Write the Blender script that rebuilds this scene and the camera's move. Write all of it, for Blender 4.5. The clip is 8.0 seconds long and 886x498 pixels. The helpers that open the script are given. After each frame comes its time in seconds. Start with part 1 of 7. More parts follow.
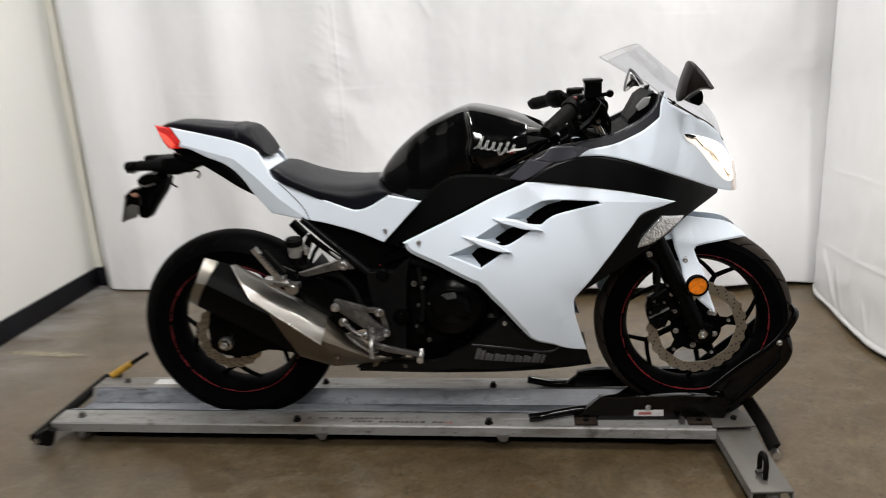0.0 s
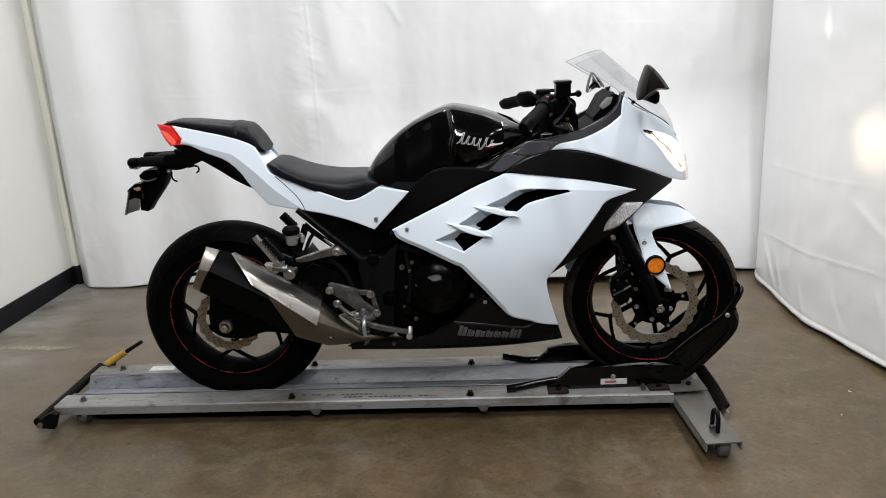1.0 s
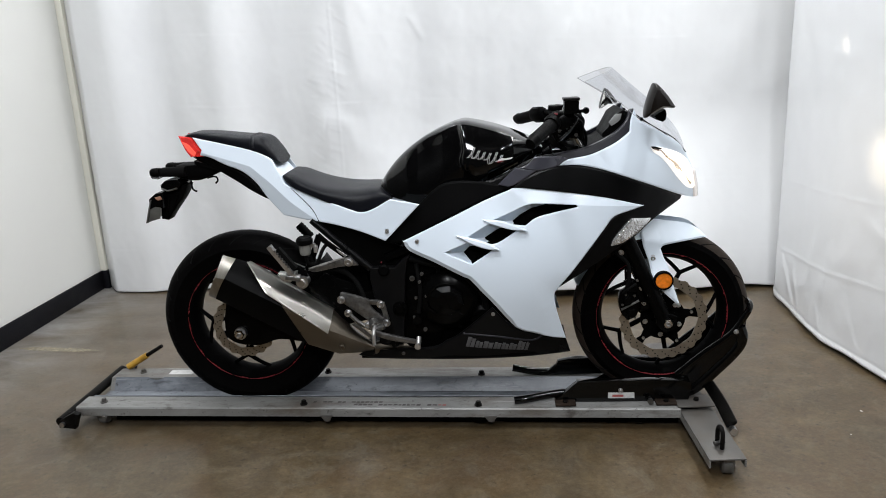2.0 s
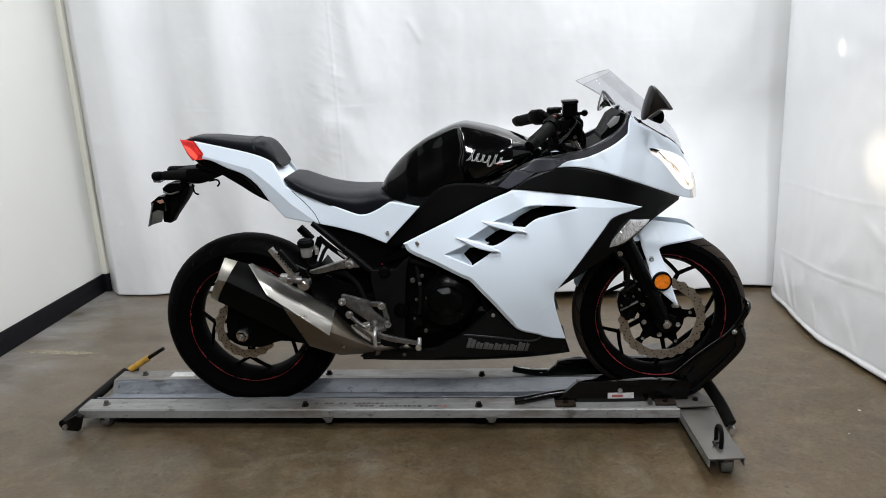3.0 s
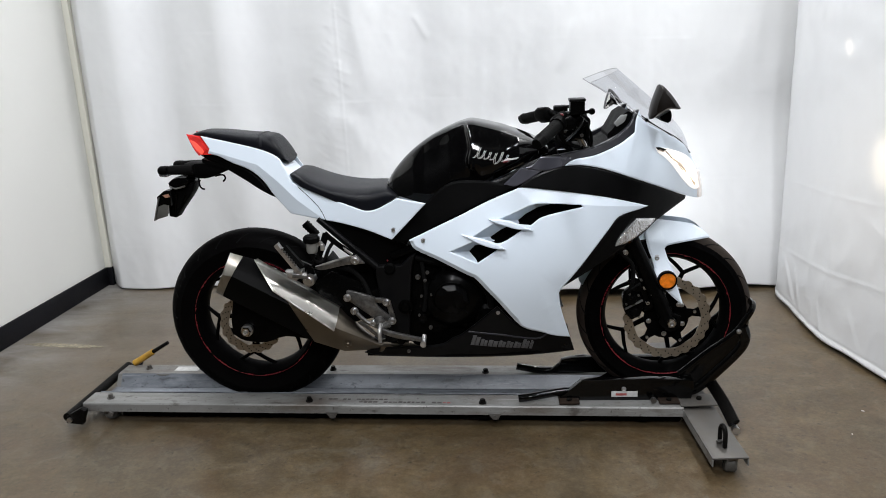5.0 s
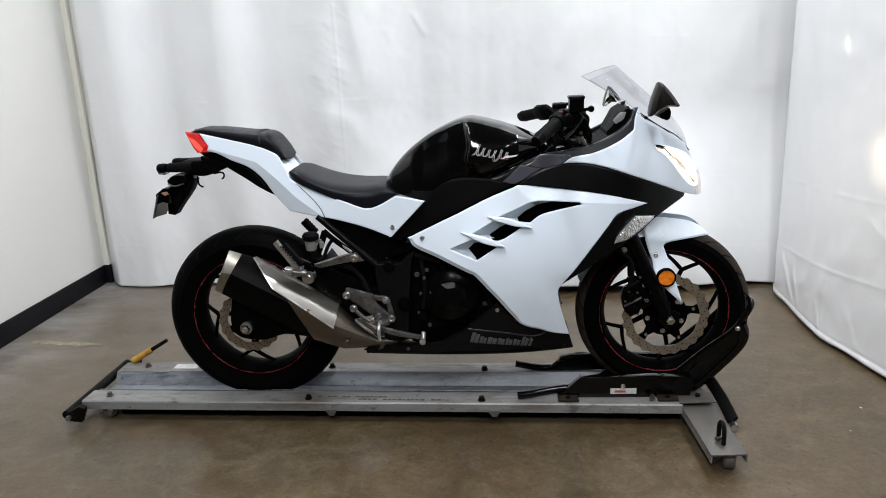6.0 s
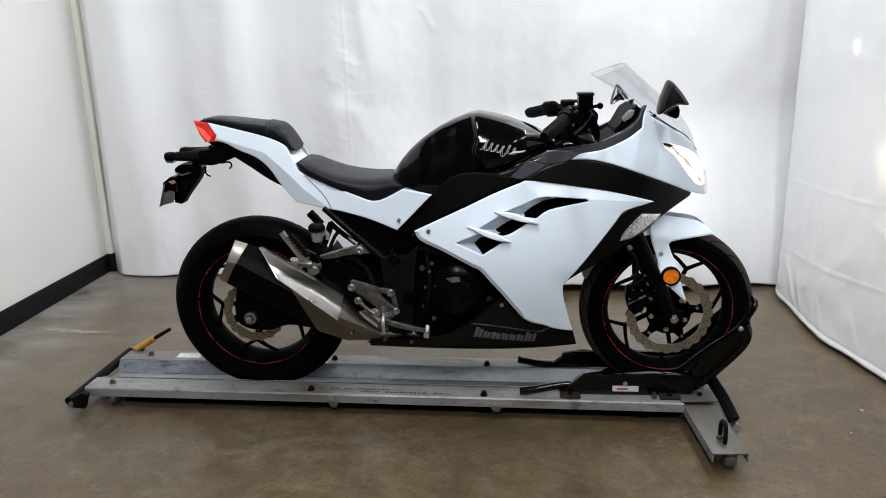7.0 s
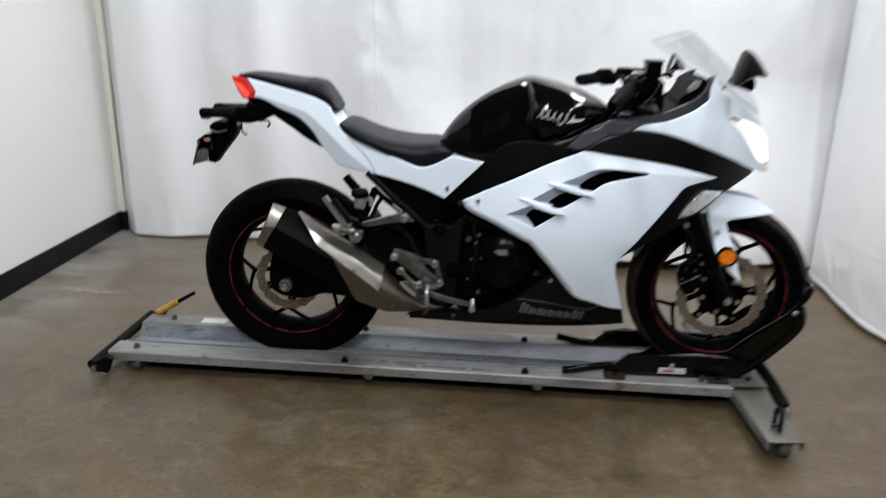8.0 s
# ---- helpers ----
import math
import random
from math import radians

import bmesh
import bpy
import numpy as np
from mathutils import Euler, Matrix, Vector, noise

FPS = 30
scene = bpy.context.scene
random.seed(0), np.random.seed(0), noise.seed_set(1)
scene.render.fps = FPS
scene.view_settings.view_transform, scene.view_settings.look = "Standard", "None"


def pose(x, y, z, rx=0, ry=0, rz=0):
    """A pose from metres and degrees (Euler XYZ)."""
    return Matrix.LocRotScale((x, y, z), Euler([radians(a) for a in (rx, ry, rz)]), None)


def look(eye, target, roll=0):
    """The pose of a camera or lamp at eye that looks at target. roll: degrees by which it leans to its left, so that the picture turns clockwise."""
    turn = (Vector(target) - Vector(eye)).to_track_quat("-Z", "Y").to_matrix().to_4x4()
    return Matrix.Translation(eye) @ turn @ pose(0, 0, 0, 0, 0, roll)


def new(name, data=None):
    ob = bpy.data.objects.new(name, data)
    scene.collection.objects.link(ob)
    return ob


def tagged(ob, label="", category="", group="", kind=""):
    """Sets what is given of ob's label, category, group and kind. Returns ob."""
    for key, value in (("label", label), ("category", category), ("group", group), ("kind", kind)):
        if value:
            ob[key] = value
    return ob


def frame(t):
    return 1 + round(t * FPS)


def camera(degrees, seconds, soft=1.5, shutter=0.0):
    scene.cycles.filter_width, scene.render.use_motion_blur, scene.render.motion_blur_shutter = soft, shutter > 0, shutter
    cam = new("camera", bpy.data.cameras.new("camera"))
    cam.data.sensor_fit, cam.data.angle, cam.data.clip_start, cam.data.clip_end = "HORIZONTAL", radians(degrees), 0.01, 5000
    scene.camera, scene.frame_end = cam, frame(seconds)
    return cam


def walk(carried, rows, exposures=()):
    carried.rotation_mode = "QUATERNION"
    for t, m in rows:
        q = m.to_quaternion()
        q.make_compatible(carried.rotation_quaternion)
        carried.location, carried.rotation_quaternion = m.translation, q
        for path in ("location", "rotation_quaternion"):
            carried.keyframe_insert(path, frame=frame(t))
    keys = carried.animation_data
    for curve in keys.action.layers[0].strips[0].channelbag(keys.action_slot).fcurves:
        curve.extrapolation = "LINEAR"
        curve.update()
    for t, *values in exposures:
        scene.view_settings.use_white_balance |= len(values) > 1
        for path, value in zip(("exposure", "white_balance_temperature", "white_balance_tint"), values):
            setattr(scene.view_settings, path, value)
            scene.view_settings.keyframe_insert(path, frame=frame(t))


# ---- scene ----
cam = camera(60.6, 8.0, soft=0.95, shutter=0.9)
PATH = [
    (0, (0.217, -2.21, 1.228), (-0.008, -0.3, 0.68), -3.5),
    (0.2, (0.235, -2.272, 1.241), (-0.034, -0.352, 0.697), -4.5),
    (0.3, (0.236, -2.295, 1.242), (-0.043, -0.379, 0.699), -4.7),
    (0.5, (0.211, -2.339, 1.238), (-0.037, -0.431, 0.695), -4.2),
    (0.7, (0.17, -2.385, 1.229), (-0.007, -0.465, 0.691), -4),
    (0.8, (0.147, -2.405, 1.233), (0.016, -0.483, 0.687), -3.4),
    (1, (0.13, -2.44, 1.237), (0.036, -0.517, 0.694), -3.2),
    (1.2, (0.138, -2.449, 1.241), (0.012, -0.523, 0.705), -3.4),
    (1.5, (0.197, -2.456, 1.242), (0.03, -0.532, 0.724), -1.9),
    (1.7, (0.201, -2.463, 1.252), (0.023, -0.537, 0.733), -2.8),
    (2.8, (0.193, -2.493, 1.258), (0.022, -0.562, 0.747), -3),
    (3, (0.197, -2.493, 1.258), (0.026, -0.567, 0.748), -3.1),
    (3.5, (0.194, -2.497, 1.263), (0.028, -0.57, 0.754), -2.8),
    (4, (0.189, -2.498, 1.261), (0.017, -0.572, 0.751), -2.7),
    (4.5, (0.186, -2.494, 1.262), (0.01, -0.57, 0.747), -2.6),
    (6, (0.178, -2.495, 1.264), (0.01, -0.573, 0.736), -2.6),
    (6.5, (0.177, -2.504, 1.265), (0.006, -0.583, 0.736), -2.6),
    (7, (0.16, -2.504, 1.253), (-0.008, -0.583, 0.72), -1.4),
    (7.5, (0.101, -2.492, 1.264), (-0.053, -0.574, 0.716), -0.9),
    (7.7, (0.049, -2.49, 1.255), (-0.094, -0.55, 0.708), -0.9),
    (7.8, (0.017, -2.484, 1.247), (-0.118, -0.539, 0.67), -0),
    (7.9, (-0.006, -2.461, 1.229), (-0.142, -0.527, 0.637), 0.9),
    (8, (-0.025, -2.413, 1.231), (-0.167, -0.515, 0.618), 0.8),
]
walk(cam, [(t, look(eye, target, roll)) for t, eye, target, roll in PATH],
     exposures=((0, 0.0, 7000, 10), (1, 0.0, 6750, 9), (1.7, 0.0, 6500, 8), (8, 0.0, 6500, 9)))

from mathutils.bvhtree import BVHTree

# ---- world, lights ----
world = bpy.data.worlds.new("world")
scene.world = world
world.use_nodes = True
world.node_tree.nodes["Background"].inputs[0].default_value = (0.9, 0.95, 1.0, 1)
world.node_tree.nodes["Background"].inputs[1].default_value = 0.05

CEILING = 3.3


def area_lamp(name, place, target, sx, sy, watts, colour):
    data = bpy.data.lights.new(name, "AREA")
    data.shape, data.size, data.size_y, data.energy, data.color = "RECTANGLE", sx, sy, watts, colour
    ob = new(name, data)
    ob.matrix_world = look(place, target)
    return ob


# Long cool white strip lights under the ceiling.
LAMPS = ((-1.05, 0.70, 30), (1.18, 0.66, 58), (-0.50, -1.5, 58), (1.10, -1.5, 21), (-0.3, -3.9, 98), (1.0, -3.9, 64))
for lx, ly, watts in LAMPS:
    area_lamp("ceiling_lamp", (lx, ly, CEILING - 0.09), (lx, ly, 0), 0.10, 1.20, watts, (1.0, 1.0, 1.005) if lx > 1.1 and ly > 0 else (0.986, 1.0, 1.045))
# The burning headlight.
beam = bpy.data.lights.new("headlight_beam", "SPOT")
beam.energy, beam.spot_size, beam.spot_blend, beam.color, beam.shadow_soft_size = 13, radians(22), 1.0, (1.0, 0.80, 0.55), 0.03
new("headlight_beam", beam).matrix_world = look((0.81, 0.06, 0.83), (1.50, 0.225, 0.80))
flood = bpy.data.lights.new("headlight_flood", "SPOT")
flood.energy, flood.spot_size, flood.spot_blend, flood.color, flood.shadow_soft_size = 3.2, radians(84), 1.0, (1.0, 0.88, 0.72), 0.03
new("headlight_flood", flood).matrix_world = look((0.815, 0.06, 0.83), (1.50, 0.33, 0.70))
# The narrow stray beam of the headlight's upper edge.
stray = bpy.data.lights.new("headlight_stray_beam", "SPOT")
stray.energy, stray.spot_size, stray.spot_blend, stray.color, stray.shadow_soft_size = 26, radians(4.6), 1.0, (1.0, 0.85, 0.66), 0.01
new("headlight_stray_beam", stray).matrix_world = look((0.835, 0.07, 0.845), (1.49, 0.573, 1.197))

# ---- materials ----


def material(name, base, rough=0.5, metal=0.0, spread=0.12, scale=6.0, grain=120.0, bump=0.1, coat=0.0, tint=None, stretch=(1, 1, 1), stain=0.0, rough_spread=0.12, emit=None, clear=0.0, spec=0.5, soil=None):
    m = bpy.data.materials.new(name)
    m.use_nodes = True
    n, l = m.node_tree.nodes, m.node_tree.links
    b = n["Principled BSDF"]
    co = n.new("ShaderNodeTexCoord")
    mp = n.new("ShaderNodeMapping")
    mp.inputs["Scale"].default_value = stretch
    l.new(co.outputs["Object"], mp.inputs["Vector"])
    big, fine = n.new("ShaderNodeTexNoise"), n.new("ShaderNodeTexNoise")
    big.inputs["Scale"].default_value, big.inputs["Detail"].default_value, big.inputs["Roughness"].default_value = scale, 6, 0.6
    fine.inputs["Scale"].default_value, fine.inputs["Detail"].default_value = grain, 3
    for t in (big, fine):
        l.new(mp.outputs[0], t.inputs["Vector"])
    mix = n.new("ShaderNodeMix")
    mix.data_type = "RGBA"
    lo = [max(0, c * (1 - spread)) for c in base]
    hi = [min(1, c * (1 + spread)) for c in (tint or base)]
    mix.inputs["A"].default_value, mix.inputs["B"].default_value = (*lo, 1), (*hi, 1)
    ramp = n.new("ShaderNodeMapRange")
    ramp.inputs["From Min"].default_value, ramp.inputs["From Max"].default_value = 0.3, 0.7
    l.new(big.outputs["Fac"], ramp.inputs["Value"])
    l.new(ramp.outputs[0], mix.inputs["Factor"])
    colour = mix.outputs["Result"]
    if stain:
        spot = n.new("ShaderNodeTexNoise")
        spot.inputs["Scale"].default_value, spot.inputs["Detail"].default_value = scale * 2.7, 8
        l.new(co.outputs["Object"], spot.inputs["Vector"])
        r2 = n.new("ShaderNodeMapRange")
        r2.inputs["From Min"].default_value, r2.inputs["From Max"].default_value = 0.42, 0.72
        r2.inputs["To Max"].default_value = stain
        l.new(spot.outputs["Fac"], r2.inputs["Value"])
        m2 = n.new("ShaderNodeMix")
        m2.data_type = "RGBA"
        m2.inputs["B"].default_value = (*(soil or [c * 0.3 for c in base]), 1)
        l.new(colour, m2.inputs["A"])
        l.new(r2.outputs[0], m2.inputs["Factor"])
        colour = m2.outputs["Result"]
    l.new(colour, b.inputs["Base Color"])
    rr = n.new("ShaderNodeMapRange")
    rr.inputs["From Min"].default_value, rr.inputs["From Max"].default_value = 0.3, 0.7
    rr.inputs["To Min"].default_value, rr.inputs["To Max"].default_value = max(0.02, rough * (1 - rough_spread)), min(1, rough * (1 + rough_spread))
    l.new(big.outputs["Fac"], rr.inputs["Value"])
    l.new(rr.outputs[0], b.inputs["Roughness"])
    b.inputs["Metallic"].default_value, b.inputs["Specular IOR Level"].default_value = metal, spec
    b.inputs["Coat Weight"].default_value, b.inputs["Coat Roughness"].default_value = coat, 0.04
    if bump:
        bp = n.new("ShaderNodeBump")
        bp.inputs["Strength"].default_value, bp.inputs["Distance"].default_value = bump, 0.002
        l.new(fine.outputs["Fac"], bp.inputs["Height"])
        l.new(bp.outputs[0], b.inputs["Normal"])
    if emit:
        b.inputs["Emission Color"].default_value, b.inputs["Emission Strength"].default_value = (*emit[:3], 1), emit[3]
    if clear:
        b.inputs["Transmission Weight"].default_value, b.inputs["IOR"].default_value = clear, 1.45
    return m


WHITE = material("pearl_white_paint", (0.670, 0.745, 0.825), 0.45, 0.0, 0.004, 3, 500, 0.015, coat=0.06, rough_spread=0.02)
GLOSS = material("black_gloss_paint", (0.0015, 0.0015, 0.0016), 0.07, 0.0, 0.1, 4, 600, 0.005, spec=0.32)
MATTE = material("black_matte_paint", (0.0024, 0.0024, 0.0026), 0.30, 0.0, 0.2, 7, 500, 0.05, spec=0.11)
RIMGREY = material("dark_grey_cowl_plastic", (0.012, 0.012, 0.016), 0.30, 0.0, 0.15, 9, 400, 0.10, spec=0.35)
DARKGREY = material("dark_grey_plastic", (0.036, 0.036, 0.047), 0.28, 0.0, 0.1, 7, 500, 0.06)
PLASTIC = material("black_plastic", (0.0016, 0.0016, 0.0016), 0.5, 0.0, 0.25, 12, 400, 0.2, spec=0.035)
ENGINE = material("black_engine_paint", (0.0013, 0.0013, 0.0013), 0.24, 0.0, 0.3, 15, 260, 0.15, spec=0.05)
BROWNRUBBER = material("dusty_tyre_rubber", (0.024, 0.0182, 0.0145), 0.6, 0.0, 0.35, 14, 300, 0.25, spec=0.10)
RUBBER = material("tyre_rubber", (0.0013, 0.0012, 0.0012), 0.5, 0.0, 0.3, 10, 300, 0.25, spec=0.018)
GRIP = material("grip_rubber", (0.0032, 0.0032, 0.0032), 0.7, 0.0, 0.2, 30, 240, 0.6, spec=0.06)
VINYL = material("seat_vinyl", (0.0036, 0.0040, 0.0060), 0.36, 0.0, 0.15, 9, 700, 0.22, spec=0.13)
RIMBLACK = material("black_wheel_paint", (0.0015, 0.0015, 0.0015), 0.36, 0.0, 0.1, 10, 300, 0.03, spec=0.006)
RED = material("red_tape", (0.145, 0.006, 0.012), 0.4, 0.0, 0.2, 60, 300, 0.02)
STEEL = material("brushed_steel", (0.78, 0.76, 0.715), 0.30, 1.0, 0.02, 7, 260, 0.0, stretch=(1, 3, 3), rough_spread=0.12)
BRONZED = material("heat_tinted_steel", (0.175, 0.152, 0.122), 0.36, 1.0, 0.10, 5, 200, 0.0, rough_spread=0.3)
ALLOY = material("cast_alloy", (0.18, 0.176, 0.17), 0.36, 0.9, 0.35, 40, 300, 0.2, stain=0.5)
PEGALLOY = material("bright_cast_alloy", (0.50, 0.49, 0.48), 0.33, 0.9, 0.25, 40, 260, 0.2)
CAPSTEEL = material("satin_end_cap_steel", (0.36, 0.34, 0.30), 0.36, 1.0, 0.15, 14, 260, 0.02, stretch=(4, 1, 1), rough_spread=0.2)
CHROME = material("polished_chrome", (0.62, 0.62, 0.62), 0.12, 1.0, 0.05, 20, 200, 0.0)
DISC = material("brake_disc_steel", (0.33, 0.295, 0.245), 0.34, 0.9, 0.12, 30, 300, 0.05)
BOLT = material("zinc_bolt", (0.55, 0.55, 0.56), 0.3, 1.0, 0.15, 60, 300, 0.05)
ARMPAINT = material("dull_grey_arm_paint", (0.070, 0.066, 0.061), 0.45, 0.15, 0.25, 7, 200, 0.10, stain=0.5, rough_spread=0.25, soil=(0.06, 0.048, 0.038))
POWDER = material("black_powder_coat", (0.0008, 0.0008, 0.0008), 0.09, 0.0, 0.2, 20, 300, 0.03, spec=0.30)
WORN = material("worn_black_steel", (0.0045, 0.0041, 0.0037), 0.5, 0.2, 0.4, 20, 200, 0.3, stain=0.3, spec=0.09)
RUSTY = material("rusty_dark_steel", (0.022, 0.015, 0.011), 0.6, 0.2, 0.4, 30, 200, 0.3, spec=0.15)
CASTER = material("grey_caster_rubber", (0.075, 0.071, 0.064), 0.55, 0.0, 0.2, 30, 200, 0.1, stain=0.4)
YELLOW = material("yellow_grip_rubber", (0.42, 0.23, 0.025), 0.5, 0.0, 0.2, 20, 200, 0.15, stain=0.5)
DULLSTICKER = material("worn_white_sticker", (0.46, 0.46, 0.45), 0.5, 0.0, 0.08, 30, 200, 0.02, stain=0.35)
STICKER = material("white_sticker", (0.75, 0.75, 0.74), 0.45, 0.0, 0.05, 30, 200, 0.02)
GREYINK = material("grey_emblem_film", (0.075, 0.075, 0.078), 0.35, 0.2, 0.1, 30, 200, 0.02)
DARKINK = material("dark_print", (0.040, 0.034, 0.031), 0.6, 0.0, 0.3, 60, 200, 0.0)
REDINK = material("red_print", (0.24, 0.055, 0.05), 0.6, 0.0, 0.3, 60, 200, 0.0)
AMBER = material("amber_reflector", (0.66, 0.165, 0.008), 0.2, 0.0, 0.35, 60, 380, 0.6, coat=0.6)
REDLENS = material("lit_red_lens", (0.60, 0.02, 0.02), 0.15, 0.0, 0.3, 40, 120, 0.8, coat=0.8, emit=(1.0, 0.05, 0.035, 0.15))
REDLED = material("bright_red_lamp", (0.7, 0.05, 0.03), 0.2, 0.0, 0.3, 40, 120, 0.5, coat=0.5, emit=(1.0, 0.13, 0.09, 0.62))
CLEARLENS = material("clear_faceted_lens", (0.74, 0.75, 0.76), 0.05, 0.75, 0.3, 60, 150, 1.0, coat=1.0)
HEADLAMP = material("lit_headlight_lens", (0.9, 0.85, 0.78), 0.12, 0.0, 0.1, 40, 90, 0.4, coat=1.0, emit=(1.0, 0.86, 0.66, 2.2))
LAMPGLASS = material("clear_headlight_cover", (0.85, 0.84, 0.83), 0.1, 0.0, 0.1, 30, 90, 0.2, coat=1.0, emit=(1.0, 0.92, 0.85, 0.80))
LAMPTIP = material("milky_headlight_edge", (0.80, 0.74, 0.71), 0.2, 0.0, 0.1, 30, 90, 0.2, coat=0.6, emit=(1.0, 0.86, 0.80, 0.12))
AMBERGOLD = material("beige_lamp_reflector", (0.62, 0.52, 0.44), 0.22, 0.4, 0.25, 50, 120, 0.5, emit=(1.0, 0.80, 0.62, 0.30))
LAMPRIB = material("brown_reflector_rib", (0.30, 0.23, 0.18), 0.3, 0.3, 0.2, 40, 120, 0.2)
SCREENEDGE = material("grey_screen_edge", (0.28, 0.28, 0.29), 0.3, 0.0, 0.1, 40, 200, 0.0)


def worn_paint(name, base, pale, grime, rough, share):
    """Scuffed paint on a rail: broad tone drift, brown smears and spots, long pale scratches."""
    m = bpy.data.materials.new(name)
    m.use_nodes = True
    n, l = m.node_tree.nodes, m.node_tree.links
    b, co = n["Principled BSDF"], n.new("ShaderNodeTexCoord")

    def mask(scale, detail, lo, hi, stretch, strength):
        mp, t, r = n.new("ShaderNodeMapping"), n.new("ShaderNodeTexNoise"), n.new("ShaderNodeMapRange")
        mp.inputs["Scale"].default_value = stretch
        t.inputs["Scale"].default_value, t.inputs["Detail"].default_value, t.inputs["Roughness"].default_value, t.inputs["Distortion"].default_value = scale, detail, 0.7, 0.4
        r.inputs["From Min"].default_value, r.inputs["From Max"].default_value, r.inputs["To Max"].default_value = lo, hi, strength
        l.new(co.outputs["Object"], mp.inputs["Vector"])
        l.new(mp.outputs[0], t.inputs["Vector"])
        l.new(t.outputs["Fac"], r.inputs["Value"])
        return r.outputs[0]

    colour = None
    for fac, tone in ((mask(2.2, 5, 0.36, 0.64, (1, 2, 2), 0.95), pale), (mask(5.0, 8, 0.50, 0.66, (0.6, 2.4, 2), share), grime), (mask(16.0, 8, 0.56, 0.68, (0.7, 1.6, 1), share), [c * 0.45 for c in grime]),
                      (mask(9.0, 6, 0.58, 0.66, (0.25, 9, 4), 0.5), [min(1, c * 1.6) for c in pale]), (mask(60.0, 3, 0.62, 0.72, (1, 1, 1), 0.8), [c * 0.35 for c in grime])):
        x = n.new("ShaderNodeMix")
        x.data_type = "RGBA"
        if colour is None:
            x.inputs["A"].default_value = (*base, 1)
        else:
            l.new(colour, x.inputs["A"])
        x.inputs["B"].default_value = (*tone, 1)
        l.new(fac, x.inputs["Factor"])
        colour = x.outputs["Result"]
    l.new(colour, b.inputs["Base Color"])
    b.inputs["Roughness"].default_value, b.inputs["Metallic"].default_value = rough, 0.1
    bp, t = n.new("ShaderNodeBump"), n.new("ShaderNodeTexNoise")
    t.inputs["Scale"].default_value = 180
    bp.inputs["Strength"].default_value, bp.inputs["Distance"].default_value = 0.12, 0.002
    l.new(co.outputs["Object"], t.inputs["Vector"])
    l.new(t.outputs["Fac"], bp.inputs["Height"])
    l.new(bp.outputs[0], b.inputs["Normal"])
    return m


DOLLY = worn_paint("grey_dolly_paint", (0.135, 0.134, 0.127), (0.215, 0.215, 0.208), (0.070, 0.052, 0.038), 0.42, 0.72)
TROUGH = worn_paint("bluish_worn_steel", (0.105, 0.114, 0.130), (0.190, 0.204, 0.225), (0.046, 0.052, 0.064), 0.42, 0.68)


def thin_glass(name, tint):
    """A clear sheet: light passes straight through, and the sheen follows Fresnel."""
    m = bpy.data.materials.new(name)
    m.use_nodes = True
    n, l = m.node_tree.nodes, m.node_tree.links
    n.remove(n["Principled BSDF"])
    clear, gloss, fr, mix = n.new("ShaderNodeBsdfTransparent"), n.new("ShaderNodeBsdfGlossy"), n.new("ShaderNodeFresnel"), n.new("ShaderNodeMixShader")
    clear.inputs[0].default_value, gloss.inputs["Roughness"].default_value, fr.inputs[0].default_value = (*tint, 1), 0.05, 1.3
    weak = n.new("ShaderNodeMath")
    weak.operation = "MULTIPLY"
    weak.inputs[1].default_value = 0.18
    l.new(fr.outputs[0], weak.inputs[0])
    l.new(weak.outputs[0], mix.inputs[0])
    l.new(clear.outputs[0], mix.inputs[1])
    l.new(gloss.outputs[0], mix.inputs[2])
    l.new(mix.outputs[0], n["Material Output"].inputs[0])
    return m


SCREEN = thin_glass("clear_windscreen", (0.875, 0.882, 0.90))
RESERVOIR = material("milky_reservoir", (0.20, 0.198, 0.185), 0.35, 0.0, 0.1, 40, 200, 0.05)
INSTRUMENT = material("grey_instrument_glass", (0.22, 0.225, 0.22), 0.25, 0.0, 0.1, 40, 200, 0.02, coat=0.6)
PLATEMAT = material("worn_plate_back", (0.13, 0.13, 0.12), 0.4, 0.5, 0.2, 40, 200, 0.05)
WALLPAINT = material("cream_wall_paint", (0.70, 0.70, 0.672), 0.5, 0.0, 0.02, 1.2, 260, 0.12)
TRIMPAINT = material("pale_cream_trim", (0.80, 0.785, 0.70), 0.45, 0.0, 0.03, 3, 200, 0.08)
BASEBOARD = material("black_rubber_base", (0.006, 0.006, 0.008), 0.5, 0.0, 0.2, 8, 200, 0.1, spec=0.12)
# Dark tones of the unseen shop, set so that gloss black reflects little.
DARKWALL = material("dark_unseen_wall", (0.028, 0.028, 0.027), 0.6, 0.0, 0.1, 1.5, 200, 0.1)
DARKCEIL = material("dark_unseen_ceiling", (0.05, 0.05, 0.05), 0.7, 0.0, 0.1, 2, 100, 0.1)
CURTAIN = material("white_vinyl_curtain", (0.812, 0.822, 0.836), 0.34, 0.0, 0.02, 2.5, 60, 0.06, coat=0.25)


def let_through(m, share, colour):
    """Mixes a translucent share into a thin sheet's material."""
    n, l = m.node_tree.nodes, m.node_tree.links
    tr, mix, out = n.new("ShaderNodeBsdfTranslucent"), n.new("ShaderNodeMixShader"), n["Material Output"]
    tr.inputs[0].default_value, mix.inputs[0].default_value = (*colour, 1), share
    l.new(n["Principled BSDF"].outputs[0], mix.inputs[1])
    l.new(tr.outputs[0], mix.inputs[2])
    l.new(mix.outputs[0], out.inputs[0])


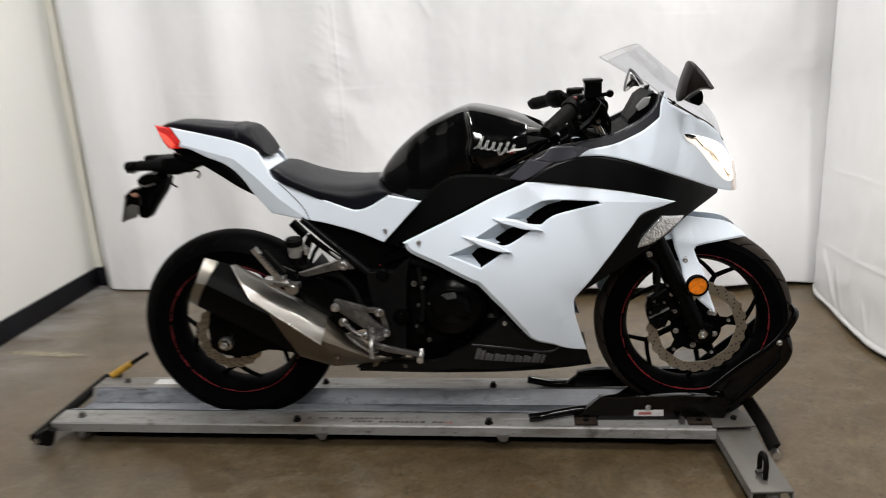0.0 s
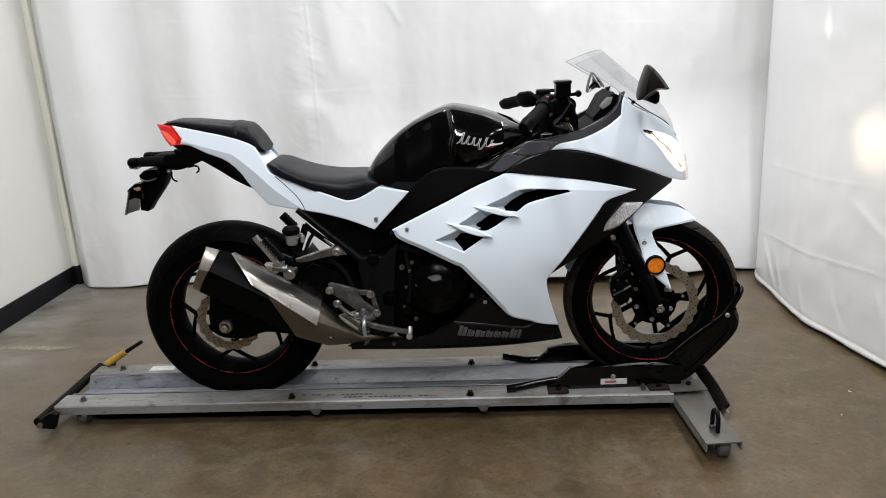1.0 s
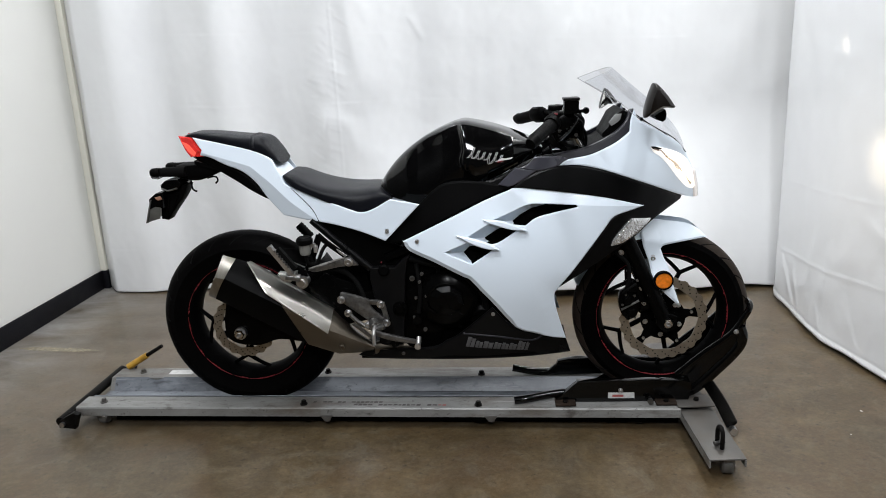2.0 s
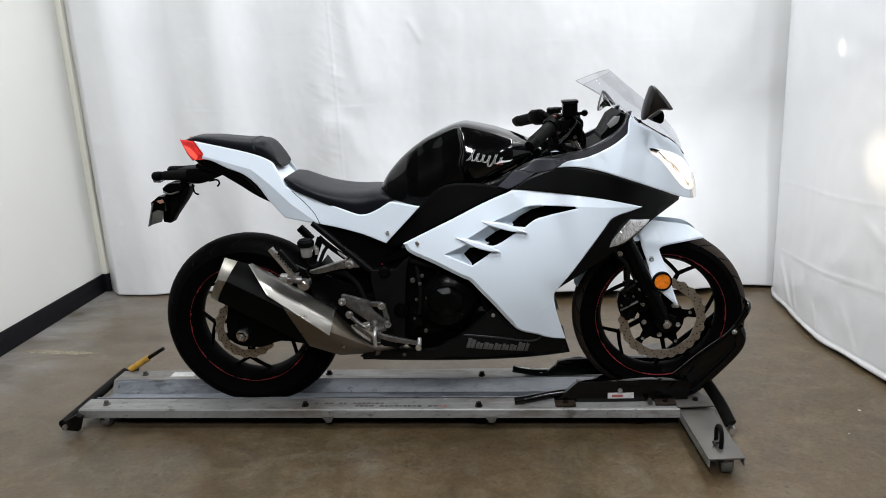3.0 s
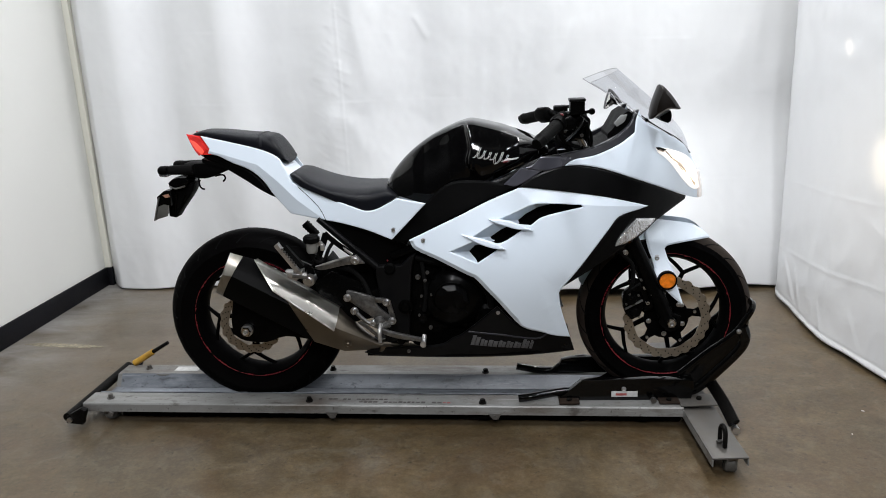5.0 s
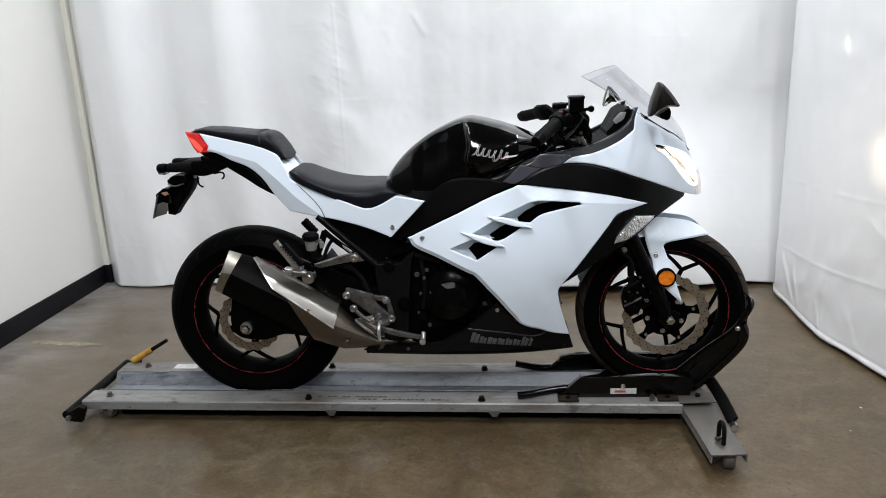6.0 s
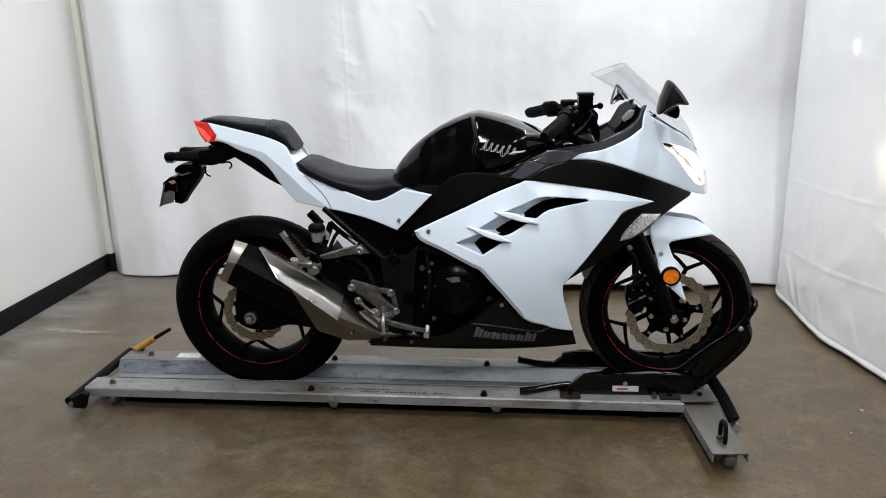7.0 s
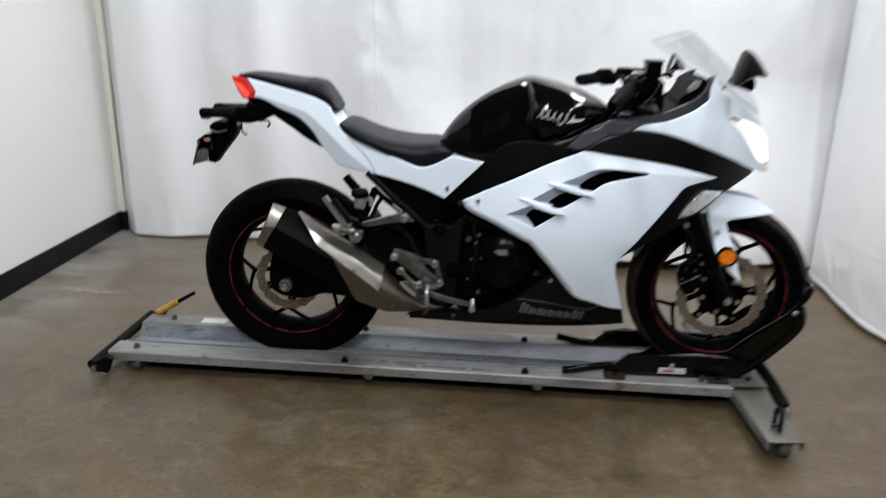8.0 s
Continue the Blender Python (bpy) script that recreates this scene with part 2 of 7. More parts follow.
let_through(CURTAIN, 0.10, (0.88, 0.885, 0.88))
CEILPAINT = material("white_ceiling_paint", (0.70, 0.70, 0.69), 0.7, 0.0, 0.04, 2, 100, 0.1)
TUBELIGHT = material("lit_tube_panel", (0.9, 0.9, 0.9), 0.4, 0.0, 0.0, 2, 100, 0.0, emit=(1.0, 0.99, 0.97, 3.0))
TAPE = material("faded_yellow_paint", (0.235, 0.205, 0.145), 0.5, 0.0, 0.45, 28, 200, 0.1, stain=0.7)


def concrete():
    """Sealed brown-grey concrete: broad tone patches, trowel mottling, dark blots and pale scuffs."""
    m = bpy.data.materials.new("sealed_concrete")
    m.use_nodes = True
    n, l = m.node_tree.nodes, m.node_tree.links
    b = n["Principled BSDF"]
    co = n.new("ShaderNodeTexCoord")

    def noise_tex(scale, detail, rough, lo, hi, stretch=(1, 1, 1), warp=0.0):
        mp = n.new("ShaderNodeMapping")
        mp.inputs["Scale"].default_value = stretch
        t, r = n.new("ShaderNodeTexNoise"), n.new("ShaderNodeMapRange")
        t.inputs["Scale"].default_value, t.inputs["Detail"].default_value, t.inputs["Roughness"].default_value, t.inputs["Distortion"].default_value = scale, detail, rough, warp
        r.inputs["From Min"].default_value, r.inputs["From Max"].default_value = lo, hi
        l.new(co.outputs["Object"], mp.inputs["Vector"])
        l.new(mp.outputs[0], t.inputs["Vector"])
        l.new(t.outputs["Fac"], r.inputs["Value"])
        return r.outputs[0], t.outputs["Fac"]

    def blend(fac, a, c, mode="MIX", strength=1.0):
        x = n.new("ShaderNodeMix")
        x.data_type, x.blend_type = "RGBA", mode
        for key, v in (("A", a), ("B", c)):
            if isinstance(v, tuple):
                x.inputs[key].default_value = (*v, 1)
            else:
                l.new(v, x.inputs[key])
        k = n.new("ShaderNodeMath")
        k.operation = "MULTIPLY"
        k.inputs[1].default_value = strength
        l.new(fac, k.inputs[0])
        l.new(k.outputs[0], x.inputs["Factor"])
        return x.outputs["Result"]

    broad, _ = noise_tex(0.9, 3, 0.5, 0.3, 0.7)
    mottle, mott_raw = noise_tex(11.0, 9, 0.76, 0.34, 0.68, stretch=(0.95, 1.05, 1), warp=0.15)
    fleck, _ = noise_tex(70.0, 5, 0.75, 0.46, 0.66)
    blot, _ = noise_tex(1.9, 8, 0.64, 0.47, 0.68, warp=0.5)
    grit, _ = noise_tex(52.0, 6, 0.74, 0.38, 0.64)
    scuff, _ = noise_tex(5.5, 9, 0.78, 0.50, 0.80, stretch=(0.75, 1.2, 1), warp=0.3)
    speck, _ = noise_tex(95.0, 2, 0.5, 0.62, 0.74)
    c = blend(broad, (0.041, 0.0268, 0.0095), (0.072, 0.0470, 0.0198))
    c = blend(mottle, c, (0.150, 0.110, 0.062), strength=0.80)
    c = blend(blot, c, (0.026, 0.0185, 0.009), strength=0.56)
    c = blend(scuff, c, (0.21, 0.178, 0.132), strength=0.42)
    patch, _ = noise_tex(4.2, 8, 0.74, 0.44, 0.60, warp=0.9)
    c = blend(patch, c, (0.038, 0.0255, 0.0115), strength=0.60)
    rusty, _ = noise_tex(2.3, 8, 0.70, 0.47, 0.64, stretch=(1.2, 0.9, 1), warp=1.2)
    c = blend(rusty, c, (0.082, 0.047, 0.022), strength=0.55)
    ash, _ = noise_tex(7.5, 8, 0.74, 0.52, 0.66, warp=1.5)
    c = blend(ash, c, (0.135, 0.118, 0.086), strength=0.45)
    pit, _ = noise_tex(38.0, 5, 0.6, 0.60, 0.68)
    c = blend(pit, c, (0.020, 0.015, 0.008), strength=0.75)
    c = blend(grit, c, (0.024, 0.0182, 0.009), strength=0.34)
    c = blend(fleck, c, (0.17, 0.135, 0.085), strength=0.20)
    c = blend(speck, c, (0.03, 0.025, 0.02), strength=0.4)
    # Beside the cream wall: reflected sheen put into the colour, with dust, in streaks.
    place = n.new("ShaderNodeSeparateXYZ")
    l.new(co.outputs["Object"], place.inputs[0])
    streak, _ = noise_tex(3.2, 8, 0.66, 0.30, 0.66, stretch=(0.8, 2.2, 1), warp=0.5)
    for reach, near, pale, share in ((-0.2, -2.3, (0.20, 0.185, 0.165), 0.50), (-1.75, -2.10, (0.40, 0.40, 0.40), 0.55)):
        zone, sheen_dust = n.new("ShaderNodeMapRange"), n.new("ShaderNodeMath")
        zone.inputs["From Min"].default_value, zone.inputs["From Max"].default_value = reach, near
        sheen_dust.operation = "MULTIPLY"
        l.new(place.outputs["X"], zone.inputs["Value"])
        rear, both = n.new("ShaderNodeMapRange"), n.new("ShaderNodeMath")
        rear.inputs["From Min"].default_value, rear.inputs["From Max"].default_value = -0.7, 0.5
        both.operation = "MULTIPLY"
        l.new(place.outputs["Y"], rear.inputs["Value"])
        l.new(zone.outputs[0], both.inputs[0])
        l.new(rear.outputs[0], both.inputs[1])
        l.new(both.outputs[0], sheen_dust.inputs[0])
        l.new(streak, sheen_dust.inputs[1])
        c = blend(sheen_dust.outputs[0], c, pale, strength=share)
    l.new(c, b.inputs["Base Color"])
    r = n.new("ShaderNodeMapRange")
    r.inputs["To Min"].default_value, r.inputs["To Max"].default_value = 0.20, 0.46
    l.new(mott_raw, r.inputs["Value"])
    l.new(r.outputs[0], b.inputs["Roughness"])
    b.inputs["Specular IOR Level"].default_value = 0.5
    bp = n.new("ShaderNodeBump")
    bp.inputs["Strength"].default_value, bp.inputs["Distance"].default_value = 0.25, 0.003
    l.new(mott_raw, bp.inputs["Height"])
    l.new(bp.outputs[0], b.inputs["Normal"])
    return m


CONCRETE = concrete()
DARKFRAME = material("dark_frame_paint", (0.0034, 0.0034, 0.0036), 0.42, 0.0, 0.15, 12, 300, 0.1, spec=0.09)
BLACKMUF = material("black_muffler_coating", (0.0020, 0.0020, 0.0020), 0.42, 0.0, 0.2, 12, 300, 0.1, spec=0.035)
COVERPAINT = material("satin_black_cover", (0.0013, 0.0013, 0.0013), 0.22, 0.0, 0.2, 15, 200, 0.03, spec=0.08)
GLOSSCOVER = material("gloss_black_cover", (0.0014, 0.0014, 0.0014), 0.24, 0.0, 0.2, 15, 200, 0.03, spec=0.07)
TAILREFLECT = material("brown_reflector", (0.30, 0.16, 0.11), 0.3, 0.0, 0.2, 60, 300, 0.2)
MIRRORSHELL = material("brownish_black_plastic", (0.0065, 0.005, 0.0042), 0.34, 0.0, 0.2, 12, 300, 0.08, spec=0.16)
MIRRORGLASS = material("mirror_glass", (0.8, 0.8, 0.8), 0.03, 1.0, 0.0, 5, 100, 0.0)
UNDER_STEEL = material("black_under_frame", (0.0012, 0.0011, 0.001), 0.7, 0.0, 0.3, 20, 200, 0.2, spec=0.02)
GROOVE = material("dark_groove", (0.003, 0.003, 0.003), 0.8, 0.0, 0.1, 30, 200, 0.0, spec=0.05)

# ---- building helpers ----


def thing(name, place, label, category, group=""):
    ob = tagged(new(name), label, category, group)
    ob.location = place
    ob.empty_display_size = 0.1
    return ob


def part(name, bm, mat, parent=None, label="", smooth=35, m=None, kind="", category=""):
    """Links a bmesh as one mesh object under a thing or part."""
    if m is not None:
        bm.transform(m)
    bmesh.ops.recalc_face_normals(bm, faces=bm.faces[:])
    me = bpy.data.meshes.new(name)
    bm.to_mesh(me)
    bm.free()
    me.polygons.foreach_set("use_smooth", [True] * len(me.polygons))
    me.set_sharp_from_angle(angle=radians(smooth))
    me.materials.append(mat)
    ob = new(name, me)
    if parent:
        ob.parent = parent
        if parent.type == "EMPTY":
            ob.matrix_parent_inverse = Matrix.Translation(-parent.location)
    return tagged(ob, label, category, "", kind)


def box(x0, y0, z0, x1, y1, z1, bevel=0.0, bm=None):
    bm = bm or bmesh.new()
    v = [bm.verts.new((x, y, z)) for x in (x0, x1) for y in (y0, y1) for z in (z0, z1)]
    faces = [bm.faces.new([v[i] for i in q]) for q in ((0, 1, 3, 2), (4, 6, 7, 5), (0, 4, 5, 1), (2, 3, 7, 6), (0, 2, 6, 4), (1, 5, 7, 3))]
    if bevel:
        edges = list({e for f in faces for e in f.edges})
        bmesh.ops.bevel(bm, geom=edges, offset=bevel, segments=2, affect="EDGES", profile=0.5)
    return bm


def rounded(pts, sub=4, corner=38, closed=True):
    """A Catmull-Rom line through pts that keeps the sharp corners."""
    pts = [Vector(p) for p in pts]
    n, out = len(pts), []
    sharp = []
    for i in range(n):
        a, b = pts[i] - pts[i - 1], pts[(i + 1) % n] - pts[i]
        sharp.append(a.length < 1e-6 or b.length < 1e-6 or a.angle(b) > radians(corner))
    for i in range(n if closed else n - 1):
        p1, p2 = pts[i], pts[(i + 1) % n]
        p0 = p1 * 2 - p2 if sharp[i] or (not closed and i == 0) else pts[i - 1]
        p3 = p2 * 2 - p1 if sharp[(i + 1) % n] or (not closed and i == n - 2) else pts[(i + 2) % n]
        for k in range(sub):
            t = k / sub
            out.append(0.5 * (2 * p1 + (p2 - p0) * t + (2 * p0 - 5 * p1 + 4 * p2 - p3) * t * t + (3 * p1 - p0 - 3 * p2 + p3) * t ** 3))
    if not closed:
        out.append(pts[-1])
    return out


def panel(outline, depth, holes=(), cell=0.03, edge=0.006, thick=0.005, sub=4, corner=38, drop=0.5, cuts=(), hole_edge=None):
    """A shaped shell on the near side: an outline in (x, z), its half-width from depth(x, z), bevelled edges, creases along the cuts, and a thickness."""
    bm, rings, fill = bmesh.new(), [], []
    low = bm.verts.layers.float.new("low")
    for loop in (outline, *holes):
        pts = rounded(loop, sub, corner)
        n = len(pts)
        turn = sum(a.x * b.y - b.x * a.y for a, b in zip(pts, pts[1:] + pts[:1]))
        into = (1 if turn > 0 else -1) * (1 if loop is outline else -1)
        outer = [bm.verts.new((p.x, 0, p.y)) for p in pts]
        inner = outer
        width = edge if loop is outline or hole_edge is None else hole_edge
        if width:
            inner = []
            for k in range(n):
                d0, d1 = (pts[k] - pts[k - 1]).normalized(), (pts[(k + 1) % n] - pts[k]).normalized()
                na, nb = Vector((-d0.y, d0.x)) * into, Vector((-d1.y, d1.x)) * into
                mid = (na + nb).normalized() if (na + nb).length > 0.2 else na
                wide = width(pts[k].x, pts[k].y) if callable(width) else width
                q = pts[k] + mid * wide / max(0.5, mid.dot(na))
                inner.append(bm.verts.new((q.x, 0, q.y)))
                outer[k][low] = wide * drop
            rings += [(outer[k], outer[(k + 1) % n], inner[(k + 1) % n], inner[k]) for k in range(n)]
        fill += [bm.edges.new((inner[k], inner[(k + 1) % n])) for k in range(n)]
    bmesh.ops.triangle_fill(bm, use_beauty=True, use_dissolve=False, edges=fill, normal=(0, -1, 0))
    for quad in rings:
        bm.faces.new(quad)
    lo = [min(v.co[i] for v in bm.verts) for i in range(3)]
    hi = [max(v.co[i] for v in bm.verts) for i in range(3)]
    planes = [(Vector((a[0], 0, a[1])), Vector((b[1] - a[1], 0, a[0] - b[0])).normalized()) for a, b in cuts]
    for axis, no in ((0, Vector((1, 0, 0))), (2, Vector((0, 0, 1)))):
        at = math.floor(lo[axis] / cell) * cell + cell
        while at < hi[axis]:
            planes.append((no * at, no))
            at += cell
    for co, no in planes:
        bmesh.ops.bisect_plane(bm, geom=bm.verts[:] + bm.edges[:] + bm.faces[:], plane_co=co, plane_no=no)
    for v in bm.verts:
        v.co.y = -depth(v.co.x, v.co.z) + v[low]
    faces, border = bm.faces[:], [e for e in bm.edges if e.is_boundary]
    twin = {v: bm.verts.new(v.co + Vector((0, thick, 0))) for v in bm.verts[:]}
    for f in faces:
        bm.faces.new([twin[v] for v in reversed(f.verts)])
    for e in border:
        a, b = e.verts
        bm.faces.new((a, b, twin[b], twin[a]))
    return bm


def chain(points):
    """The straight pieces of a line, as cuts."""
    return list(zip(points, points[1:]))


def flipped(bm):
    other = bm.copy()
    for v in other.verts:
        v.co.y *= -1
    return other


def pair(name, bm, mat, parent, label="", smooth=20, back=0.0):
    """The same part on both flanks of the machine; returns the near one."""
    other = flipped(bm)
    other.transform(Matrix.Translation((-back, 0, 0)))
    near = part(name, bm, mat, parent, label, smooth)
    part(name, other, mat, parent, label, smooth)
    return near


def lathe(profile, n=96, centre=(0, 0, 0), closed=True):
    """Turns a profile of (radius, y) about the y axis."""
    bm = bmesh.new()
    rings = []
    for k in range(n):
        a = 2 * math.pi * k / n
        rings.append([bm.verts.new((centre[0] + r * math.cos(a), centre[1] + y, centre[2] + r * math.sin(a))) for r, y in profile])
    m = len(profile)
    for k in range(n):
        p, q = rings[k], rings[(k + 1) % n]
        for i in range(m if closed else m - 1):
            j = (i + 1) % m
            bm.faces.new((p[i], p[j], q[j], q[i]))
    return bm


def loft(rings, caps=True):
    bm = bmesh.new()
    vs = [[bm.verts.new(p) for p in ring] for ring in rings]
    m = len(rings[0])
    for p, q in zip(vs, vs[1:]):
        for i in range(m):
            bm.faces.new((p[i], p[(i + 1) % m], q[(i + 1) % m], q[i]))
    if caps:
        bm.faces.new(vs[0][::-1])
        bm.faces.new(vs[-1])
    return bm


def tube(points, radius, seg=10, sub=5, smooth=True, bm=None, corner=75, flat=1.0):
    """A round bar along a line; radius may be one number or one for each end."""
    line = rounded(points, sub, corner, closed=False) if smooth and len(points) > 2 else [Vector(p) for p in points]
    r0, r1 = radius if isinstance(radius, tuple) else (radius, radius)
    bm = bm or bmesh.new()
    side, rings = None, []
    for i, p in enumerate(line):
        d = (line[min(i + 1, len(line) - 1)] - line[max(i - 1, 0)]).normalized()
        if side is None:
            side = d.orthogonal().normalized() if flat == 1.0 else d.cross(Vector((0, 1, 0))).normalized()
        side = (side - d * side.dot(d)).normalized()
        up = d.cross(side)
        r = r0 + (r1 - r0) * i / max(1, len(line) - 1)
        rings.append([bm.verts.new(p + side * (r * math.cos(a)) + up * (r * flat * math.sin(a))) for a in [2 * math.pi * k / seg for k in range(seg)]])
    for p, q in zip(rings, rings[1:]):
        for i in range(seg):
            bm.faces.new((p[i], p[(i + 1) % seg], q[(i + 1) % seg], q[i]))
    bm.faces.new(rings[0][::-1])
    bm.faces.new(rings[-1])
    return bm


def slab(outline, y0, y1, bevel=0.003, sub=3, corner=38):
    """A plate cut to an outline in (x, z), from y0 to y1, with eased edges."""
    bm = bmesh.new()
    pts = rounded(outline, sub, corner)
    a = [bm.verts.new((p.x, y0, p.y)) for p in pts]
    b = [bm.verts.new((p.x, y1, p.y)) for p in pts]
    n = len(pts)
    f0, f1 = bm.faces.new(a), bm.faces.new(b[::-1])
    for i in range(n):
        bm.faces.new((a[i], b[i], b[(i + 1) % n], a[(i + 1) % n]))
    bmesh.ops.recalc_face_normals(bm, faces=bm.faces[:])
    if bevel:
        bmesh.ops.bevel(bm, geom=list(f0.edges) + list(f1.edges), offset=bevel, segments=2, affect="EDGES", profile=0.5, clamp_overlap=True)
    return bm


def bolt(x, y, z, r=0.008, h=0.008, parent=None, mat=None, name="bolt"):
    """A flanged socket bolt that faces the near side."""
    prof = [(0.0001, -h * 0.35), (r * 0.42, -h * 0.35), (r * 0.46, -h), (r * 0.85, -h), (r, -h * 0.75), (r, 0), (r * 1.35, 0.0), (r * 1.35, h * 0.3), (0.0001, h * 0.3)]
    return part(name, lathe(prof, 18, (x, y, z), closed=False), mat or BOLT, parent, smooth=30)


def ease(a, b, x):
    q = min(1, max(0, (x - a) / (b - a)))
    return q * q * (3 - 2 * q)


def lerp(table, x):
    return float(np.interp(x, [a for a, *_ in table], [b for _, b, *_ in table]))


# Half-width of the bodywork over (x, z): control points and a thin-plate fit.
WIDTHS = [(-0.84, 0.95, 0.070), (-0.60, 0.90, 0.085), (-0.45, 0.82, 0.115), (-0.19, 0.70, 0.165), (-0.09, 0.66, 0.190),
          (0.08, 0.61, 0.222), (0.15, 0.80, 0.185), (0.40, 0.77, 0.205), (0.25, 0.50, 0.215), (0.36, 0.30, 0.150), (0.05, 0.33, 0.190),
          (-0.25, 0.30, 0.175), (0.50, 0.60, 0.190), (0.55, 0.85, 0.185), (0.65, 0.92, 0.145), (0.70, 0.80, 0.115), (0.77, 0.80, 0.045), (0.45, 0.95, 0.170)]


def _tps(r2):
    return np.where(r2 > 1e-12, r2 * np.log(np.maximum(r2, 1e-12)), 0.0)


_c = np.array(WIDTHS)
_d = ((_c[:, None, :2] - _c[None, :, :2]) ** 2).sum(-1)
_one = np.hstack([np.ones((len(_c), 1)), _c[:, :2]])
_k = np.linalg.solve(np.block([[_tps(_d) + 0.002 * np.eye(len(_c)), _one], [_one.T, np.zeros((3, 3))]]), np.r_[_c[:, 2], 0, 0, 0])


def half_width(x, z):
    r2 = (_c[:, 0] - x) ** 2 + (_c[:, 1] - z) ** 2
    return float(max(0.015, _tps(r2) @ _k[:-3] + _k[-3] + _k[-2] * x + _k[-1] * z))


CREASE = [(-0.80, 0.962), (-0.716, 0.936), (-0.631, 0.910), (-0.567, 0.857), (-0.502, 0.796), (-0.446, 0.756), (-0.40, 0.726), (-0.34, 0.700), (-0.25, 0.670), (-0.08, 0.600)]


def tail_width(x, z):
    """The tail is widest at its crease and leans in above and below it."""
    zc = float(np.interp(x, [a for a, _ in CREASE], [b for _, b in CREASE]))
    lean = float(np.interp(x, (-0.52, -0.34), (0.22, 0.05)))
    over, under = (max(0.0, d) for d in (z - zc, zc - z))
    return max(0.02, half_width(x, zc) + 0.007 - lean * over - 0.18 * under)

# ---- the room ----
LEFT, BACK, RIGHT, FRONT = -2.145, 1.66, 1.78, -8.0


def room():
    def wall(name, b, label, paint=WALLPAINT):
        return part(name, b, paint, None, label, kind="structure", category="wall")

    f = bmesh.new()
    bmesh.ops.create_grid(f, x_segments=8, y_segments=8, size=0.5, matrix=Matrix.LocRotScale(((LEFT + RIGHT) / 2, (BACK + FRONT) / 2, 0), None, (RIGHT - LEFT + 0.4, BACK - FRONT + 0.4, 1)))
    box(LEFT - 0.2, FRONT - 0.2, -0.15, RIGHT + 0.2, BACK + 0.2, -0.004, bm=f)
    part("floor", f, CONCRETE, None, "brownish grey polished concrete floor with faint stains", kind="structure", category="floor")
    wall("wall_left", box(LEFT - 0.15, -0.6, 0, LEFT, BACK, CEILING), "plain cream painted wall beside the curtain")
    # The dark walls and ceiling are unseen, added to keep reflections black.
    wall("wall_left_dark", box(LEFT - 0.15, FRONT, 0, LEFT - 0.004, -0.6, CEILING), "unseen dark wall farther along the shop, added to keep reflections dim", DARKWALL)
    wall("wall_back", box(LEFT - 0.15, BACK, 0, RIGHT + 0.15, BACK + 0.15, CEILING), "cream painted wall behind the white curtain")
    wall("wall_right", box(RIGHT, FRONT, 0, RIGHT + 0.15, BACK, CEILING), "unseen wall behind the side curtain, coloured dark to keep reflections dim", DARKWALL)
    wall("wall_front", box(LEFT - 0.15, FRONT - 0.15, 0, RIGHT + 0.15, FRONT, CEILING), "unseen wall that closes the shop, coloured dark to keep reflections dim", DARKWALL)
    part("ceiling", box(LEFT - 0.15, FRONT - 0.15, CEILING, RIGHT + 0.15, BACK + 0.15, CEILING + 0.1), DARKCEIL, None, "unseen ceiling over the bay, coloured dark to keep reflections dim", kind="structure", category="ceiling")
    part("corner_trim", box(LEFT, 1.536, 0.105, LEFT + 0.036, BACK - 0.012, CEILING, 0.004), TRIMPAINT, None, "pale cream strip at the wall corner", kind="structure", category="trim")
    part("baseboard", box(LEFT, -0.6, 0.0, LEFT + 0.012, BACK, 0.105, 0.003), BASEBOARD, None, "black rubber cove base along the cream wall", kind="structure", category="baseboard")
    part("baseboard", box(LEFT + 0.012, 1.530, 0.0, LEFT + 0.042, BACK - 0.012, 0.105, 0.003), BASEBOARD, None, "black rubber cove base round the corner post", kind="structure", category="baseboard")
    part("baseboard", box(LEFT + 0.012, BACK - 0.012, 0.0, RIGHT, BACK, 0.105, 0.003), BASEBOARD, None, "black rubber cove base behind the curtain", kind="structure", category="baseboard")


room()


def cloth(name, fn, nu, nv, label):
    """A hanging sheet: fn(u, z) gives a place for u along the rail at the height z; the rows lie close below eye height."""
    bm = bmesh.new()
    heights = np.r_[np.linspace(0, 1.72, nv), np.linspace(1.78, 3.1, 24)]
    g = [[bm.verts.new(fn(i / nu, z)) for z in heights] for i in range(nu + 1)]
    for p, q in zip(g, g[1:]):
        for j in range(len(heights) - 1):
            bm.faces.new((p[j], q[j], q[j + 1], p[j + 1]))
    ob = part(name, bm, CURTAIN, None, label, smooth=80, category="curtain")
    s = ob.modifiers.new("cloth", "SOLIDIFY")
    s.thickness = 0.003
    return ob


def ridge_along(x, z, a, b, wide, high, skew=1.0):
    """The height at (x, z) of a soft crease from a to b that fades at both ends; skew makes one flank steeper."""
    dx, dz = b[0] - a[0], b[1] - a[1]
    size = math.hypot(dx, dz)
    t, d = ((x - a[0]) * dx + (z - a[1]) * dz) / size ** 2, ((x - a[0]) * dz - (z - a[1]) * dx) / size
    if t < -0.05 or t > 1.05:
        return 0.0
    d = d / wide if d < 0 else d / (wide * skew)
    return high * math.exp(-d * d) * ease(-0.05, 0.2, t) * ease(1.05, 0.75, t) if abs(d) < 3 else 0.0


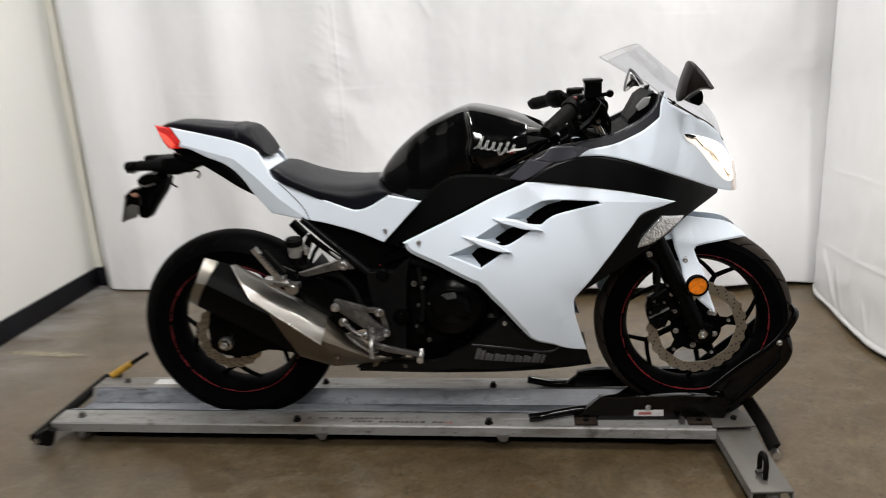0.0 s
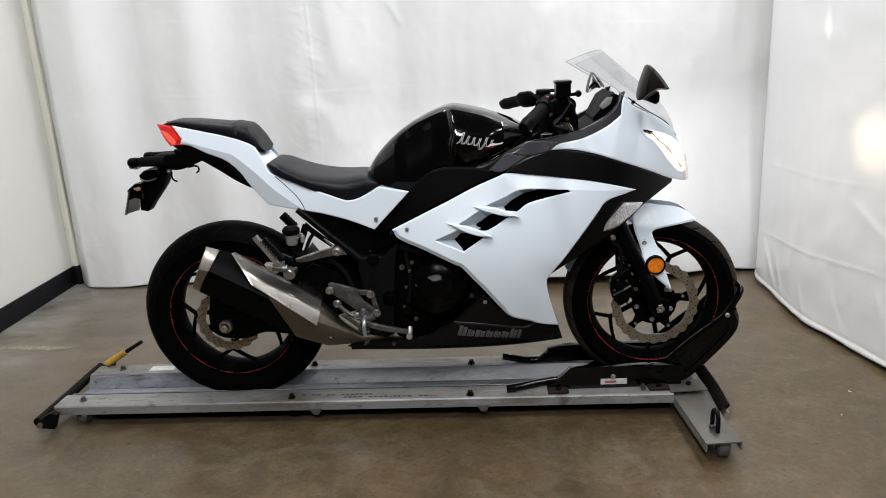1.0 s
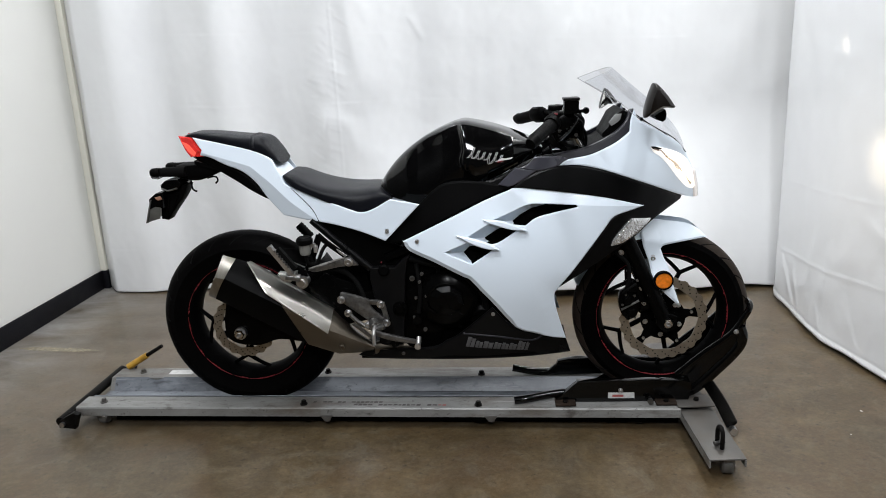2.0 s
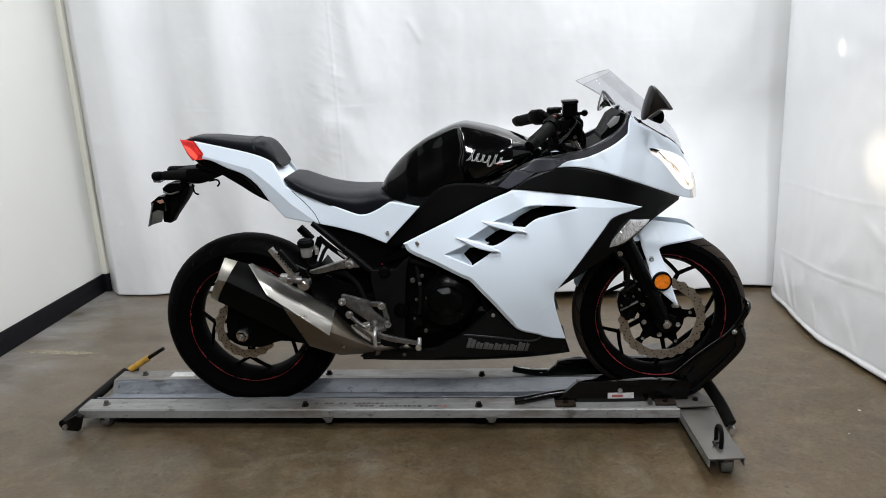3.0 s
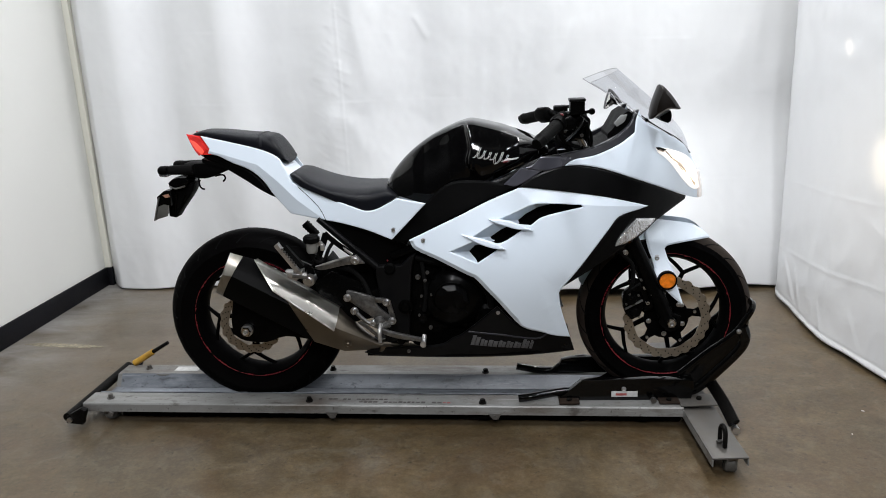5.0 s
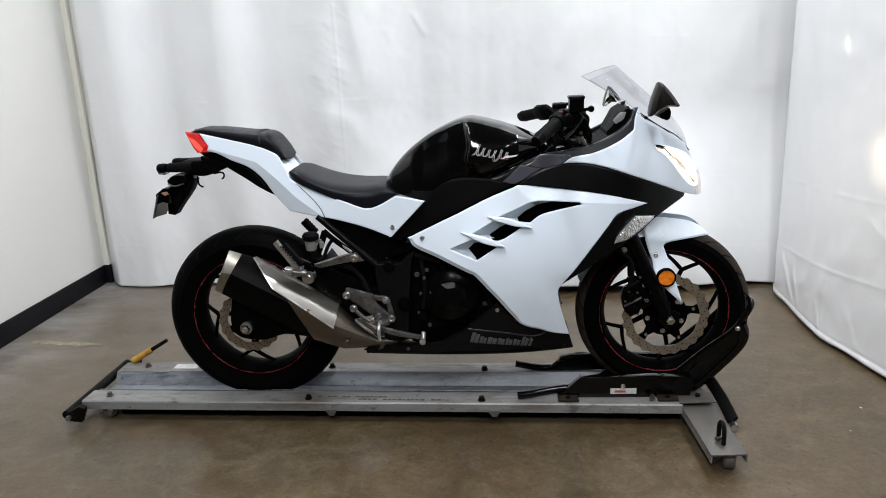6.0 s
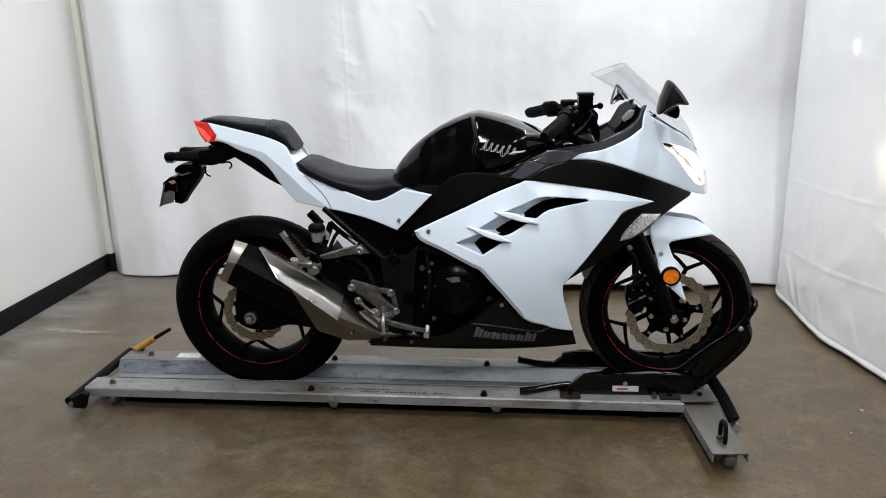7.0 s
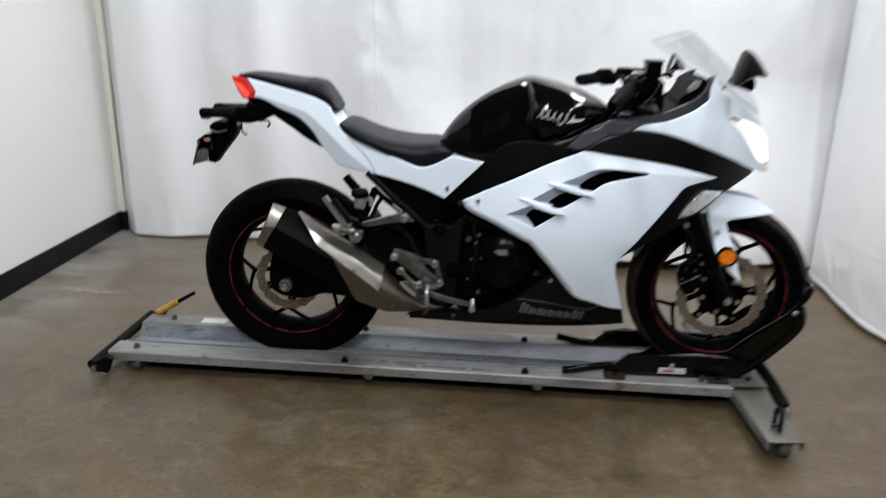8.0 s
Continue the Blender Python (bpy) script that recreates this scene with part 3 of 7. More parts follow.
# Long slanting pleats, and the short puckers beside the gathered column, as start, end, width, height and skew.
PLEATS = [((-0.605, 1.75), (-0.50, 0.96), 0.085, 0.019, 0.55), ((-0.56, 1.62), (-0.455, 1.36), 0.040, 0.004, 0.8), ((-0.66, 1.20), (-0.505, 0.92), 0.050, 0.0045, 0.8),
          ((-0.80, 1.16), (-0.70, 1.03), 0.035, 0.003, 0.7), ((-0.69, 0.98), (-0.83, 0.66), 0.045, 0.004, 0.8), ((-0.66, 0.95), (-0.50, 0.68), 0.045, 0.004, 0.8),
          ((-0.72, 0.98), (-0.72, 0.70), 0.024, 0.003, 1.0), ((-0.28, 1.42), (-0.20, 1.28), 0.022, 0.003, 0.6), ((-0.17, 1.66), (-0.13, 1.46), 0.030, 0.003, 0.6),
          ((0.28, 1.55), (0.16, 1.35), 0.030, 0.0025, 0.6), ((0.42, 1.50), (0.30, 1.12), 0.045, 0.004, 0.6), ((0.52, 1.36), (0.44, 1.10), 0.035, 0.003, 0.7)]
pucker = random.Random(5)
for k in range(26):
    zk = 1.66 - 0.040 * k + pucker.uniform(-0.016, 0.016)
    xk = -0.665 - 0.06 * ease(1.5, 0.9, zk) + pucker.uniform(-0.01, 0.01)
    for side in (-1, 1):
        reach = pucker.uniform(0.03, 0.13)
        PLEATS.append(((xk + side * 0.004, zk + pucker.uniform(-0.01, 0.01)), (xk + side * reach, zk + (0.012 + 0.5 * reach) * (1 if side < 0 else -1) * pucker.uniform(0.2, 1.2)), pucker.uniform(0.006, 0.012), pucker.uniform(0.0003, 0.0011), 0.8))


SEAM = -0.655


def back_fold(u, h):
    x = LEFT + 0.034 + 0.009 * math.sin(3.6 * h - 0.4) * ease(0.3, 0.0, u) + u * 3.756
    z = 0.006 + h + (0.008 * abs(math.sin(2.1 * x + 0.8)) + 0.028 * ease(-0.3, 0.4, x) * ease(1.6, 1.1, x)) * (1 - min(1, h / 3.1)) ** 6
    # The lower part kicks out over the floor ahead of the wall.
    y = 1.44 - 0.25 * ease(-1.0, 0.5, x) * (1 - 0.35 * ease(1.0, 1.5, x)) * ease(0.95, 0.0, z)
    # Broad vertical folds at the loose end, fading to a nearly flat sheet.
    loose = ease(-0.55, -1.05, x) * (0.3 + 0.7 * ease(LEFT + 0.05, LEFT + 0.35, x))
    full = 0.30 + 0.70 * ease(0.0, 0.9, z)
    y += full * loose * (0.058 * math.sin(10.4 * (x + 1.71) + 0.30 * math.sin(1.6 * z)) + 0.010 * math.sin(23.0 * x + 1.0 + 0.4 * z))
    y += full * ease(-1.05, -0.55, x) * (0.030 * math.sin(9.0 * (x + 0.42) + 0.5 * math.sin(1.2 * z)) * ease(0.15, -0.25, x) + 0.014 * math.sin(5.2 * x + 0.8 * z + 1.0))
    y += 0.010 * noise.noise((x * 2.6, z * 0.7, 3.1)) + 0.0030 * noise.noise((x * 7.0, z * 5.0, 9.1)) + 0.0010 * noise.noise((x * 26.0, z * 22.0, 4.4)) + 0.0024 * noise.noise((x * 13.0, z * 1.8, 6.3)) + 0.022 * ease(-0.7, -0.2, x) * noise.noise((x * 4.6, z * 0.5, 12.3))
    if -1.0 < x < 0.7 and z < 1.8:
        for a, b, wide, high, skew in PLEATS:
            if min(a[0], b[0]) - 0.17 < x < max(a[0], b[0]) + 0.17 and min(a[1], b[1]) - 0.05 < z < max(a[1], b[1]) + 0.05:
                y -= ridge_along(x, z, a, b, wide, high, skew)
    # A stitched vertical seam that puckers the sheet.
    d = (x - SEAM - 0.006 * math.sin(2.6 * z)) / 0.007
    if abs(d) < 4 and z < 1.8:
        y -= math.exp(-d * d) * (0.0009 + 0.0022 * abs(noise.noise((3.0, z * 34.0, 8.8))))
    # Packing creases across the sheet: a ridge with a groove under it.
    for k, (z0, slope) in enumerate(((0.23, -0.01), (0.60, -0.03), (0.985, -0.025), (1.305, -0.055), (1.70, -0.04))):
        d = (z - z0 - slope * x - 0.008 * math.sin(3 * x + k)) / 0.009
        if abs(d) < 4:
            y += (0.0012 - 0.0003 * ease(-0.3, 0.3, x)) * d * math.exp(-d * d) * min(1, max(0.04, 0.35 + 1.6 * noise.noise((x * 2.7, k * 3.0, 0.0))))
    # The free end turns in towards the wall.
    y += 0.12 * max(0.0, 1 - (x - LEFT - 0.030) / 0.11) ** 1.3
    return (x, y, z)


SIDE_PLEATS = [((1.20, 0.255), (0.05, 0.350), 0.010, 0.0012, 0.5), ((1.20, 0.585), (0.10, 0.650), 0.010, 0.0009, 0.5), ((1.05, 0.24), (0.86, 0.03), 0.030, 0.0035, 0.5),
               ((0.90, 0.22), (0.78, 0.02), 0.024, 0.0020, 0.6), ((0.62, 0.16), (0.55, 0.02), 0.020, 0.0020, 0.6), ((0.40, 0.20), (0.30, 0.02), 0.024, 0.0020, 0.6),
               ((0.18, 0.30), (0.05, 0.05), 0.030, 0.0025, 0.6), ((0.32, 0.58), (0.12, 0.46), 0.024, 0.0016, 0.6)]


def side_fold(u, h):
    y = 1.20 - u * 2.3
    z = 0.018 + h + 0.003 * math.sin(21 * y) * (h < 0.2)
    x = 1.492 - 0.03 * math.cos(2.6 * (y - 0.80)) * (1 - 0.4 * z / 3.1) + min(0.18, 0.14 * max(0.0, 0.55 - y) ** 1.3)
    x += 0.025 * max(0.0, 1 - u / 0.07) ** 2
    x += 0.012 * noise.noise((y * 2.5, z * 0.8, 7.7)) + 0.006 * math.sin(9 * y + z)
    for a, b, wide, high, skew in SIDE_PLEATS:
        x -= ridge_along(y, z, a, b, wide, high, skew)
    low = 1 - ease(0.1, 0.9, z)
    x += 0.004 * low * abs(noise.noise((y * 6.0 + z * 3.0, z * 5.0 - y * 2.0, 4.2))) + 0.0018 * noise.noise((y * 14.0, z * 11.0, 1.2))
    # The sewn hem is thicker, with a stitch line above it.
    x -= 0.0035 * ease(0.040, 0.030, z) - 0.0015 * math.exp(-((z - 0.040) / 0.005) ** 2)
    return (x, y, z)


cloth("curtain_back", back_fold, 640, 250, "white vinyl curtain with soft vertical folds behind the motorcycle").name = "curtain"
cloth("curtain_side", side_fold, 300, 240, "smooth white vinyl curtain beside the front wheel, headlight glowing on it").name = "curtain"


def tube_light(x, y):
    lamp = thing("ceiling_light", (x, y, CEILING), "long white ceiling strip light, switched on", "ceiling light", "ceiling lights over the bay")
    part("frame", box(x - 0.08, y - 0.64, CEILING - 0.06, x + 0.08, y + 0.64, CEILING, 0.005), CEILPAINT, lamp)
    part("diffuser", box(x - 0.05, y - 0.60, CEILING - 0.07, x + 0.05, y + 0.60, CEILING - 0.06), TUBELIGHT, lamp)


for lx, ly, _ in LAMPS:
    tube_light(lx, ly)


def blob(x, y, rx, ry, turn=0.0, thick=0.0012, n=11):
    """A thin ragged island lying on the floor."""
    bm, ring = bmesh.new(), []
    for k in range(n):
        a, f = 2 * math.pi * k / n, random.uniform(0.55, 1.0)
        px, py = rx * f * math.cos(a), ry * f * math.sin(a)
        ring.append((x + px * math.cos(turn) - py * math.sin(turn), y + px * math.sin(turn) + py * math.cos(turn)))
    lo, hi = [bm.verts.new((px, py, 0.0)) for px, py in ring], [bm.verts.new((px, py, thick)) for px, py in ring]
    bm.faces.new(hi)
    for k in range(n):
        bm.faces.new((lo[k], lo[(k + 1) % n], hi[(k + 1) % n], hi[k]))
    return bm


def floor_mark():
    """What is left of a painted line: a ragged worn streak in three pieces."""
    mark = thing("floor_mark", (-1.86, 0.61, 0), "faded yellow paint line, nearly worn off the concrete", "floor mark")
    for x0, x1 in ((-2.075, -1.975), (-1.970, -1.800), (-1.796, -1.665)):
        bm, rows = bmesh.new(), []
        for x in np.linspace(x0, x1, int((x1 - x0) / 0.006)):
            y, wide = 0.612 - 0.11 * (x + 1.86), 0.020 * ease(-2.09, -1.98, x) * ease(-1.64, -1.78, x) + 0.002
            a, b = (y + side * wide * random.uniform(0.55, 1.15) for side in (-1, 1))
            rows.append([bm.verts.new(v) for v in ((x, a, 0), (x, a, 0.0008), (x, b, 0.0008), (x, b, 0))])
        for p, q in zip(rows, rows[1:]):
            for k in range(3):
                bm.faces.new((p[k], q[k], q[k + 1], p[k + 1]))
        part("paint_patch", bm, TAPE, mark)
    for cx, cy, r in ((1.365, -0.053, 0.007), (1.265, -0.211, 0.003)):
        part("paint_chip", blob(cx, cy, r, r * 0.4, -0.9, 0.002, 7), STICKER, None, "small white paint flake lying on the floor", category="paint flake")


floor_mark()

# ---- the dolly ----
YAW = Matrix.Rotation(radians(-1.45), 4, "Z")

ARM_TURN = YAW @ Matrix.Translation((0.80, -0.14, 0)) @ Matrix.Rotation(radians(4.6), 4, "Z") @ Matrix.Translation((-0.80, 0.14, 0))


def dolly():
    d = thing("motorcycle_dolly", (-0.3, 0, 0.0), "long grey steel motorcycle dolly with a wheel trough and stained rails", "dolly")
    x0, x1 = -1.345, 0.745
    # Folded rails: a flat top flange, an outer lip, and an inner wall that slopes into the trough.
    near = [(-0.167, 0.050), (-0.167, 0.078), (-0.163, 0.082), (-0.080, 0.082), (-0.052, 0.040), (-0.056, 0.037), (-0.083, 0.078), (-0.162, 0.078), (-0.163, 0.050)]
    far = [(-y + 0.004, z) for y, z in near]
    for prof in (near, far):
        bm = loft([[(x, y, z) for y, z in prof] for x in np.linspace(x0, x1, 12)])
        part("rail", bm, DOLLY, d, "grey steel side rail with scuffs", m=YAW.copy(), smooth=25)
    pan = [(-0.052, 0.036), (0.056, 0.036), (0.056, 0.040), (-0.052, 0.040)]
    part("trough", loft([[(x, y, z) for y, z in pan] for x in (x0, -0.3, x1)]), TROUGH, d, "bluish worn steel trough floor", m=YAW.copy(), smooth=25)
    for s in (1, -1):
        wall = [(s * 0.0515 + 0.002, 0.0395), (s * 0.0795 + 0.002, 0.0835), (s * 0.0775 + 0.002, 0.0855), (s * 0.0495 + 0.002, 0.0415)]
        part("trough_wall", loft([[(x, y, z) for y, z in wall] for x in (x0 + 0.02, -0.3, x1)]), TROUGH, d, "bluish worn steel trough side", m=YAW.copy(), smooth=25)
    # Dark under-frame between the casters.
    for y in (-0.112, 0.112):
        part("under_beam", box(x0 + 0.12, y - 0.012, 0.012, x1, y + 0.012, 0.036, 0.002), UNDER_STEEL, d, m=YAW.copy())
    for x in (-0.52, 0.085, 0.62):
        part("under_bracket", box(x - 0.018, -0.145, 0.022, x + 0.018, 0.150, 0.0355, 0.003), UNDER_STEEL, d, m=YAW.copy())
    # Front outrigger.
    o = part("outrigger", box(0.742, -0.458, 0.066, 0.848, 0.42, 0.072, 0.002), ARMPAINT, d, "flat grey steel cross arm at the front", m=ARM_TURN.copy())
    for x in (0.742, 0.844):
        part("outrigger_lip", box(x, -0.458, 0.045, x + 0.004, 0.42, 0.066), DOLLY, o, m=ARM_TURN.copy())
    part("clamp_plate", box(0.735, -0.158, 0.0825, 0.855, -0.075, 0.088, 0.002), ARMPAINT, o, m=ARM_TURN.copy())
    # Shackle on the arm.
    ring = tube([(0.803, -0.390, 0.075), (0.803, -0.390, 0.125), (0.803, -0.400, 0.145), (0.803, -0.416, 0.145), (0.803, -0.426, 0.125), (0.803, -0.426, 0.075)], 0.0075, 10)
    ring.transform(Matrix.Translation((0.803, -0.408, 0.074)) @ Matrix.Rotation(radians(10), 4, "Z") @ Matrix.Diagonal((0.9, 0.9, 0.86, 1)) @ Matrix.Translation((-0.803, 0.408, -0.074)))
    part("shackle", ring, WORN, o, "black steel shackle")
    part("shackle_pin", tube([(0.786, -0.412, 0.086), (0.818, -0.402, 0.086)], 0.006, 10), ALLOY, o)
    # Casters.
    for x, y, r in ((0.81, -0.408, 0.030), (0.80, 0.37, 0.030), (-1.27, -0.115, 0.026), (-1.27, 0.12, 0.026)):
        turn = ARM_TURN if x > 0 else YAW
        tyre = lathe([(0.006, -0.017), (r - 0.004, -0.017), (r, -0.012), (r, 0.012), (r - 0.004, 0.017), (0.006, 0.017)], 28)
        tyre.transform(Matrix.Translation((x, y, r)) @ Matrix.Rotation(radians(80 if x > 0 else 15), 4, "Z"))
        c = part("caster", tyre, CASTER, d, "grey rubber caster wheel", m=turn.copy())
        part("caster_fork", box(x - 0.016, y - 0.025, r, x + 0.016, y + 0.025, r + 0.018 if r < 0.028 else 0.066, 0.003), ALLOY, c, m=turn.copy())
    # Rear black cross bar with end brackets.
    part("rear_bar", tube([(-1.385, -0.205, 0.045), (-1.372, 0.21, 0.060)], 0.017, 12), WORN, d, "worn black steel bar across the rear end", m=YAW.copy())
    for y in (-0.20, 0.205):
        b = part("end_bracket", slab([(-1.390, 0.026), (-1.382, 0.054), (-1.330, 0.082), (-1.31, 0.074), (-1.330, 0.020)], y - 0.012, y + 0.012), WORN, d, m=YAW.copy())
        part("bolt", lathe([(0.0001, -0.02), (0.009, -0.02), (0.009, -0.012)], 14, (-1.372, y, 0.040), closed=False), BOLT, b, m=YAW.copy())
    # Hex bolts on the flanges.
    for x, y in ((-0.52, -0.138), (0.085, -0.143), (0.803, -0.115), (-0.50, 0.125), (0.083, 0.105), (-1.26, -0.125), (-1.24, 0.13)):
        cap = lathe([(0.0001, 0), (0.008, 0), (0.009, 0.003), (0.009, 0.012), (0.0001, 0.012)], 6, closed=False)
        cap.transform(Matrix.Translation((x, y, 0.097)) @ Matrix.Rotation(radians(-90), 4, "X"))
        part("bolt", cap, WORN if x > -1.2 else ARMPAINT, d, "dark hex bolt" if x > -1.2 else "hex bolt painted over in grey", m=YAW.copy(), smooth=20)
        w = lathe([(0.0001, 0), (0.013, 0), (0.013, 0.003), (0.0001, 0.003)], 20, closed=False)
        w.transform(Matrix.Translation((x, y, 0.0855)) @ Matrix.Rotation(radians(-90), 4, "X"))
        part("washer", w, WORN if x > -1.2 else ARMPAINT, d, m=YAW.copy())
    for x in (-1.262, -0.455, 0.107):
        part("lip_bolt", lathe([(0.0001, -0.006), (0.008, -0.006), (0.010, 0)], 12, (x + 0.02, -0.168, 0.043), closed=False), ARMPAINT, d, m=YAW.copy())
    for x in (-0.435, 0.127):
        part("lip_tab", slab([(x - 0.022, 0.056), (x + 0.022, 0.056), (x + 0.010, 0.034), (x - 0.006, 0.034)], -0.1725, -0.1675, 0.001, 1), ARMPAINT, d, m=YAW.copy())
    part("sticker", box(-1.13, 0.110, 0.0822, -1.035, 0.150, 0.0830), DULLSTICKER, d, "blank white sticker", m=YAW.copy())
    # Worn print on the near flange.
    bm, bm2 = bmesh.new(), bmesh.new()
    for xa, xb, y in ((-0.49, -0.25, -0.121), (-0.36, -0.02, -0.142)):
        x = xa
        while x < xb:
            w = random.uniform(0.009, 0.016)
            if random.random() > 0.18:
                box(x, y - random.uniform(0.003, 0.006), 0.0822, x + w, y + random.uniform(0.003, 0.006), 0.0826, bm=bm2 if x > -0.07 else bm)
            x += w + 0.004
    part("print", bm, DARKINK, d, "worn dark printing", m=YAW.copy(), kind="stuff")
    part("red_print", bm2, REDINK, d, "worn red printing", m=YAW.copy(), kind="stuff")
    # Triangular tab folded into the trough.
    part("tab", slab([(-1.19, 0.0845), (-1.13, 0.0845), (-1.16, 0.074)], 0.074, 0.079, 0.001), DOLLY, d, m=YAW.copy())
    return d


dolly()


def chock():
    c = thing("wheel_chock", (0.6, 0, 0.09), "glossy black steel wheel chock that grips the front tyre", "wheel chock")
    side = [(0.353, 0.090), (0.353, 0.118), (0.401, 0.150), (0.749, 0.150), (0.785, 0.128), (0.770, 0.090)]
    near_side = [(0.340, 0.0835), (0.342, 0.094), (0.372, 0.116), (0.415, 0.152), (0.440, 0.157), (0.749, 0.157), (0.785, 0.132), (0.775, 0.0835)]
    for y, outline in ((-0.118, near_side), (0.088, side)):
        s = part("side_plate", slab(outline, y - 0.012, y + 0.012, 0.004), POWDER, c, "black steel side plate")
        if y < 0:
            for k in range(9):
                part("hole_rim", lathe([(0.003, -0.0121), (0.004, -0.0124), (0.005, -0.0121)], 12, (0.45 + 0.033 * k, y, 0.137)), POWDER, s)
            part("sticker", box(0.514, y - 0.0135, 0.096, 0.600, y - 0.012, 0.116), DULLSTICKER, s, "white sticker with a small red mark")
            part("sticker_mark", box(0.528, y - 0.0140, 0.101, 0.564, y - 0.0136, 0.109), REDINK, s)
    # Foot bars that run back along the rails.
    part("foot_bar", tube([(0.203, -0.135, 0.094), (0.25, -0.131, 0.098), (0.36, -0.108, 0.106), (0.48, -0.10, 0.106)], 0.0135, 12), POWDER, c)
    part("foot_bar", tube([(0.20, 0.10, 0.108), (0.30, 0.10, 0.090), (0.40, 0.10, 0.094), (0.50, 0.092, 0.10)], 0.0135, 12), POWDER, c)
    part("hinge_plate", slab([(0.31, 0.085), (0.36, 0.128), (0.41, 0.150), (0.46, 0.152), (0.505, 0.132), (0.535, 0.085)], 0.086, 0.10, 0.003), POWDER, c)
    for x in (0.439, 0.463, 0.487):
        part("hole_rim", lathe([(0.0005, -0.0012), (0.0042, -0.0022), (0.0055, -0.0006)], 12, (x, 0.086, 0.119)), PEGALLOY, c)
    # Cradle arms that rise in front of the wheel, joined by a bent hoop.
    arm_line, rail_line = [(0.757, 0.103), (0.800, 0.112), (0.867, 0.176), (0.932, 0.250), (0.947, 0.292), (0.938, 0.328)], [(0.742, 0.160), (0.829, 0.235), (0.912, 0.300), (0.948, 0.352), (0.966, 0.386)]
    for side in (-1, 1):
        part("cradle_arm", tube([(x, side * 0.098, z) for x, z in arm_line], 0.019, 14, flat=0.6), POWDER, c, "heavy black bent arm beside the tyre")
        web = rail_line[:3] + arm_line[::-1]
        part("cradle_plate", slab(web, side * 0.096 - 0.005, side * 0.096 + 0.005, 0.003), POWDER, c)
    rail = [(x, -0.092, z) for x, z in rail_line]
    top_x, top_z = rail_line[-1]
    hoop = rail + [(top_x + 0.006, -0.078, top_z + 0.012), (top_x + 0.010, -0.045, top_z + 0.010), (top_x + 0.010, 0.045, top_z + 0.002), (top_x + 0.006, 0.078, top_z + 0.004)] + [(x, -y, z) for x, y, z in rail[::-1]]
    part("hoop", tube(hoop, 0.0105, 12), POWDER, c, "bent black tube hoop in front of the tyre")
    # Slanted rear extension of this plate stands in for shade on the trough.
    plate = bmesh.new()
    plan = ((0.385, -0.10), (0.76, -0.10), (0.76, 0.08), (0.545, 0.08))
    low, high = ([plate.verts.new((x, y, z)) for x, y in plan] for z in (0.094, 0.100))
    for face in (low[::-1], high, *((low[k], low[(k + 1) % 4], high[(k + 1) % 4], high[k]) for k in range(4))):
        plate.faces.new(face)
    part("cross_plate_shade", plate, POWDER, c)
    for x in (0.372, 0.70):
        m = part("mount_pad", box(x - 0.034, -0.165, 0.0832, x + 0.034, -0.106, 0.092, 0.003), RUSTY, c)
        nut = lathe([(0.0001, 0), (0.009, 0), (0.009, 0.006), (0.0001, 0.006)], 6, closed=False)
        nut.transform(Matrix.Translation((x, -0.148, 0.0975)) @ Matrix.Rotation(radians(-90), 4, "X"))
        part("nut", nut, WORN, m, smooth=20)
    part("nut", lathe([(0.0001, -0.012), (0.010, -0.012), (0.010, 0)], 6, (0.648, -0.150, 0.0955), closed=False), ALLOY, c, smooth=20)
    for x, y, z in ((0.555, -0.131, 0.124), (0.925, -0.108, 0.315)):
        bolt(x, y, z, 0.006, 0.006, c)
    return c


chock()

lever = thing("lever_bar", (0.9, -0.12, 0.05), "flat worn black steel lever beside the dolly arm", "lever")
part("bar", tube([(0.872, 0.02, 0.085), (0.888, -0.10, 0.062), (0.897, -0.205, 0.036)], 0.020, 12, flat=0.45), WORN, lever)
part("bolt", lathe([(0.0001, -0.012), (0.012, -0.012), (0.012, 0.012), (0.0001, 0.012)], 14, (0.899, -0.215, 0.020), closed=False), BOLT, lever)

rod = thing("hand_lever", (-1.3, 0.2, 0.08), "short rod with a yellow rubber grip and black tip", "lever")
part("grip", tube([(-1.315, 0.20, 0.090), (-1.232, 0.20, 0.138)], (0.013, 0.012), 12), YELLOW, rod, "yellow rubber grip")
part("shaft", tube([(-1.232, 0.20, 0.138), (-1.166, 0.20, 0.176)], (0.008, 0.007), 10), WORN, rod, "dark steel tip")

# ---- the motorcycle ----
REAR, FRONTAX = (-0.709, 0.364), (0.698, 0.355)
bike = thing("motorcycle", (0, 0, 0.05), "white and black faired sport motorcycle, lights on, parked on a dolly", "motorcycle")


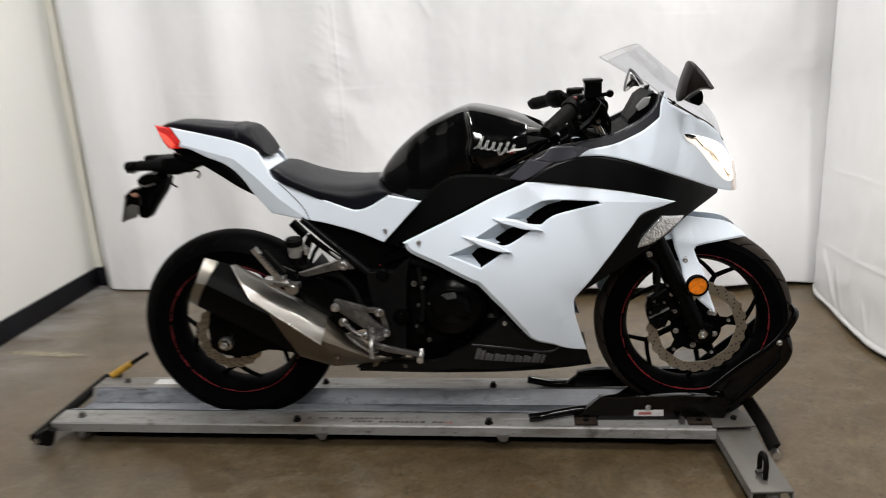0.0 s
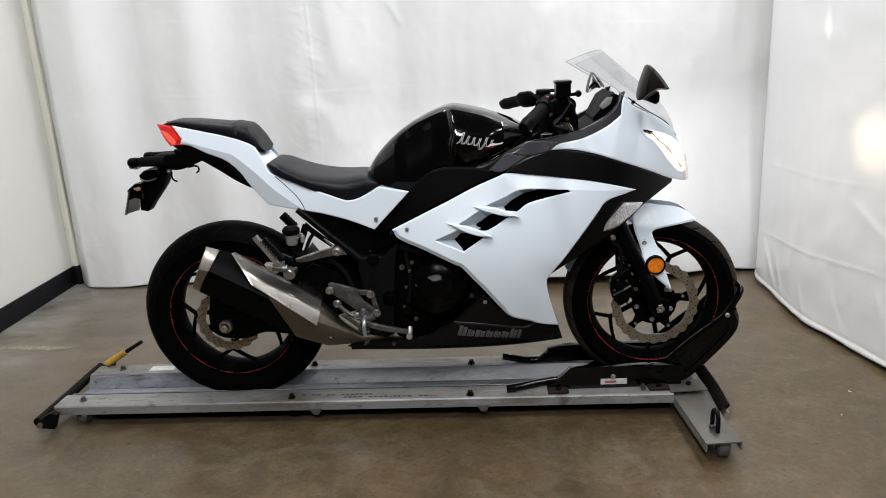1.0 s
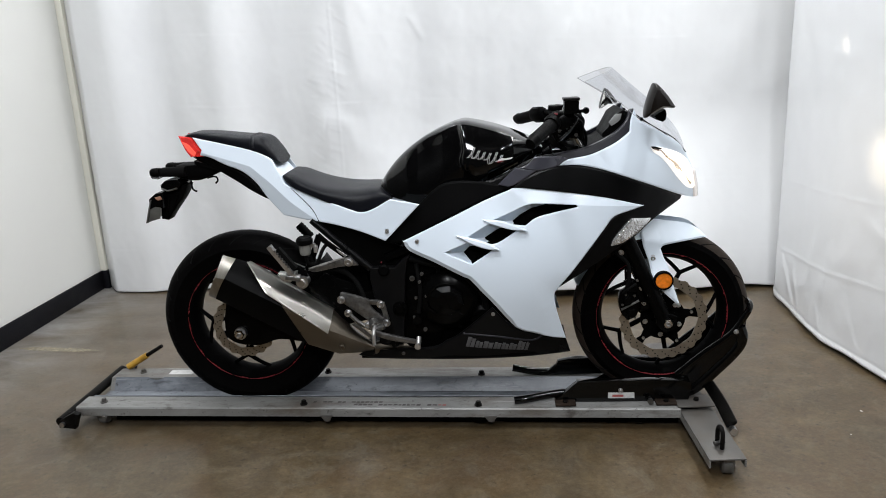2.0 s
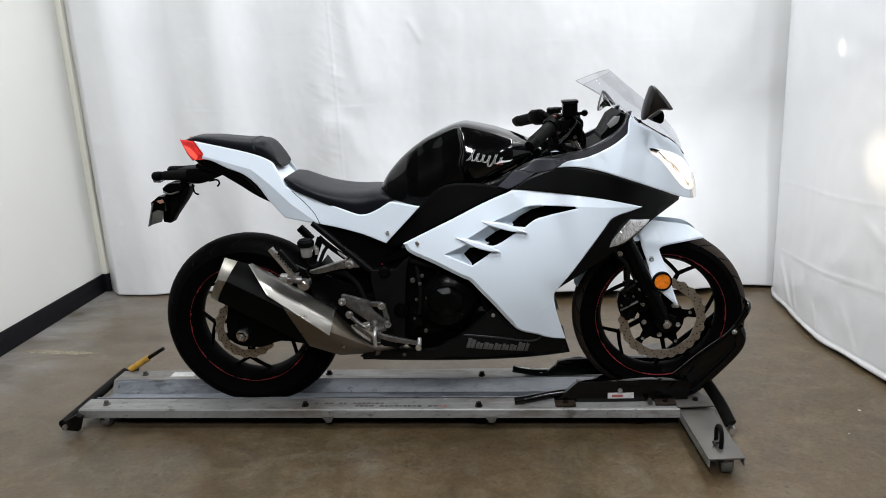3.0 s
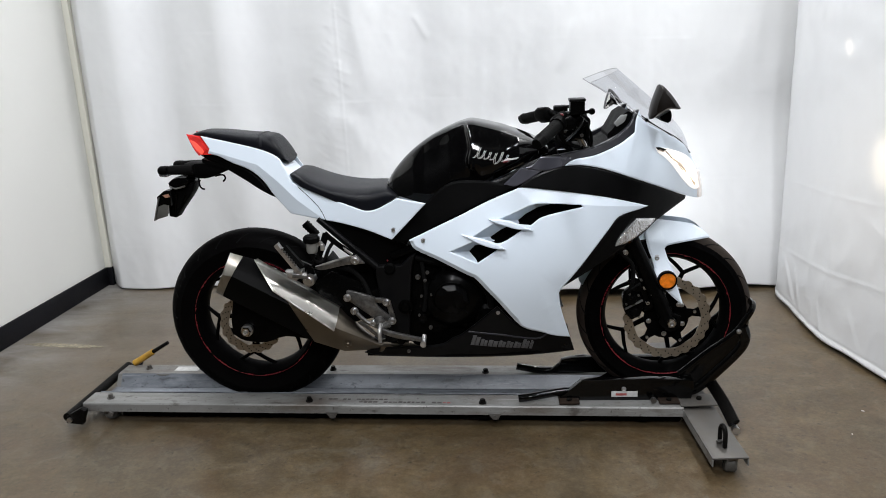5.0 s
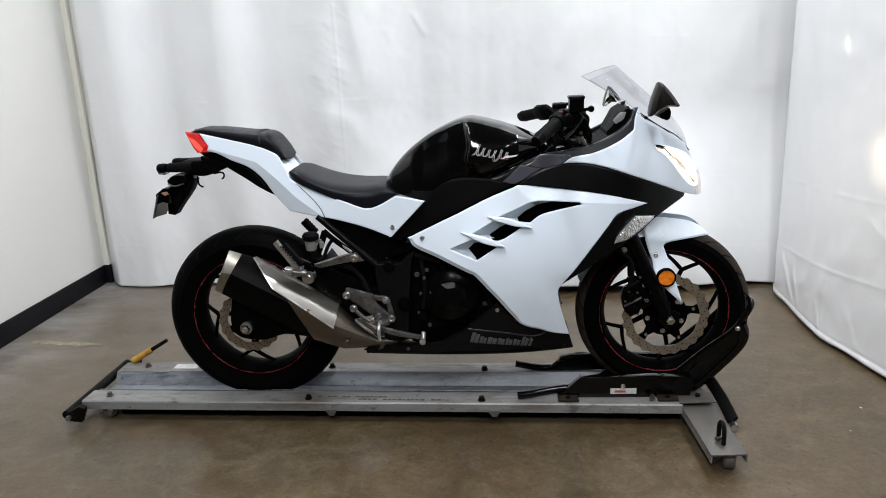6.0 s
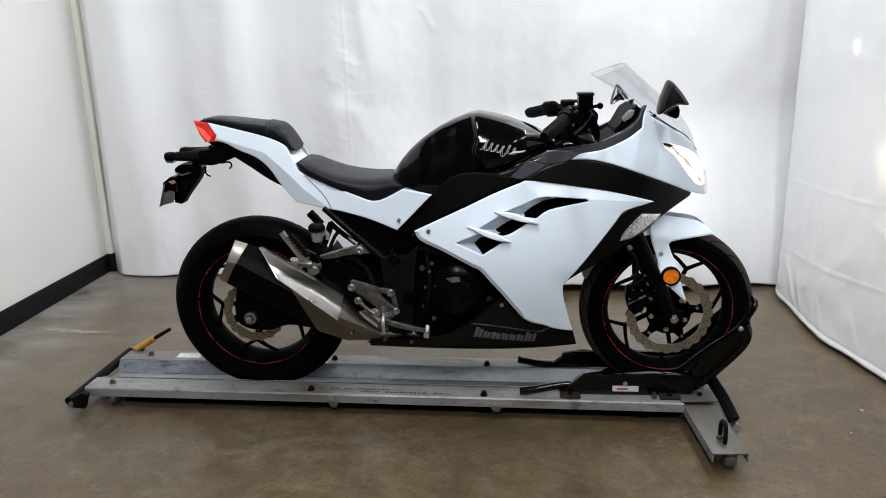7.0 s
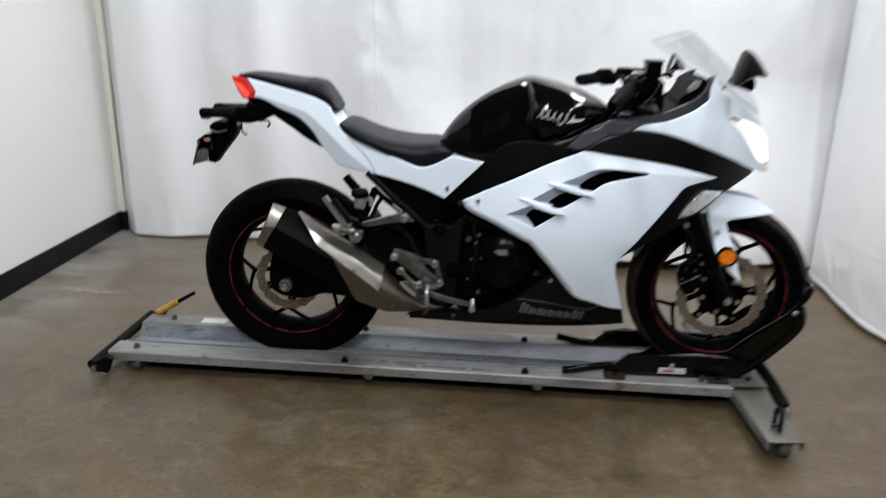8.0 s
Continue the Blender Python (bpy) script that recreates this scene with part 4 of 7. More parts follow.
def wheel(name, axle, tyre_r, half, bead, phase, disc_r, disc_in, disc_y, label, back, lead, rubber=RUBBER):
    cx, cz = axle
    rim_r = 0.2185
    prof = [(rim_r, -bead - 0.004), (rim_r - 0.004, -bead - 0.006), (rim_r - 0.012, -bead - 0.003), (rim_r - 0.018, -bead + 0.010), (rim_r - 0.025, -bead + 0.026), (rim_r - 0.027, 0),
            (rim_r - 0.025, bead - 0.026), (rim_r - 0.018, bead - 0.010), (rim_r - 0.012, bead + 0.003), (rim_r - 0.004, bead + 0.006), (rim_r, bead + 0.004), (rim_r - 0.008, bead - 0.004), (rim_r - 0.016, 0), (rim_r - 0.008, -bead + 0.004)]
    w = part(name, lathe(prof, 120, (cx, 0, cz)), RIMBLACK, bike, label)
    # Tyre.
    t = []
    for k in range(25):
        a = math.pi * k / 24
        s, c = math.sin(a), math.cos(a)
        r = rim_r - 0.004 + (tyre_r - rim_r + 0.004) * s ** 0.75
        y = -half * (abs(c) ** 0.82 if c > 0 else -(abs(c) ** 0.82))
        y *= 1.0 if s > 0.35 else (bead + (half - bead) * s / 0.35) / half
        t.append((r, y))
    t += [(rim_r - 0.006, bead * 0.9), (rim_r - 0.006, -bead * 0.9)]
    # Two moulded lines run round each wall.
    wall = [(r, y * (1 + 0.018 * (k in (3, 21)) - 0.012 * (k in (2, 4, 20, 22)))) for k, (r, y) in enumerate(t)]
    part("tyre", lathe(wall, 160, (cx, 0, cz)), RUBBER, w, "black rubber tyre with curved tread grooves")
    part("tread", lathe([(r + 0.0004, y) for r, y in t[5:20]], 160, (cx, 0, cz), closed=False), rubber, w, "worn tread with curved grooves")
    # Tread grooves as thin dark sipes on the shoulders.
    g = bmesh.new()
    count = 22
    for k in range(count):
        for s in (-1, 1):
            base = 2 * math.pi * (k + (0.5 if s > 0 else 0)) / count
            line = []
            for j in range(9):
                q = j / 8
                lat = (0.10 + 0.74 * q) * half
                s_lat = math.sqrt(1 - (lat / half) ** (2 / 0.82))
                rr = rim_r - 0.004 + (tyre_r - rim_r + 0.004) * s_lat ** 0.75 - 0.0021
                a = base + 0.16 * q + 0.10 * q * q
                line.append((cx + rr * math.cos(a), s * lat, cz + rr * math.sin(a)))
            tube(line, 0.0030, 5, 1, False, g)
    part("tread_groove", g, GROOVE, w, kind="stuff")
    # Hub, spokes in forked pairs.
    part("hub", lathe([(0.012, -0.052), (0.034, -0.052), (0.040, -0.045), (0.040, -0.02), (0.052, 0.0), (0.040, 0.02), (0.040, 0.045), (0.034, 0.052), (0.012, 0.052)], 40, (cx, 0, cz)), RIMBLACK, w)
    for k in range(5):
        a = radians(phase + 72 * k)
        at = lambda r, d: (cx + r * math.cos(a + d), 0.0, cz + r * math.sin(a + d))
        bm = tube([at(0.034, 0), at(0.090, 0), at(0.154, 0)], (0.0095, 0.0070), 8, 3, flat=1.5)
        tube([at(0.148, 0), at(0.176, back * 0.6), at(0.200, back)], (0.0070, 0.0055), 8, 3, bm=bm, flat=1.5)
        tube([at(0.148, 0), at(0.172, lead * 0.55), at(0.200, lead)], (0.0070, 0.0055), 8, 3, bm=bm, flat=1.5)
        part("spoke", bm, RIMBLACK, w, smooth=60)
    # Red rim tape: a thin worn line that runs round, with thicker dashes on it.
    bm = bmesh.new()
    for wide, spans, gaps in ((0.0013, (3.0, 6.0, 14.0, 22.0), (0.6, 1.2, 3.0)), (0.0040, (1.4, 1.8, 2.4, 3.4), (0.8, 1.0, 1.3, 1.6, 12.0, 22.0))):
        a = 0.0
        while a < 360:
            step = random.choice(spans)
            rows = []
            for j in range(int(step // 2) + 2):
                aa = radians(a + step * j / (int(step // 2) + 1))
                proud = 0.0006 if wide > 0.003 else 0.0
                rows.append([(cx + r * math.cos(aa), y - proud, cz + r * math.sin(aa)) for r, y in ((rim_r - 0.0040, -bead - 0.0069), (rim_r - 0.0040 - wide, -bead - 0.0068 + 0.3 * wide), (rim_r - 0.0040 - wide, -bead - 0.0050), (rim_r - 0.0040, -bead - 0.0055))])
            vs = [[bm.verts.new(p) for p in r] for r in rows]
            for p, q in zip(vs, vs[1:]):
                for i in range(4):
                    bm.faces.new((p[i], p[(i + 1) % 4], q[(i + 1) % 4], q[i]))
            a += step + random.choice(gaps)
    part("rim_tape", bm, RED, w, "thin red rim tape with thicker dashes", kind="stuff")
    # Wave-edged drilled brake disc on its carrier.
    bm = bmesh.new()
    n, rings, lobes = 360, [], 24 if disc_r > 0.12 else 18
    for k in range(n):
        aa = 2 * math.pi * k / n
        wave = 0.5 + 0.5 * math.tanh(1.6 * math.cos(lobes * aa)) / math.tanh(1.6)
        ro, ri = disc_r + 0.001 - 0.0050 * (1 - wave), disc_in + 0.0015 * math.cos(10 * aa)
        rings.append([bm.verts.new((cx + r * math.cos(aa), y, cz + r * math.sin(aa))) for r, y in ((ri, disc_y - 0.002), (ro, disc_y - 0.002), (ro, disc_y + 0.002), (ri, disc_y + 0.002))])
    for k in range(n):
        p, q = rings[k], rings[(k + 1) % n]
        for i in range(4):
            bm.faces.new((p[i], p[(i + 1) % 4], q[(i + 1) % 4], q[i]))
    d = part("brake_disc", bm, DISC, w, "wave-edged drilled steel brake disc", smooth=25)
    bm = bmesh.new()
    mid, span = (disc_r + disc_in) / 2, (disc_r - disc_in)
    for k in range(24):
        for j in range(3):
            aa = 2 * math.pi * (k + 0.30 * j) / 24
            r = mid + span * (-0.24, 0.02, 0.24)[j]
            hx, hz = cx + r * math.cos(aa), cz + r * math.sin(aa)
            vs = [bm.verts.new((hx + 0.0023 * math.cos(b), disc_y - 0.0024, hz + 0.0023 * math.sin(b))) for b in [2 * math.pi * i / 8 for i in range(8)]]
            bm.faces.new(vs)
    part("disc_hole", bm, GROOVE, w, kind="stuff")
    pin_r = disc_in * 0.84
    part("disc_carrier", lathe([(disc_in * 0.36, disc_y + 0.0045), (disc_in * 0.66, disc_y + 0.0035), (disc_in * 0.66, disc_y + 0.009), (disc_in * 0.36, disc_y + 0.009)], 60, (cx, 0, cz)), RIMBLACK, w)
    for k in range(5):
        aa = radians(phase + 20 + 72 * k)
        e = Vector((math.cos(aa), 0, math.sin(aa)))
        f = Vector((-math.sin(aa), 0, math.cos(aa)))
        c0 = Vector((cx, 0, cz))
        arm = [(c0 + e * r + f * q) for r, q in ((0.024, -0.026), (disc_in * 0.60, -0.020), (disc_in * 0.84, -0.010), (disc_in + 0.006, -0.017), (disc_in + 0.006, 0.015), (disc_in * 0.84, 0.008), (disc_in * 0.60, 0.017), (0.024, 0.026))]
        part("carrier_arm", slab([(p.x, p.z) for p in arm], disc_y + 0.002, disc_y + 0.008, 0.001, 1), RIMBLACK, w)
        p = c0 + e * pin_r
        bolt(p.x, disc_y + 0.003, p.z, 0.0052, 0.006, w)
        p = c0 + (e * math.cos(0.63) + f * math.sin(0.63)) * disc_in * 0.53
        bolt(p.x, disc_y + 0.003, p.z, 0.0062, 0.006, w)
    return w


wheel("rear_wheel", REAR, 0.313, 0.070, 0.052, 40, 0.110, 0.079, -0.098, "black rear wheel with forked spokes and red rim tape", -0.25, 0.49)
wheel("front_wheel", FRONTAX, 0.289, 0.056, 0.042, 64, 0.142, 0.1105, -0.074, "black front wheel with forked spokes and red rim tape", -0.22, 0.47, BROWNRUBBER)


def axle_nut(x, y, z, r):
    n = part("axle_nut", lathe([(r * 0.45, -0.016), (r * 0.86, -0.016), (r * 0.98, -0.012), (r * 0.98, 0.004), (0.0001, 0.004)], 6, (x, y, z), closed=False), CHROME, bike, "bright zinc axle nut", smooth=20)
    part("axle_end", lathe([(0.0001, -0.012), (r * 0.30, -0.012), (r * 0.34, -0.022), (r * 0.46, -0.022), (r * 0.50, -0.010), (r * 0.50, 0.004)], 20, (x, y, z), closed=False), BOLT, n, smooth=25)
    part("washer", lathe([(r * 0.5, -0.002), (r * 1.15, -0.002), (r * 1.2, 0.002), (r * 1.2, 0.012), (r * 0.5, 0.012)], 28, (x, y, z)), BOLT, n, smooth=25)
    return n


axle_nut(-0.702, -0.165, 0.362, 0.0175)
axle_nut(0.7035, -0.118, 0.355, 0.016)

# Bodywork shells.
TAIL = [(-0.819, 1.007), (-0.721, 0.984), (-0.651, 0.967), (-0.598, 0.95), (-0.560, 0.929), (-0.545, 0.906), (-0.532, 0.884), (-0.528, 0.874), (-0.521, 0.860), (-0.503, 0.844), (-0.411, 0.811), (-0.298, 0.768), (-0.26, 0.761), (-0.222, 0.772), (-0.166, 0.803), (-0.073, 0.788), (-0.189, 0.67), (-0.265, 0.698), (-0.34, 0.718), (-0.397, 0.729), (-0.446, 0.735), (-0.533, 0.747), (-0.585, 0.806), (-0.617, 0.854), (-0.661, 0.893), (-0.717, 0.917), (-0.762, 0.941), (-0.797, 0.95), (-0.79, 0.966)]
pair("tail_panel", panel(TAIL, tail_width, cell=0.02, edge=0.003, cuts=chain(CREASE)), WHITE, bike, "white tail panel with a sharp crease", smooth=12)
# Upper bridge of the tail between the seats.
part("tail_bridge", loft([[(x, y, z + dz - 0.9 * y * y) for y, dz in [(q, 0) for q in np.linspace(-w, w, 13)] + [(w, -0.012), (-w, -0.012)]] for x, w, z in ((-0.60, 0.070, 0.910), (-0.56, 0.073, 0.913), (-0.545, 0.077, 0.896), (-0.535, 0.078, 0.882), (-0.525, 0.078, 0.870), (-0.514, 0.076, 0.858), (-0.506, 0.072, 0.846))]), WHITE, bike, "white bridge between the seats", smooth=60)
seam = rounded([(-0.497, 0.838), (-0.46, 0.805), (-0.425, 0.768), (-0.405, 0.728)], 4, 60, closed=False)
part("panel_seam", tube([(p.x, -tail_width(p.x, p.y) - 0.0002, p.y) for p in seam], 0.0011, 6, 1, False), GROOVE, bike)
pair("tail_light", panel([(-0.876, 1.013), (-0.826, 1.007), (-0.799, 0.963), (-0.835, 0.942), (-0.855, 0.967)], lambda x, z: 0.045 + 0.35 * (x + 0.876), cell=0.02, edge=0.004), REDLENS, bike, "lit red tail light lens")
pair("tail_lamp", panel([(-0.866, 0.996), (-0.838, 0.984), (-0.812, 0.957), (-0.822, 0.945), (-0.842, 0.962)], lambda x, z: 0.0475 + 0.35 * (x + 0.876), cell=0.02, edge=0.003, thick=0.003), REDLED, bike, "bright red lamp behind the lens")
part("tail_light_housing", loft([[(x, y, z) for y in (-w, w) for z in ((lo, hi) if y < 0 else (hi, lo))] for x, w, lo, hi in ((-0.868, 0.036, 0.985, 1.010), (-0.83, 0.055, 0.945, 1.004), (-0.79, 0.066, 0.945, 0.975))]), REDLENS, bike)
UNDER = [(-0.833, 0.943), (-0.805, 0.947), (-0.771, 0.938), (-0.726, 0.914), (-0.671, 0.889), (-0.627, 0.849), (-0.595, 0.8), (-0.647, 0.829), (-0.738, 0.892), (-0.802, 0.922)]
pair("undertail", panel(UNDER, lambda x, z: 0.052 + 0.09 * max(0, x + 0.8), cell=0.03), PLASTIC, bike, "black plastic undertail")
part("undertail_floor", loft([[(x, y, z + dz) for y, dz in ((-w, 0.0), (w, 0.0), (w, 0.012), (-w, 0.012))] for x, w, z in ((-0.83, 0.05, 0.918), (-0.74, 0.055, 0.890), (-0.647, 0.065, 0.832), (-0.596, 0.07, 0.802), (-0.45, 0.08, 0.74))]), PLASTIC, bike)

# Rear mudguard arm with indicators, lamp, bracket and plate.
guard = part("rear_mudguard", slab([(-0.900, 0.914), (-0.827, 0.916), (-0.802, 0.925), (-0.742, 0.892), (-0.790, 0.872), (-0.833, 0.862), (-0.872, 0.868), (-0.900, 0.876)], -0.045, 0.045, 0.007), PLASTIC, bike, "black plastic mudguard arm")
for s in (-1, 1):
    ring = [2 * math.pi * i / 16 for i in range(16)]
    part("indicator_stalk", loft([[(x, s * 0.055 + 0.016 * math.cos(a), 0.8965 + h * math.copysign(abs(math.sin(a)) ** 0.6, math.sin(a))) for a in ring] for x, h in ((-0.944, 0.0135), (-0.940, 0.0155), (-0.905, 0.0165), (-0.880, 0.0170), (-0.860, 0.0165))]), GRIP, guard, smooth=50)
    part("indicator", loft([[(x, s * 0.062 + 0.022 * math.cos(a) * k, 0.897 + 0.0155 * math.copysign(abs(math.sin(a)) ** 0.7, math.sin(a)) * k) for a in ring] for x, k in ((-0.976, 0.70), (-0.972, 0.92), (-0.960, 1.0), (-0.946, 0.92))]), PLASTIC, guard, smooth=50)
    part("indicator_lens", loft([[(x, s * 0.062 + 0.019 * math.cos(a), z + 0.004 * math.sin(a)) for a in ring] for x, z in ((-0.971, 0.884), (-0.968, 0.880), (-0.950, 0.879), (-0.945, 0.882))]), CLEARLENS, guard, smooth=50)
part("hook", tube([(-0.800, -0.03, 0.868), (-0.780, -0.03, 0.872), (-0.768, -0.03, 0.869), (-0.766, -0.03, 0.858), (-0.774, -0.03, 0.849)], 0.0030, 8), PLASTIC, guard)
part("hook", tube([(-0.858, -0.03, 0.862), (-0.857, -0.03, 0.836), (-0.850, -0.03, 0.827), (-0.842, -0.03, 0.824)], 0.0030, 8), PLASTIC, guard)
lamp = part("plate_lamp", slab([(-0.958, 0.853), (-0.934, 0.869), (-0.894, 0.870), (-0.882, 0.856), (-0.895, 0.837), (-0.939, 0.830), (-0.956, 0.838)], -0.055, 0.055, 0.008), COVERPAINT, guard, "small black plate lamp")
part("lamp_rim", tube([(-0.952, -0.057, 0.842), (-0.930, -0.057, 0.834), (-0.898, -0.057, 0.841)], 0.003, 8), ALLOY, lamp)
part("plate_bracket", slab([(-0.928, 0.843), (-0.868, 0.850), (-0.887, 0.812), (-0.929, 0.761), (-0.952, 0.730), (-0.975, 0.735), (-0.971, 0.786), (-0.947, 0.816)], -0.040, 0.015, 0.004, 3, 15), PLASTIC, guard)
part("bracket_rib", tube([(-0.936, -0.042, 0.812), (-0.945, -0.042, 0.775), (-0.953, -0.042, 0.742)], 0.004, 8), COVERPAINT, guard)
part("bracket_rib", tube([(-0.905, -0.042, 0.815), (-0.922, -0.042, 0.778), (-0.945, -0.042, 0.745)], 0.003, 8), ENGINE, guard)
part("plate_reflector", slab([(-0.966, 0.818), (-0.945, 0.822), (-0.940, 0.812), (-0.955, 0.808)], -0.090, -0.086, 0.001, 1), TAILREFLECT, guard, "small brownish reflector")
part("plate_holder", slab([(-0.988, 0.812), (-0.962, 0.831), (-0.938, 0.832), (-0.944, 0.780), (-0.968, 0.786), (-0.990, 0.778)], -0.084, 0.084, 0.002, 1), COVERPAINT, guard)
part("rear_plate", slab([(-0.982, 0.810), (-0.978, 0.811), (-1.003, 0.732), (-1.007, 0.732)], -0.090, 0.085, 0.0, 1), PLATEMAT, guard, "blank metal plate seen nearly edge on")
part("plate_face", slab([(-0.978, 0.805), (-0.952, 0.800), (-0.960, 0.745), (-1.003, 0.734)], -0.004, 0.0, 0.001, 1, 38), PLATEMAT, guard, m=Matrix.Translation((0, -0.078, 0)))

# Seats and tank.


def saddle(top, low, width, x0, x1, n, power=0.62, skew=0.0):
    rings = []
    for x in np.linspace(x0, x1, n):
        span = min(0.022, x - x0, x1 - x)
        zt, zl, w = (sum(lerp(tab, x + span * k / 3) for k in range(-3, 4)) / 7 for tab in (top, low, width))
        ring = []
        for a in np.linspace(-math.pi / 2, math.pi / 2, 23):
            s, c = math.sin(a), math.cos(a)
            y = w * math.copysign(abs(s) ** power, s)
            ring.append((x - skew * c * ease(x1 - 0.14, x1, x), y, zl + (zt - zl) * c ** power))
        ring.append((x, w * 0.5, zl - 0.012))
        ring.append((x, -w * 0.5, zl - 0.012))
        rings.append(ring)
    return loft(rings)


part("rider_seat", saddle([(-0.527, 0.876), (-0.515, 0.884), (-0.495, 0.880), (-0.454, 0.859), (-0.400, 0.839), (-0.340, 0.828), (-0.285, 0.824), (-0.230, 0.826), (-0.195, 0.818), (-0.176, 0.80)],
                                 [(-0.527, 0.873), (-0.515, 0.862), (-0.50, 0.845), (-0.414, 0.810), (-0.307, 0.763), (-0.270, 0.753), (-0.232, 0.763), (-0.176, 0.794)],
                                 [(-0.527, 0.085), (-0.515, 0.105), (-0.49, 0.118), (-0.40, 0.138), (-0.30, 0.145), (-0.25, 0.138), (-0.176, 0.105)], -0.527, -0.176, 48, power=0.42), VINYL, bike, "black vinyl rider seat", smooth=60)
pill = part("passenger_seat", saddle([(-0.86, 1.010), (-0.835, 1.023), (-0.755, 1.019), (-0.655, 1.006), (-0.620, 1.004), (-0.598, 1.002), (-0.580, 0.998), (-0.567, 0.987), (-0.556, 0.966), (-0.548, 0.944), (-0.540, 0.925), (-0.536, 0.916)],
                                     [(-0.86, 1.008), (-0.83, 1.010), (-0.808, 1.007), (-0.716, 0.983), (-0.648, 0.965), (-0.597, 0.948), (-0.56, 0.934), (-0.530, 0.914)],
                                     [(-0.86, 0.032), (-0.835, 0.052), (-0.79, 0.062), (-0.70, 0.068), (-0.60, 0.077), (-0.565, 0.077), (-0.548, 0.074), (-0.536, 0.064)], -0.86, -0.537, 60, power=0.5, skew=0.002), VINYL, bike, "black vinyl passenger seat pad", smooth=60)
strap = [(-0.632 + 0.012 * abs(math.sin(a)), -0.077 * math.copysign(abs(math.sin(a)) ** 0.62, math.sin(a)), 0.957 + 0.047 * math.cos(a) ** 0.62) for a in np.linspace(-1.5, 1.5, 25)]
part("strap", tube(strap, 0.008, 8, 1, False, flat=0.35), VINYL, pill, "black seat strap")

TANK_TOP = [(-0.214, 0.836), (-0.192, 0.868), (-0.172, 0.892), (-0.145, 0.919), (-0.112, 0.946), (-0.067, 0.976), (-0.015, 1.002), (0.029, 1.019), (0.066, 1.027), (0.11, 1.018), (0.17, 1.002), (0.23, 0.979), (0.274, 0.960), (0.300, 0.942)]
TANK_LOW = [(-0.215, 0.815), (-0.193, 0.812), (-0.173, 0.795), (-0.083, 0.772), (-0.002, 0.820), (0.109, 0.832), (0.218, 0.885), (0.315, 0.915)]


# The edge of the raised shoulder ahead of the knee recess, as (z, x), and its lower edge, as (x, z).
RIDGE = [(0.866, 0.100), (0.875, 0.076), (0.894, 0.058), (0.912, 0.057), (0.941, 0.066), (0.971, 0.062), (1.003, 0.056), (1.031, 0.047)]
SHOULDER_LOW = [(0.05, 0.900), (0.060, 0.890), (0.079, 0.874), (0.107, 0.866), (0.150, 0.878), (0.212, 0.899), (0.270, 0.920), (0.315, 0.930)]


def tank():
    rings = []
    top = sorted([(-0.216, 0.822)] + TANK_TOP + [(0.316, 0.922)])
    for x in np.linspace(-0.214, 0.314, 177):
        zl = lerp(TANK_LOW, x)
        zt = sum(lerp(top, x + d) for d in (-0.012, -0.006, 0, 0.006, 0.012)) / 5
        zl = min(zl, zt - 0.004)
        w = lerp([(-0.215, 0.05), (-0.19, 0.085), (-0.12, 0.112), (0.0, 0.124), (0.10, 0.128), (0.22, 0.118), (0.28, 0.090), (0.315, 0.04)], x)
        # The crown is round behind and flat, with a firm shoulder line, in front.
        front = ease(-0.04, 0.075, x)
        power = 0.86 - 0.40 * front
        ring = []
        for a in np.linspace(-math.pi / 2, math.pi / 2, 81):
            s, c = math.sin(a), math.cos(a)
            z = zl + (zt - zl) * c ** power
            y = w * abs(s) ** (0.70 - 0.26 * front)
            edge_x, edge_z = lerp(RIDGE, z), lerp(SHOULDER_LOW, x)
            proud = ease(edge_x - 0.007, edge_x + 0.006, x) * ease(edge_z - 0.006, edge_z + 0.007, z)
            lift = 0.020 * proud * (1 - 0.7 * ease(0.17, 0.29, x))
            y = (y + lift * min(1, abs(s) * 1.6)) * (1 if s > 0 else -1)
            y *= 1 - 0.16 * ease(zl + 0.06, zt + 0.02, z)
            ring.append((x, y, z))
        ring.append((x, w * 0.5, zl - 0.01))
        ring.append((x, -w * 0.5, zl - 0.01))
        rings.append(ring)
    return loft(rings)


tank_ob = part("fuel_tank", tank(), GLOSS, bike, "gloss black fuel tank", smooth=50)
part("filler_cap", loft([[(0.165 + r * math.cos(a), r * math.sin(a), z) for a in [2 * math.pi * k / 32 for k in range(32)]] for r, z in ((0.042, 0.970), (0.042, 0.984), (0.038, 0.986), (0.02, 0.986))]), MATTE, tank_ob, "black filler cap")


TANK_TREE = BVHTree.FromPolygons([v.co for v in tank_ob.data.vertices], [tuple(p.vertices) for p in tank_ob.data.polygons])


def on_tank(x, z):
    """The near flank of the tank at (x, z)."""
    hit = TANK_TREE.ray_cast(Vector((x, -1, z)), Vector((0, 1, 0)))[0]
    return hit.y if hit else -0.14


